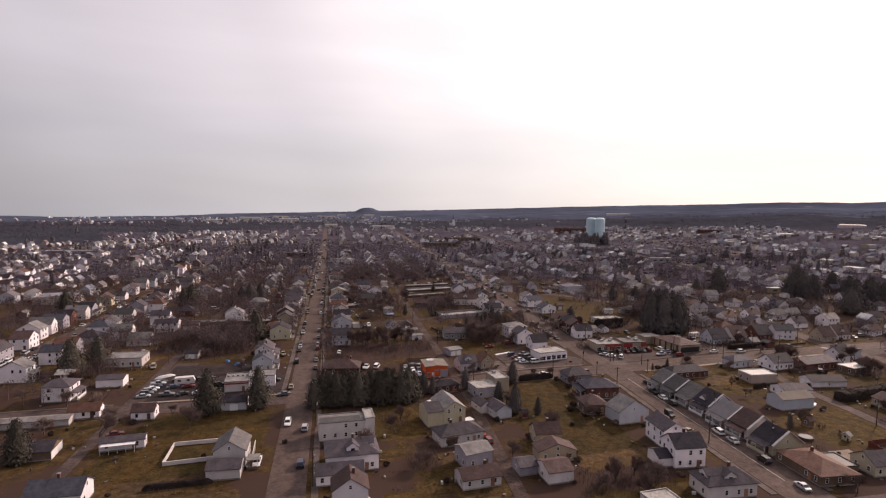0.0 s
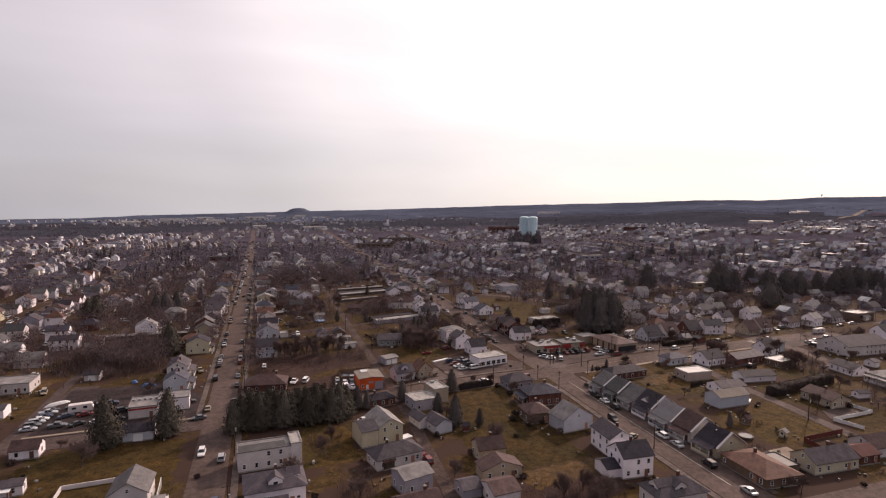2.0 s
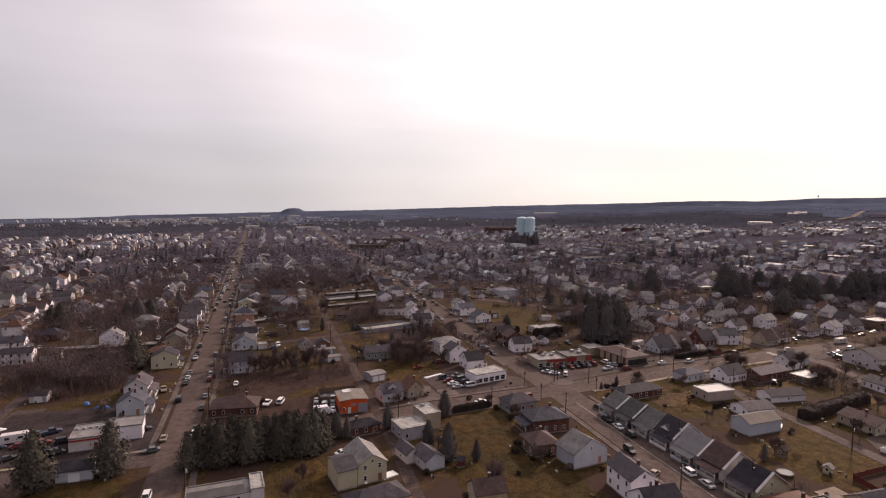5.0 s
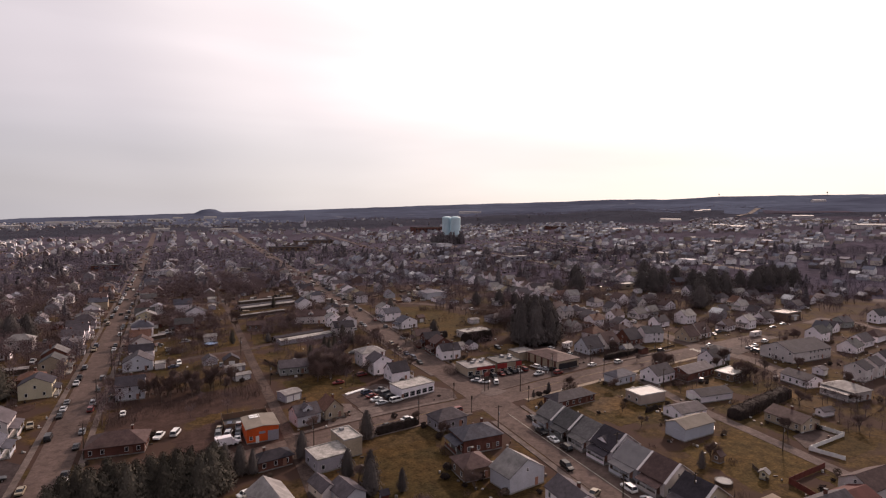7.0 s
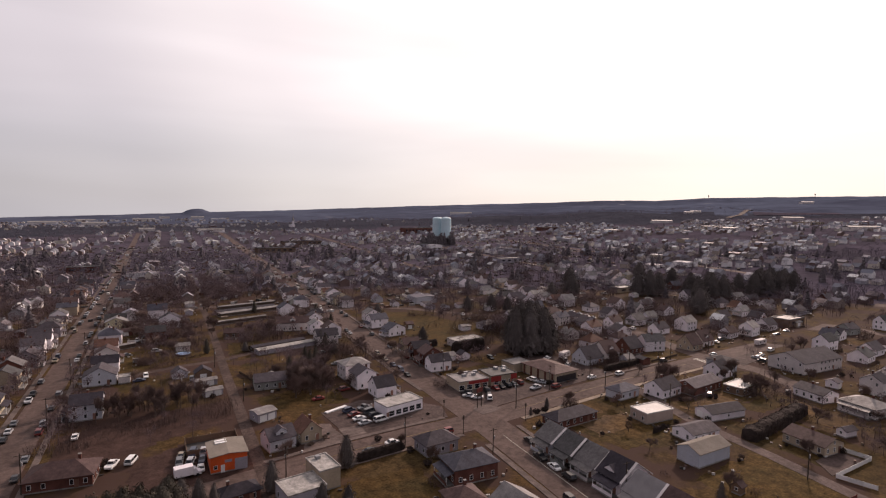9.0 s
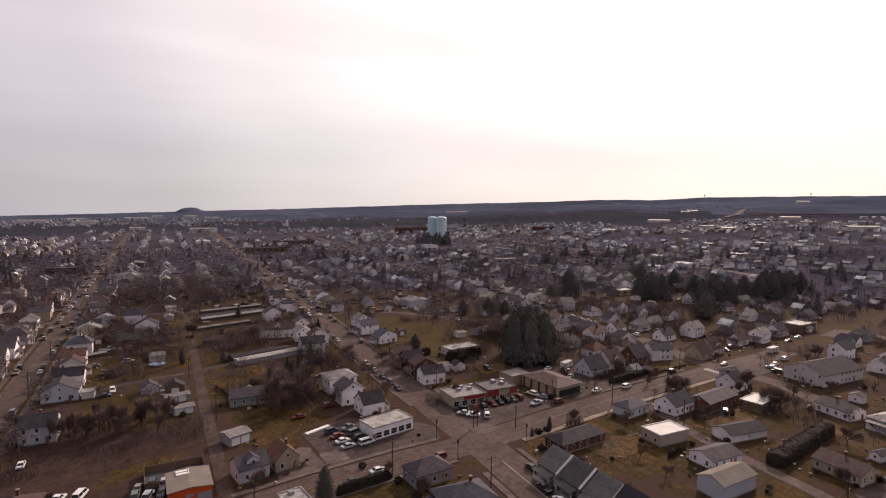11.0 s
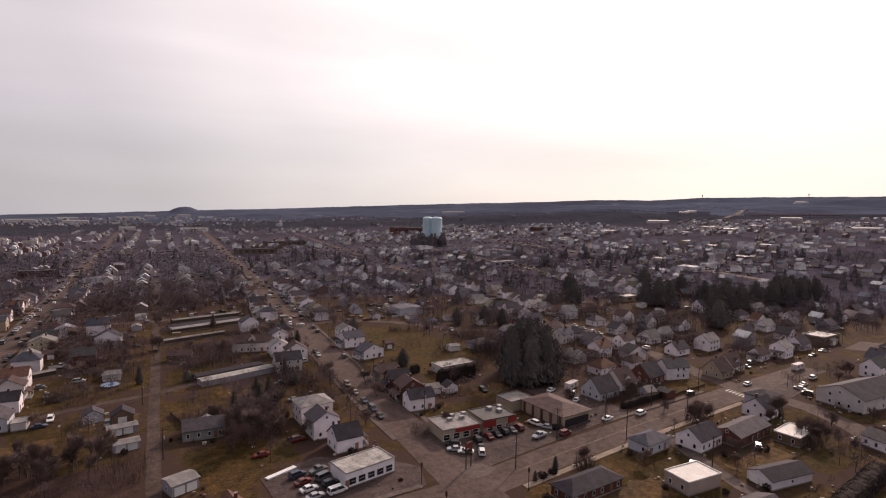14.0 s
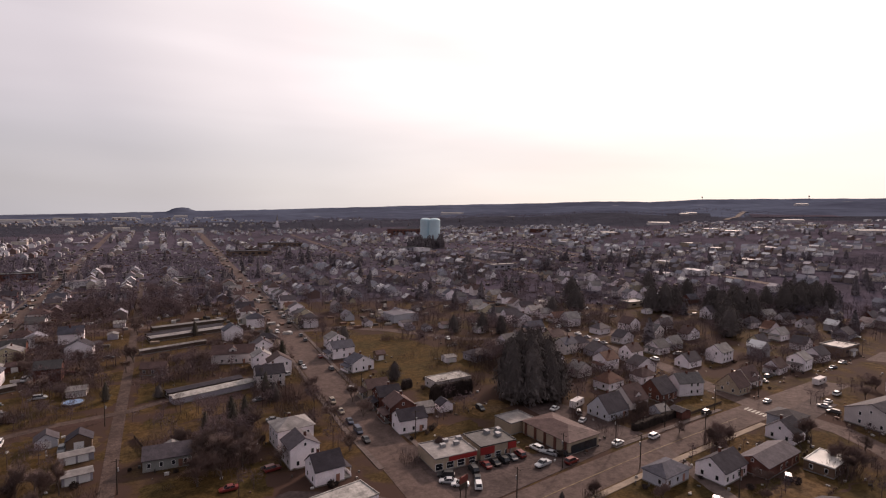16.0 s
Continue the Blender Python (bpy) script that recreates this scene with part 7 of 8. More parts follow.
WORD = {WHITE: "white", OFFWHITE: "off-white", CREAM: "cream", PALEBLUE: "pale blue", GREY: "grey", TAN: "tan", BRICK: "red brick", YELLOW: "pale yellow", GREENW: "grey-green", BROWNW: "brown",
        R_GREY: "grey", R_DARK: "charcoal", R_BROWN: "brown", R_LIGHT: "pale", R_BLUE: "blue-grey", R_RUST: "rust-brown", R_GREEN: "green-grey", R_SAGE: "sage-grey"}


def simple_house(x, y, rot, r, white=0.0):
    w, d = r.uniform(6.4, 8.4), r.uniform(8.4, 11.2)
    h = r.choice([3.2, 3.4, 3.6, 5.2]) if x > 180 else r.choice([3.4, 5.2, 5.4, 5.6])
    wall, roofm = (WHITE if r.random() < white + (0.15 if x > 180 else 0.0) else r.choice(WALLS)), r.choice(ROOFS + [R_LIGHT, R_LIGHT, R_GREY, R_SAGE] if x > 180 else ROOFS)
    ridge = "y" if r.random() < 0.3 else "x"
    kind = "hip" if r.random() < 0.15 else "gable"
    rise = r.uniform(2.6, 3.5) if x > 180 else r.uniform(2.2, 3.2)
    top = thing("house", x, y, 0, rot, "%s house with a %s %s roof on a small lot" % (WORD[wall], WORD[roofm], "hipped" if kind == "hip" else "gabled"), "house", "town houses")
    body(top, d, w, h, kind, ridge, rise, wall, roofm, base=False)
    near = "e" if x < 20 else "w"
    for s in ("s", near):
        n = 3 if s == "s" else 2
        for st in range(2 if h > 4 else 1):
            for i in range(n):
                if r.random() < (0.55 if y < 380 else 0.12):
                    add_window(top, wall_point(s, d, w, (i - (n - 1) / 2) * 2.7, 0.95 + 2.7 * st), 0.95, 1.35, 1)
    if r.random() < 0.6:
        c = Build()
        c.box(-0.35, 0.35, -0.35, 0.35, h * 0.8, h + rise + 0.8)
        part("chimney", c, BRICK, top, at=pose(r.uniform(-2, 2), r.uniform(-1, 1), 0))
    if r.random() < 0.5:
        porch(top, near, d, w, roofm, width=w * 0.8, depth=1.9, posts=2)
    taken.append((x, y, 6.0))


rng = random.Random(21)
EASTERN_HOUSES_A = [(326, 226, 5, 0.4), (342, 232, 5, 0.5), (318, 206, 5, 0.4), (336, 210, 5, 0.4), (356, 236, 5, 0.4), (304, 186, 5, 0.5), (322, 186, 5, 0.5), (354, 212, 5, 0.4), (240, 284, 5, 0.2), (221, 285, 5, 0.2), (279, 291, 5, 0.3), (301, 290, 5, 0.3), (310, 336, 5, 0.2), (328, 327, 5, 0.2), (286, 314, 5, 0.2), (345, 297, 5, 0.2), (306, 266, 5, 0.9), (322, 264, 5, 0.9), (345, 268, 5, 0.3), (372, 301, 5, 0.9), (392, 297, 5, 0.3)]
EASTERN_HOUSES_B = [(362, 284, 5, 0), (408, 285, 5, 0.2), (437, 292, 5, 0.4), (470, 298, 5, 0.4), (300, 316, 5, 0.2), (287, 338, 5, 0.2), (254, 357, 5, 0.3), (262, 310, 5, 0.2), (222, 303, 5, 0.2), (240, 305, 5, 0.2), (222, 322, 5, 0.2), (243, 335, 5, 0.2), (225, 360, 5, 0.9), (312, 356, 5, 0.4), (292, 360, 5, 0.4), (335, 350, 5, 0.3)]
for x, y, rr, wh in EASTERN_HOUSES_A + EASTERN_HOUSES_B:
    simple_house(x, y, rr + rng.uniform(-4, 4), rng, wh)
for pts, side_y, white, pitch in ((LEFT, (225, 640), 0.3, 12.5), (RIGHT, (325, 640), 0.5, 13), (EAST, (262, 600), 0.5, 13.5), (S4, (216, 640), 0.3, 11.5), (S5, (300, 640), 0.5, 12.5), (S7, (235, 560), 0.4, 14)):
    for sgn in (-1, 1):
        y = side_y[0] + rng.uniform(0, 6)
        while y < side_y[1]:
            x = line_x(pts, y) + sgn * rng.uniform(14, 16.5)
            if is_free(x, y, 5.4) and off_road(x, y, 4.5) and not in_field(x, y) and rng.random() < 0.93:
                slope = math.degrees(math.atan2(line_x(pts, y + 20) - line_x(pts, y), 20))
                simple_house(x, y, -slope, rng, white)
            y += pitch * rng.uniform(0.92, 1.2)
for x, y, a, wh in ((22, 394, -2, 0.4), (30, 428, -2, 0.5), (78, 412, 20, 0.2), (24, 462, -2, 0.4), (98, 436, 8, 0.5), (-60, 352, -1, 0.3), (-52, 336, -1, 0.6), (-96, 300, -1, 0.3), (-108, 312, -1, 0.5), (-100, 350, -1, 0.4), (-92, 372, -1, 0.3), (-50, 386, -1, 0.4), (-112, 388, -1, 0.5), (-60, 440, -1, 0.5), (-96, 450, -1, 0.5)):
    if is_free(x, y, 4.5) and off_road(x, y, 4):
        simple_house(x, y, a + rng.uniform(-4, 4), rng, wh)
for k in range(170):
    x, y = rng.uniform(-150, 420), rng.uniform(250, 430)
    if is_free(x, y, 1.5) and off_road(x, y, 2.5) and not in_field(x, y):
        car(x, y, rng.choice([0, 90, 180, 270]) + rng.uniform(-10, 10), rng.choice(KINDS), rng.choice(COLORS + ["white", "white"]), "car parked in a driveway beside a house", z=0.02, full=False)
        taken.append((x, y, 2.5))
for k in range(150):
    x, y = rng.uniform(-260, 420), rng.uniform(225, 520)
    if is_free(x, y, 4) and off_road(x, y, 4) and not in_field(x, y):
        wm, rm = rng.choice(WALLS), rng.choice([R_LIGHT, R_GREY, R_DARK, R_BROWN, R_WHITE])
        garage(x, y, rng.uniform(5, 8), rng.uniform(5, 6.5), rng.choice([-3, 87]), 2.5, "x", rng.uniform(0.6, 1.6), wm, rm, "small %s garage on a back lot" % WORD[wm], doors=1, plain=True)

# foundation shrubs and small yard trees
SHRUBM = [HEDGE, HEDGE, SHRUB]
srng = random.Random(63)
for hx, hy, hr in list(taken):
    if not (-120 < hx < 330 and 110 < hy < 330) or hr < 3.0:
        continue
    for _ in range(srng.choice((1, 2, 3, 4))):
        a, q = srng.uniform(0, 6.283), hr + srng.uniform(0.3, 3.5)
        x, y = hx + math.cos(a) * q, hy + math.sin(a) * q
        if is_free(x, y, -0.4) and off_road(x, y, 1.6):
            r = srng.uniform(0.5, 1.3)
            shrub(x, y, r, r * srng.uniform(1.1, 2.0), srng.choice(SHRUBM), "dark rounded shrub beside a house")
    if srng.random() < 0.38:
        a, q = srng.uniform(0, 6.283), hr + srng.uniform(3, 6)
        x, y = hx + math.cos(a) * q, hy + math.sin(a) * q
        if is_free(x, y, 0.5) and off_road(x, y, 1.0):
            tree(x, y, srng.uniform(4.5, 8.5), "small leafless tree in a house yard")

# small clutter of the back yards
junk = Build()
rng = random.Random(91)
for k in range(5600):
    x, y = rng.uniform(-150, 420), rng.uniform(118, 470)
    if not off_road(x, y, 0.5) or not any((x - a) ** 2 + (y - b) ** 2 < (c + 5) ** 2 for a, b, c in taken) or not is_free(x, y, -1.0):
        continue
    u, v, w_ = rng.uniform(0.15, 0.6), rng.uniform(0.12, 0.38), rng.uniform(0.2, 0.8)
    a = rng.uniform(0, 3.14)
    ring = [(x + math.cos(a) * p - math.sin(a) * q, y + math.sin(a) * p + math.cos(a) * q) for p, q in ((-u, -v), (u * rng.uniform(0.7, 1), -v), (u, v * rng.uniform(0.6, 1)), (-u * rng.uniform(0.7, 1), v))]
    z = hgt(x, y)
    junk.prism(ring, z - 0.05, z + w_)
solid("yard_clutter", junk, CLUTTER, "small bins, boxes and heaps scattered in back yards", "clutter", kind="stuff")

# cars, sheds and heaps among the far houses, too small to tell apart
far_bits = Build()
rng = random.Random(17)
for k in range(4200):
    x, y = rng.uniform(-420, 760), rng.uniform(430, 1150)
    if math.hypot(x - 495, y - 955) < 40:
        continue
    u, v, w_, a = rng.uniform(1.0, 2.6), rng.uniform(0.7, 1.3), rng.uniform(0.8, 2.0), rng.choice((0.0, 1.57)) + rng.uniform(-0.2, 0.2)
    ring = [(x + math.cos(a) * p - math.sin(a) * q, y + math.sin(a) * p + math.cos(a) * q) for p, q in ((-u, -v), (u, -v), (u, v), (-u, v))]
    far_bits.prism(ring, hgt(x, y) - 0.1, hgt(x, y) + w_)
solid("far_clutter", far_bits, CLUTTER, "far cars, sheds and heaps among the houses", "clutter", kind="stuff")

# far houses, past counting
fw, fr = Build(), Build()


def far_house(x, y, a, r):
    w, d = r.uniform(2.9, 3.9), r.uniform(3.6, 5.0)
    h, rise = r.choice([3.0, 4.6, 5.0, 5.2]), r.uniform(1.8, 3.0)
    if r.random() < 0.04:
        w, d, rise = w * r.uniform(1.5, 3), d * r.uniform(1.5, 3.5), 0.6
    if r.random() < 0.4:
        w, d = d, w
    ca, sa = math.cos(a), math.sin(a)

    zb = ridge_height(math.hypot(x, y), math.degrees(math.atan2(x, y))) - 0.1

    def q(u, v, z):
        return (x + u * ca - v * sa, y + u * sa + v * ca, z + zb)
    fw.add([q(-w, -d, 0), q(w, -d, 0), q(w, d, 0), q(-w, d, 0), q(-w, -d, h), q(w, -d, h), q(w, d, h), q(-w, d, h), q(0, -d, h + rise), q(0, d, h + rise)],
           [(0, 1, 5, 8, 4), (1, 2, 6, 5), (2, 3, 7, 9, 6), (3, 0, 4, 7)])
    o, e = 0.4, 0.25
    fr.add([q(-w - o, -d - o, h - e), q(0, -d - o, h + rise + 0.1), q(w + o, -d - o, h - e), q(-w - o, d + o, h - e), q(0, d + o, h + rise + 0.1), q(w + o, d + o, h - e)],
           [(0, 1, 4, 3), (1, 2, 5, 4)])


rng = random.Random(33)
for col in range(-22, 60):
    x0 = -12 + col * 64.0
    for row in range(0, 190):
        y = 228 + row * 13.5
        for sgn in (-1, 1):
            x = x0 + sgn * 15.5 + 0.03 * (y - 225) + rng.uniform(-4, 4)
            yy = y + rng.uniform(-4.5, 4.5)
            dist, az = math.hypot(x, yy), math.degrees(math.atan2(x, yy))
            if dist > town_limit(az) + 160 * noise.noise((az / 4, dist / 300, 0)) or az < -36 or az > 76:
                continue
            if yy < 660 and -275 < x < 440 and is_free(x, yy, 7) is False:
                continue
            if yy < 400 and -150 < x < 235:
                continue
            if yy < 262:
                continue
            if (row % 9) == 0 or in_field(x, yy) or not off_road(x, yy, 5) or not is_free(x, yy, 6):
                continue
            if noise.noise((x / 260, yy / 260, 3.0)) < (-0.22 if x < 200 else -0.12) or noise.noise((x / 75, yy / 75, 12.0)) < -0.3 or rng.random() < 0.12 + dist / 7000:
                continue
            if math.hypot(x - 495, yy - 955) < 45:
                continue
            far_house(x, yy, 0.5 * noise.noise((x / 330, yy / 330, 6.0)) * min(1.0, max(0.0, (x - 150) / 200)) + rng.uniform(-0.06, 0.06), rng)
for k in range(420):
    az, dist = rng.uniform(-30, 24), rng.uniform(2050, 3000)
    if az > 6 and dist > 2500:
        continue
    x, y = dist * math.sin(radians(az)), dist * math.cos(radians(az))
    if noise.noise((az / 3, dist / 200, 9.0)) > -0.05:
        far_house(x, y, rng.uniform(-0.1, 0.1), rng)
for k in range(800):
    az, dist = rng.gauss(-1, 8), rng.uniform(2150, 3050)
    if -26 < az < 12 and noise.noise((az / 2.5, dist / 160, 4.0)) > 0.0:
        far_house(dist * math.sin(radians(az)), dist * math.cos(radians(az)), rng.uniform(-0.1, 0.1), rng)
solid("far_houses", fw, FARWALL, "far rows of small white, grey and brown houses", "houses", kind="stuff")
solid("far_roofs", fr, HAZEROOF, "far rows of dark and pale roofs", "roofs", kind="stuff")

# far large buildings with pale flat roofs, and a church
for x, y, w_, d_, h_, rm, wm in ((371, 270, 18, 11, 4.2, R_WHITE, BROWNW), (828, 695, 34, 16, 5, R_WHITE, TAN), (570, 560, 22, 12, 4.5, R_WHITE, TAN), (378, 412, 20, 11, 3.6, R_WHITE, TAN), (1468, 839, 90, 30, 7, R_WHITE, TAN), (612, 1300, 84, 26, 12, R_TAR, BRICK), (198, 960, 58, 22, 7, R_DARK, BROWNW), (280, 1124, 74, 24, 7, R_DARK, BROWNW),
                                 (420, 640, 36, 14, 5, R_LIGHT, GREY), (430, 905, 40, 16, 6, R_TAR, GREY), (-330, 820, 54, 20, 6, R_LIGHT, GREY), (1180, 900, 70, 26, 6, R_WHITE, TAN), (900, 1150, 60, 22, 7, R_LIGHT, BRICK), (96, 690, 44, 12, 4, R_TAR, TAN), (-40, 760, 30, 14, 6, R_TAR, BRICK)):
    t_ = thing("large_building", x, y, 0, 3, "large flat-roofed building among far houses", "building")
    part("wall", box_of(-w_ / 2, w_ / 2, -d_ / 2, d_ / 2, -1, h_), wm, t_)
    part("roof", flat_roof(w_, d_, h_, 0.7), rm, t_)
    for k in range(int(w_ / 9)):
        part("window", box_of(-2.2, 2.2, -0.1, 0.1, h_ * 0.4, h_ * 0.75), GLASS, t_, at=pose(-w_ / 2 + 5 + k * 9, -d_ / 2, 0))
# long sheds, a road, a field and towers on the wooded slopes
for x, y, w_, d_, h_, a in ((1544, 2680, 120, 16, 8, 28), (1468, 2042, 32, 14, 6, 30), (934, 976, 30, 14, 5, 20), (1359, 1191, 60, 16, 6, 30), (2010, 1565, 40, 16, 7, 35), (1960, 1560, 34, 14, 7, 35), (1708, 1012, 60, 16, 7, 32), (1181, 908, 34, 14, 5, 30), (1158, 842, 38, 14, 5, 30), (1312, 653, 70, 20, 7, 25), (3320, 1831, 70, 24, 10, 30),
                            (-223, 3066, 76, 20, 8, 0), (12, 2926, 90, 20, 8, 0), (107, 3350, 50, 18, 9, 0), (252, 3136, 60, 18, 8, 0), (21, 1846, 40, 16, 7, 0), (181, 1749, 70, 18, 7, 4), (-150, 2500, 80, 22, 8, 0), (-420, 2300, 60, 18, 8, -8), (-330, 2650, 90, 22, 8, -5)):
    t_ = thing("long_shed", x, y, ridge_height(math.hypot(x, y), math.degrees(math.atan2(x, y))) - hgt(x, y), -a, "long pale-roofed shed before far woods", "building")
    part("wall", box_of(-w_ / 2, w_ / 2, -d_ / 2, d_ / 2, -4, h_), OFFWHITE, t_)
    part("roof", gable_roof(w_, d_, h_, d_ * 0.12, "x", 0.6, 0.3), R_WHITE, t_)


def draped(name, p0, p1, half, n, material, label, category, rows=1):
    """A strip laid over the land from one point to another."""
    b = Build()
    a, c = Vector(p0), Vector(p1)
    side = Vector((-(c - a).y, (c - a).x)).normalized() * half
    vs = []
    for k in range(n + 1):
        for j in range(rows + 1):
            q = a.lerp(c, k / n) + side * (2 * j / rows - 1) * (1 + 0.25 * noise.noise((k * 0.7, j * 0.9, 3.0)))
            vs.append((q.x, q.y, ridge_height(q.length, math.degrees(math.atan2(q.x, q.y))) + 2.0))
    b.add(vs, [(k * (rows + 1) + j, (k + 1) * (rows + 1) + j, (k + 1) * (rows + 1) + j + 1, k * (rows + 1) + j + 1) for k in range(n) for j in range(rows)])
    solid(name, b, material, label, category, kind="structure")


draped("far_road", (1741, 1237), (2511, 1637), 9, 30, GRAVEL, "pale road climbing a wooded slope", "road")
draped("far_field", (2140, 1400), (2300, 1170), 110, 14, HAZETOWN, "open brown field on a slope", "field", 8)
for az, r in ((53.6, 4300), (61.8, 4300)):
    x, y = r * math.sin(radians(az)), r * math.cos(radians(az))
    t_ = thing("far_tower", x, y, ridge_height(r, az) - hgt(x, y), 0, "slim dark mast with a tank on a far ridge", "tower")
    b = Build()
    b.tube((0, 0, -3), (0, 0, 14), 1.2, 1.0, 6)
    part("mast", b, POLEM, t_)
    b = Build()
    b.tube((0, 0, 13), (0, 0, 21), 4.0, 4.0, 10)
    part("tank", b, POLEM, t_)
ch = thing("church", 448, 1923, 0, 0, "white church with a tall pointed steeple", "church")
part("nave", gable_wall(14, 30, 10, 6, "y"), WHITE, ch)
part("roof", gable_roof(14, 30, 10, 6, "y"), R_GREY, ch)
part("tower", box_of(-3.2, 3.2, -20, -14, 0, 22), WHITE, ch)
b = Build()
b.tube((0, -17, 22), (0, -17, 44), 3.4, 0.1, 8)
part("steeple", b, R_LIGHT, ch)

# far trees, past counting
ft, fn, fc = Build(), Build(), Build()
rng = random.Random(44)


def ground_z(x, y):
    return ridge_height(math.hypot(x, y), math.degrees(math.atan2(x, y)))


def crown_of_twigs(b, x, y, h, r, n, thick):
    """A trunk under an uneven crown: lobes of fine twigs round the limbs."""
    z = ground_z(x, y)
    if n > 30:
        b.tube((x, y, z - 0.2), (x, y, z + h * 0.55), h * 0.018, h * 0.01, 3, caps=False)
    wide = h * r.uniform(0.32, 0.46)
    lobes = []
    for k in range(5):
        a, q = 6.283 * (k + r.random()) / 5, r.uniform(0.25, 0.62)
        lobes.append((x + math.cos(a) * wide * q, y + math.sin(a) * wide * q, z + h * r.uniform(0.42, 0.78), r.uniform(0.42, 0.62)))
    for _ in range(n):
        lx, ly, lz, k = r.choice(lobes)
        v = Vector((r.gauss(0, 1), r.gauss(0, 1), r.gauss(0, 1))).normalized() * r.uniform(0.3, 1.0) ** 0.6
        p = Vector((lx + v.x * wide * k, ly + v.y * wide * k, lz + v.z * h * 0.30 * k * 1.2))
        u = (v * 0.7 + Vector((r.gauss(0, 0.6), r.gauss(0, 0.6), r.gauss(0.35, 0.5)))).normalized() * h * r.uniform(0.05, 0.10)
        b.add([p - u, p + u.orthogonal().normalized() * h * thick, p + u], [(0, 1, 2)])


def far_conifer(b, x, y, h, r, n=44):
    """A ragged dark spire: a slim core set with drooping sprays."""
    zb = ground_z(x, y)
    wide = h * r.uniform(0.27, 0.42)
    b.tube((x, y, zb - 0.2), (x, y, zb + h * 0.5), wide * 0.62, wide * 0.5, 6, caps=False)
    b.tube((x, y, zb + h * 0.5), (x, y, zb + h * 0.9), wide * 0.5, 0.05, 6, caps=False)
    for _ in range(n):
        f, a = r.random() ** 1.25, r.uniform(0, 6.283)
        k = wide * (1 - f ** 1.7) * r.uniform(0.55, 1.15) + 0.1
        s = wide * r.uniform(0.28, 0.5) * (1 - 0.5 * f)
        ca, sa = math.cos(a), math.sin(a)
        z = zb + h * (0.05 + 0.93 * f)
        b.add([(x + ca * k * 0.5 - sa * s, y + sa * k * 0.5 + ca * s, z + s * r.uniform(0, 0.8)), (x + ca * k * 0.5 + sa * s, y + sa * k * 0.5 - ca * s, z + s * r.uniform(0, 0.8)),
               (x + ca * k * 1.15, y + sa * k * 1.15, z - s * r.uniform(0.2, 0.9))], [(0, 1, 2)])


for k in range(24000):
    az = rng.uniform(-36, 76)
    dist = math.sqrt(rng.uniform(0.035, 1.0)) * 2400 if k > 12500 else math.sqrt(rng.uniform(0.08, 1.0)) * 950
    x, y = dist * math.sin(radians(az)), dist * math.cos(radians(az))
    if dist < 620 and -300 < x < 440 and not (off_road(x, y, 1.0) and is_free(x, y, 0.5) and not (in_field(x, y) and rng.random() < 0.93) and y > 262):
        continue
    if y < 240 or not off_road(x, y, 1):
        continue
    grove = noise.noise((x / 75, y / 75, 8.0))
    if 430 < dist < 2000 and (grove > 0.6 or rng.random() < 0.006):
        far_conifer(fc, x, y, rng.uniform(8, 15), rng, 70 if dist < 700 else 34)
    elif dist < 950:
        if grove < 0.45 and noise.noise((x / 38, y / 38, 2.0)) > -0.34 + (0.25 if dist < 420 else 0.26 if x > 120 else 0.0):
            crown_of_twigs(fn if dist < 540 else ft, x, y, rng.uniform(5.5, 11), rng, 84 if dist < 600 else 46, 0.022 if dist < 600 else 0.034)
    else:
        clumped = noise.noise((x / 120, y / 120, 5.0))
        if clumped > -0.12 or dist > town_limit(az):
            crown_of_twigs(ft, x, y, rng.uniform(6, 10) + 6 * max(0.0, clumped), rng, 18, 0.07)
GROVES_A = [(58, 540, 36, 34, 80, 10), (90, 610, 30, 30, 50, 10), (75, 295, 9, 8, 22, 9), (84, 340, 6, 14, 10, 7), (-28, 362, 9, 8, 14, 9), (-58, 300, 18, 18, 60, 9), (-60, 380, 14, 30, 40, 9), (-90, 420, 16, 40, 50, 9), (-95, 560, 30, 50, 90, 10), (-100, 290, 16, 26, 40, 9), (22, 294, 18, 8, 7, 8), (26, 308, 12, 6, 6, 7), (218, 300, 8, 10, 14, 9), (205, 335, 14, 12, 34, 10)]
GROVES_B = [(262, 366, 14, 10, 20, 9), (160, 425, 24, 8, 26, 8), (190, 385, 14, 16, 22, 8), (150, 450, 18, 10, 24, 9), (240, 395, 22, 14, 34, 9), (30, 405, 16, 12, 18, 8), (80, 405, 14, 10, 16, 7), (345, 330, 22, 14, 34, 9), (300, 395, 26, 18, 44, 9), (420, 350, 26, 14, 40, 9), (235, 290, 20, 6, 16, 7), (330, 280, 24, 8, 22, 8), (380, 275, 24, 8, 22, 8), (300, 262, 18, 5, 12, 6)]
GROVES_C = [(214, 236, 10, 2.5, 6, 5), (250, 200, 5, 12, 8, 6), (205, 225, 14, 3, 7, 5), (275, 235, 8, 3, 5, 6), (312, 238, 16, 4, 18, 6), (405, 295, 30, 16, 60, 8), (450, 275, 40, 14, 50, 8), (470, 310, 30, 16, 40, 8), (390, 250, 20, 5, 14, 7), (430, 245, 20, 8, 16, 7), (340, 262, 24, 4, 20, 6), (345, 244, 10, 3, 8, 6), (225, 180, 12, 14, 18, 6), (215, 150, 14, 10, 16, 6)]
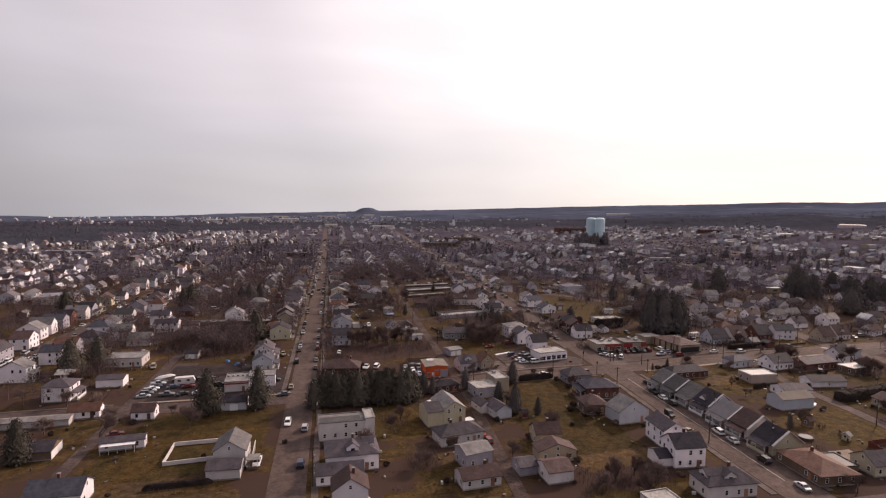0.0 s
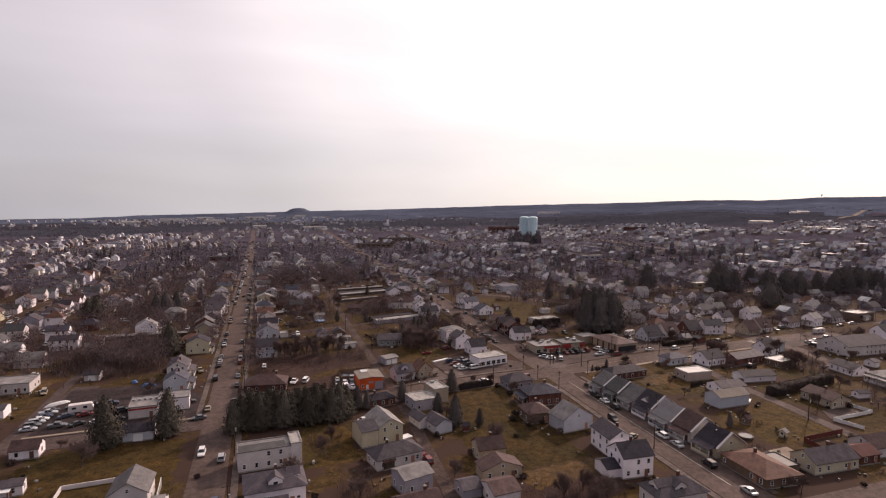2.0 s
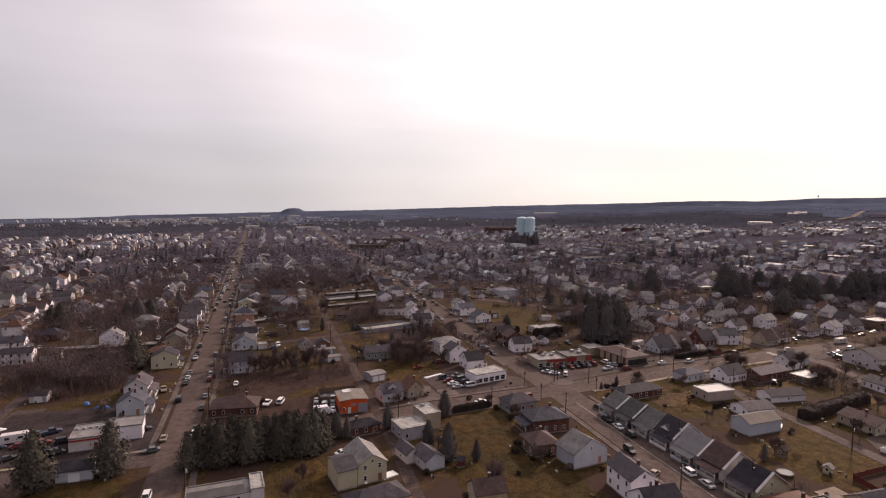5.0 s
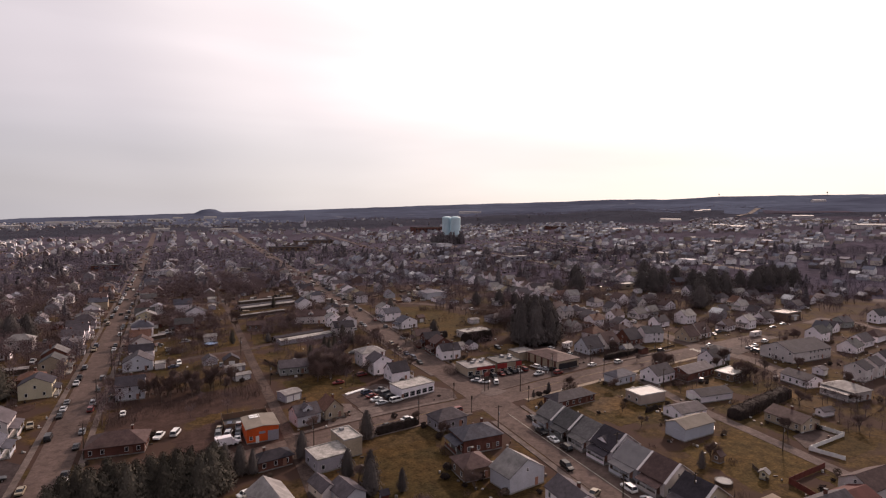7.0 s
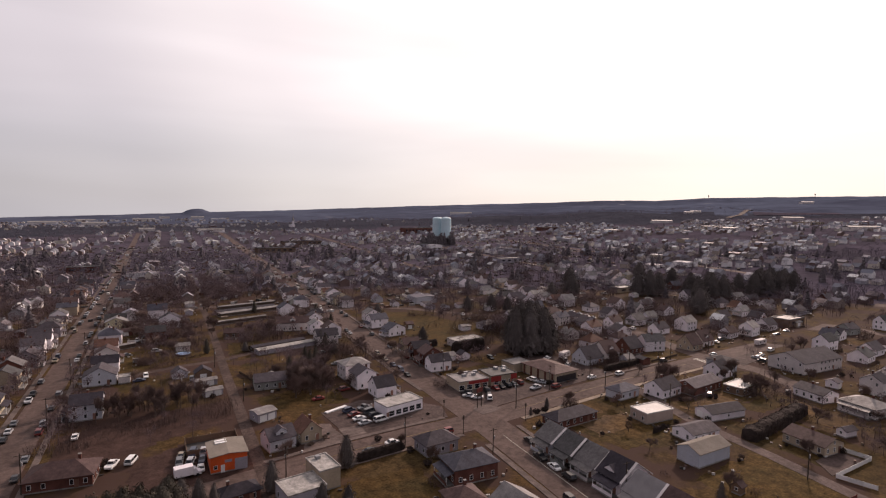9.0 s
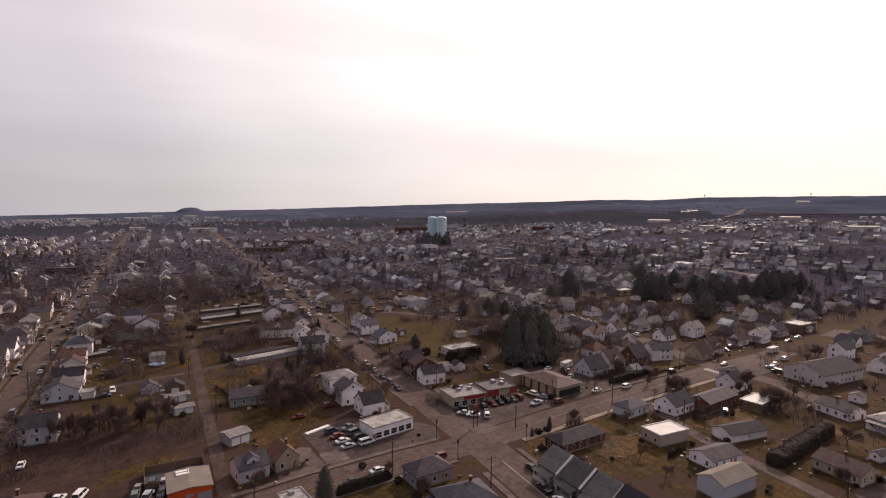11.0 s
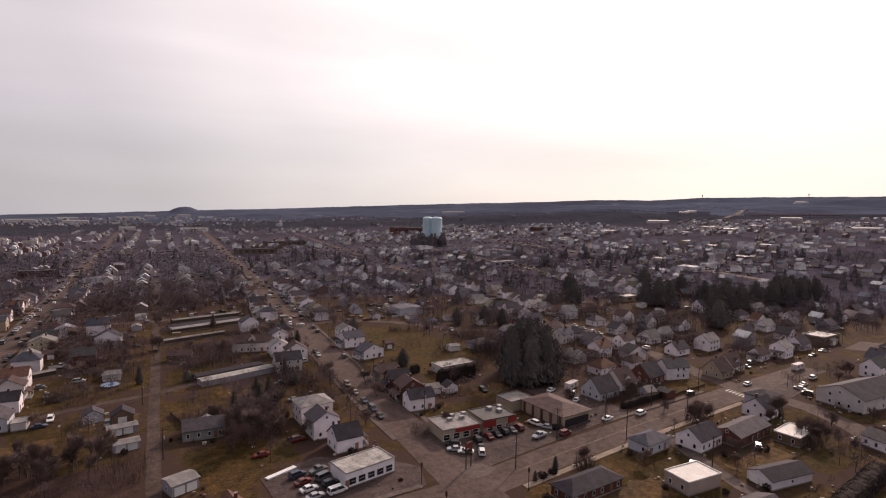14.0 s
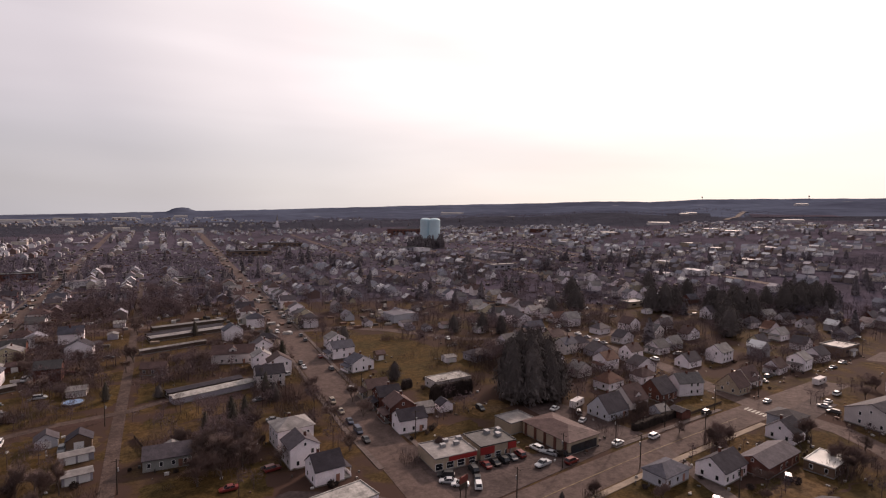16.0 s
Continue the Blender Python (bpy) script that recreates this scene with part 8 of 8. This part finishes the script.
GROVES_E = [(-53, 284, 11, 9, 24, 12), (-62, 268, 5, 4, 5, 8), (-82, 292, 6, 10, 14, 9), (24, 540, 20, 16, 40, 11), (50, 538, 22, 16, 50, 11), (73, 536, 20, 18, 44, 11), (79, 312, 9, 13, 26, 8), (72, 384, 8, 8, 12, 8), (67, 425, 12, 4, 12, 7), (70, 366, 20, 6, 26, 7), (26, 425, 14, 9, 18, 8), (30, 372, 12, 4, 14, 6), (15, 476, 12, 12, 22, 9), (50, 598, 40, 30, 60, 11), (121, 588, 24, 30, 40, 10), (-55, 500, 40, 30, 60, 9), (-40, 660, 40, 40, 50, 10), (-28, 330, 5, 30, 14, 8)]
GROVES_D = [(255, 425, 50, 40, 70, 8), (370, 470, 70, 50, 100, 9), (480, 450, 60, 50, 80, 9), (560, 560, 70, 70, 90, 9), (330, 560, 70, 60, 80, 9), (210, 470, 40, 50, 50, 8), (430, 620, 80, 50, 80, 9), (24, 262, 16, 8, 6, 6), (66, 326, 16, 12, 18, 6), (26, 350, 16, 14, 14, 6), (26, 395, 16, 24, 26, 7), (76, 392, 22, 22, 30, 7), (74, 440, 24, 24, 30, 8), (-60, 350, 26, 50, 70, 9), (-105, 330, 18, 60, 60, 9), (-70, 450, 40, 60, 110, 10), (-170, 360, 22, 80, 70, 9), (-175, 480, 24, 60, 60, 9), (-60, 600, 40, 60, 90, 10), (45, 500, 40, 30, 60, 9), (170, 520, 30, 60, 50, 9), (-5, 300, 4, 60, 14, 8), (16, 470, 10, 60, 24, 9), (250, 160, 10, 12, 12, 7), (232, 196, 6, 4, 6, 6), (196, 202, 10, 3, 6, 4), (290, 195, 14, 5, 10, 6), (262, 208, 5, 5, 5, 5), (-110, 215, 10, 20, 18, 8), (-120, 180, 10, 20, 18, 8)]
for gx, gy, rx, ry, n_, hh in GROVES_A + GROVES_B + GROVES_C + GROVES_D + GROVES_E:
    for k in range(n_):
        a, d = rng.uniform(0, 6.283), math.sqrt(rng.random())
        x, y = gx + rx * d * math.cos(a), gy + ry * d * math.sin(a)
        if is_free(x, y, -0.5) and off_road(x, y, 0.5):
            crown_of_twigs(fn, x, y, hh * rng.uniform(0.7, 1.2), rng, 150, 0.014)
for k in range(46):
    a, d = rng.uniform(0, 6.28), rng.uniform(4, 34)
    far_conifer(fc, 472 + d * math.cos(a) * 1.1, 926 + d * math.sin(a) * 0.4, rng.uniform(13, 24), rng)
crng = random.Random(91)
for k in range(95):
    az, dist = crng.uniform(-14, 66), math.sqrt(crng.uniform(0.26, 1.0)) * 960
    cx, cy = dist * math.sin(radians(az)), dist * math.cos(radians(az))
    for _ in range(crng.choice((1, 1, 1, 2, 3, 5))):
        x, y = cx + crng.gauss(0, 5), cy + crng.gauss(0, 5)
        if y > 262 and is_free(x, y, 1.0) and off_road(x, y, 2.0):
            far_conifer(fc, x, y, crng.uniform(8, 15), crng, 90)
for u, v, w, k in KNOLLS:
    for _ in range(330):
        a, d = crng.uniform(0, 6.283), w * math.sqrt(crng.random()) * 0.95
        crown_of_twigs(ft, u + d * math.cos(a), v + d * math.sin(a), crng.uniform(10, 16), crng, 14, 0.10)
solid("bare_trees", fn, TWIG, "leafless brown trees between the houses", "trees", kind="stuff")
solid("far_bare_trees", ft, HAZETWIG, "far leafless brown trees among the houses", "trees", kind="stuff")
solid("far_conifers", fc, FARHAZENEEDLE, "far dark conifers among the houses", "trees", kind="stuff")
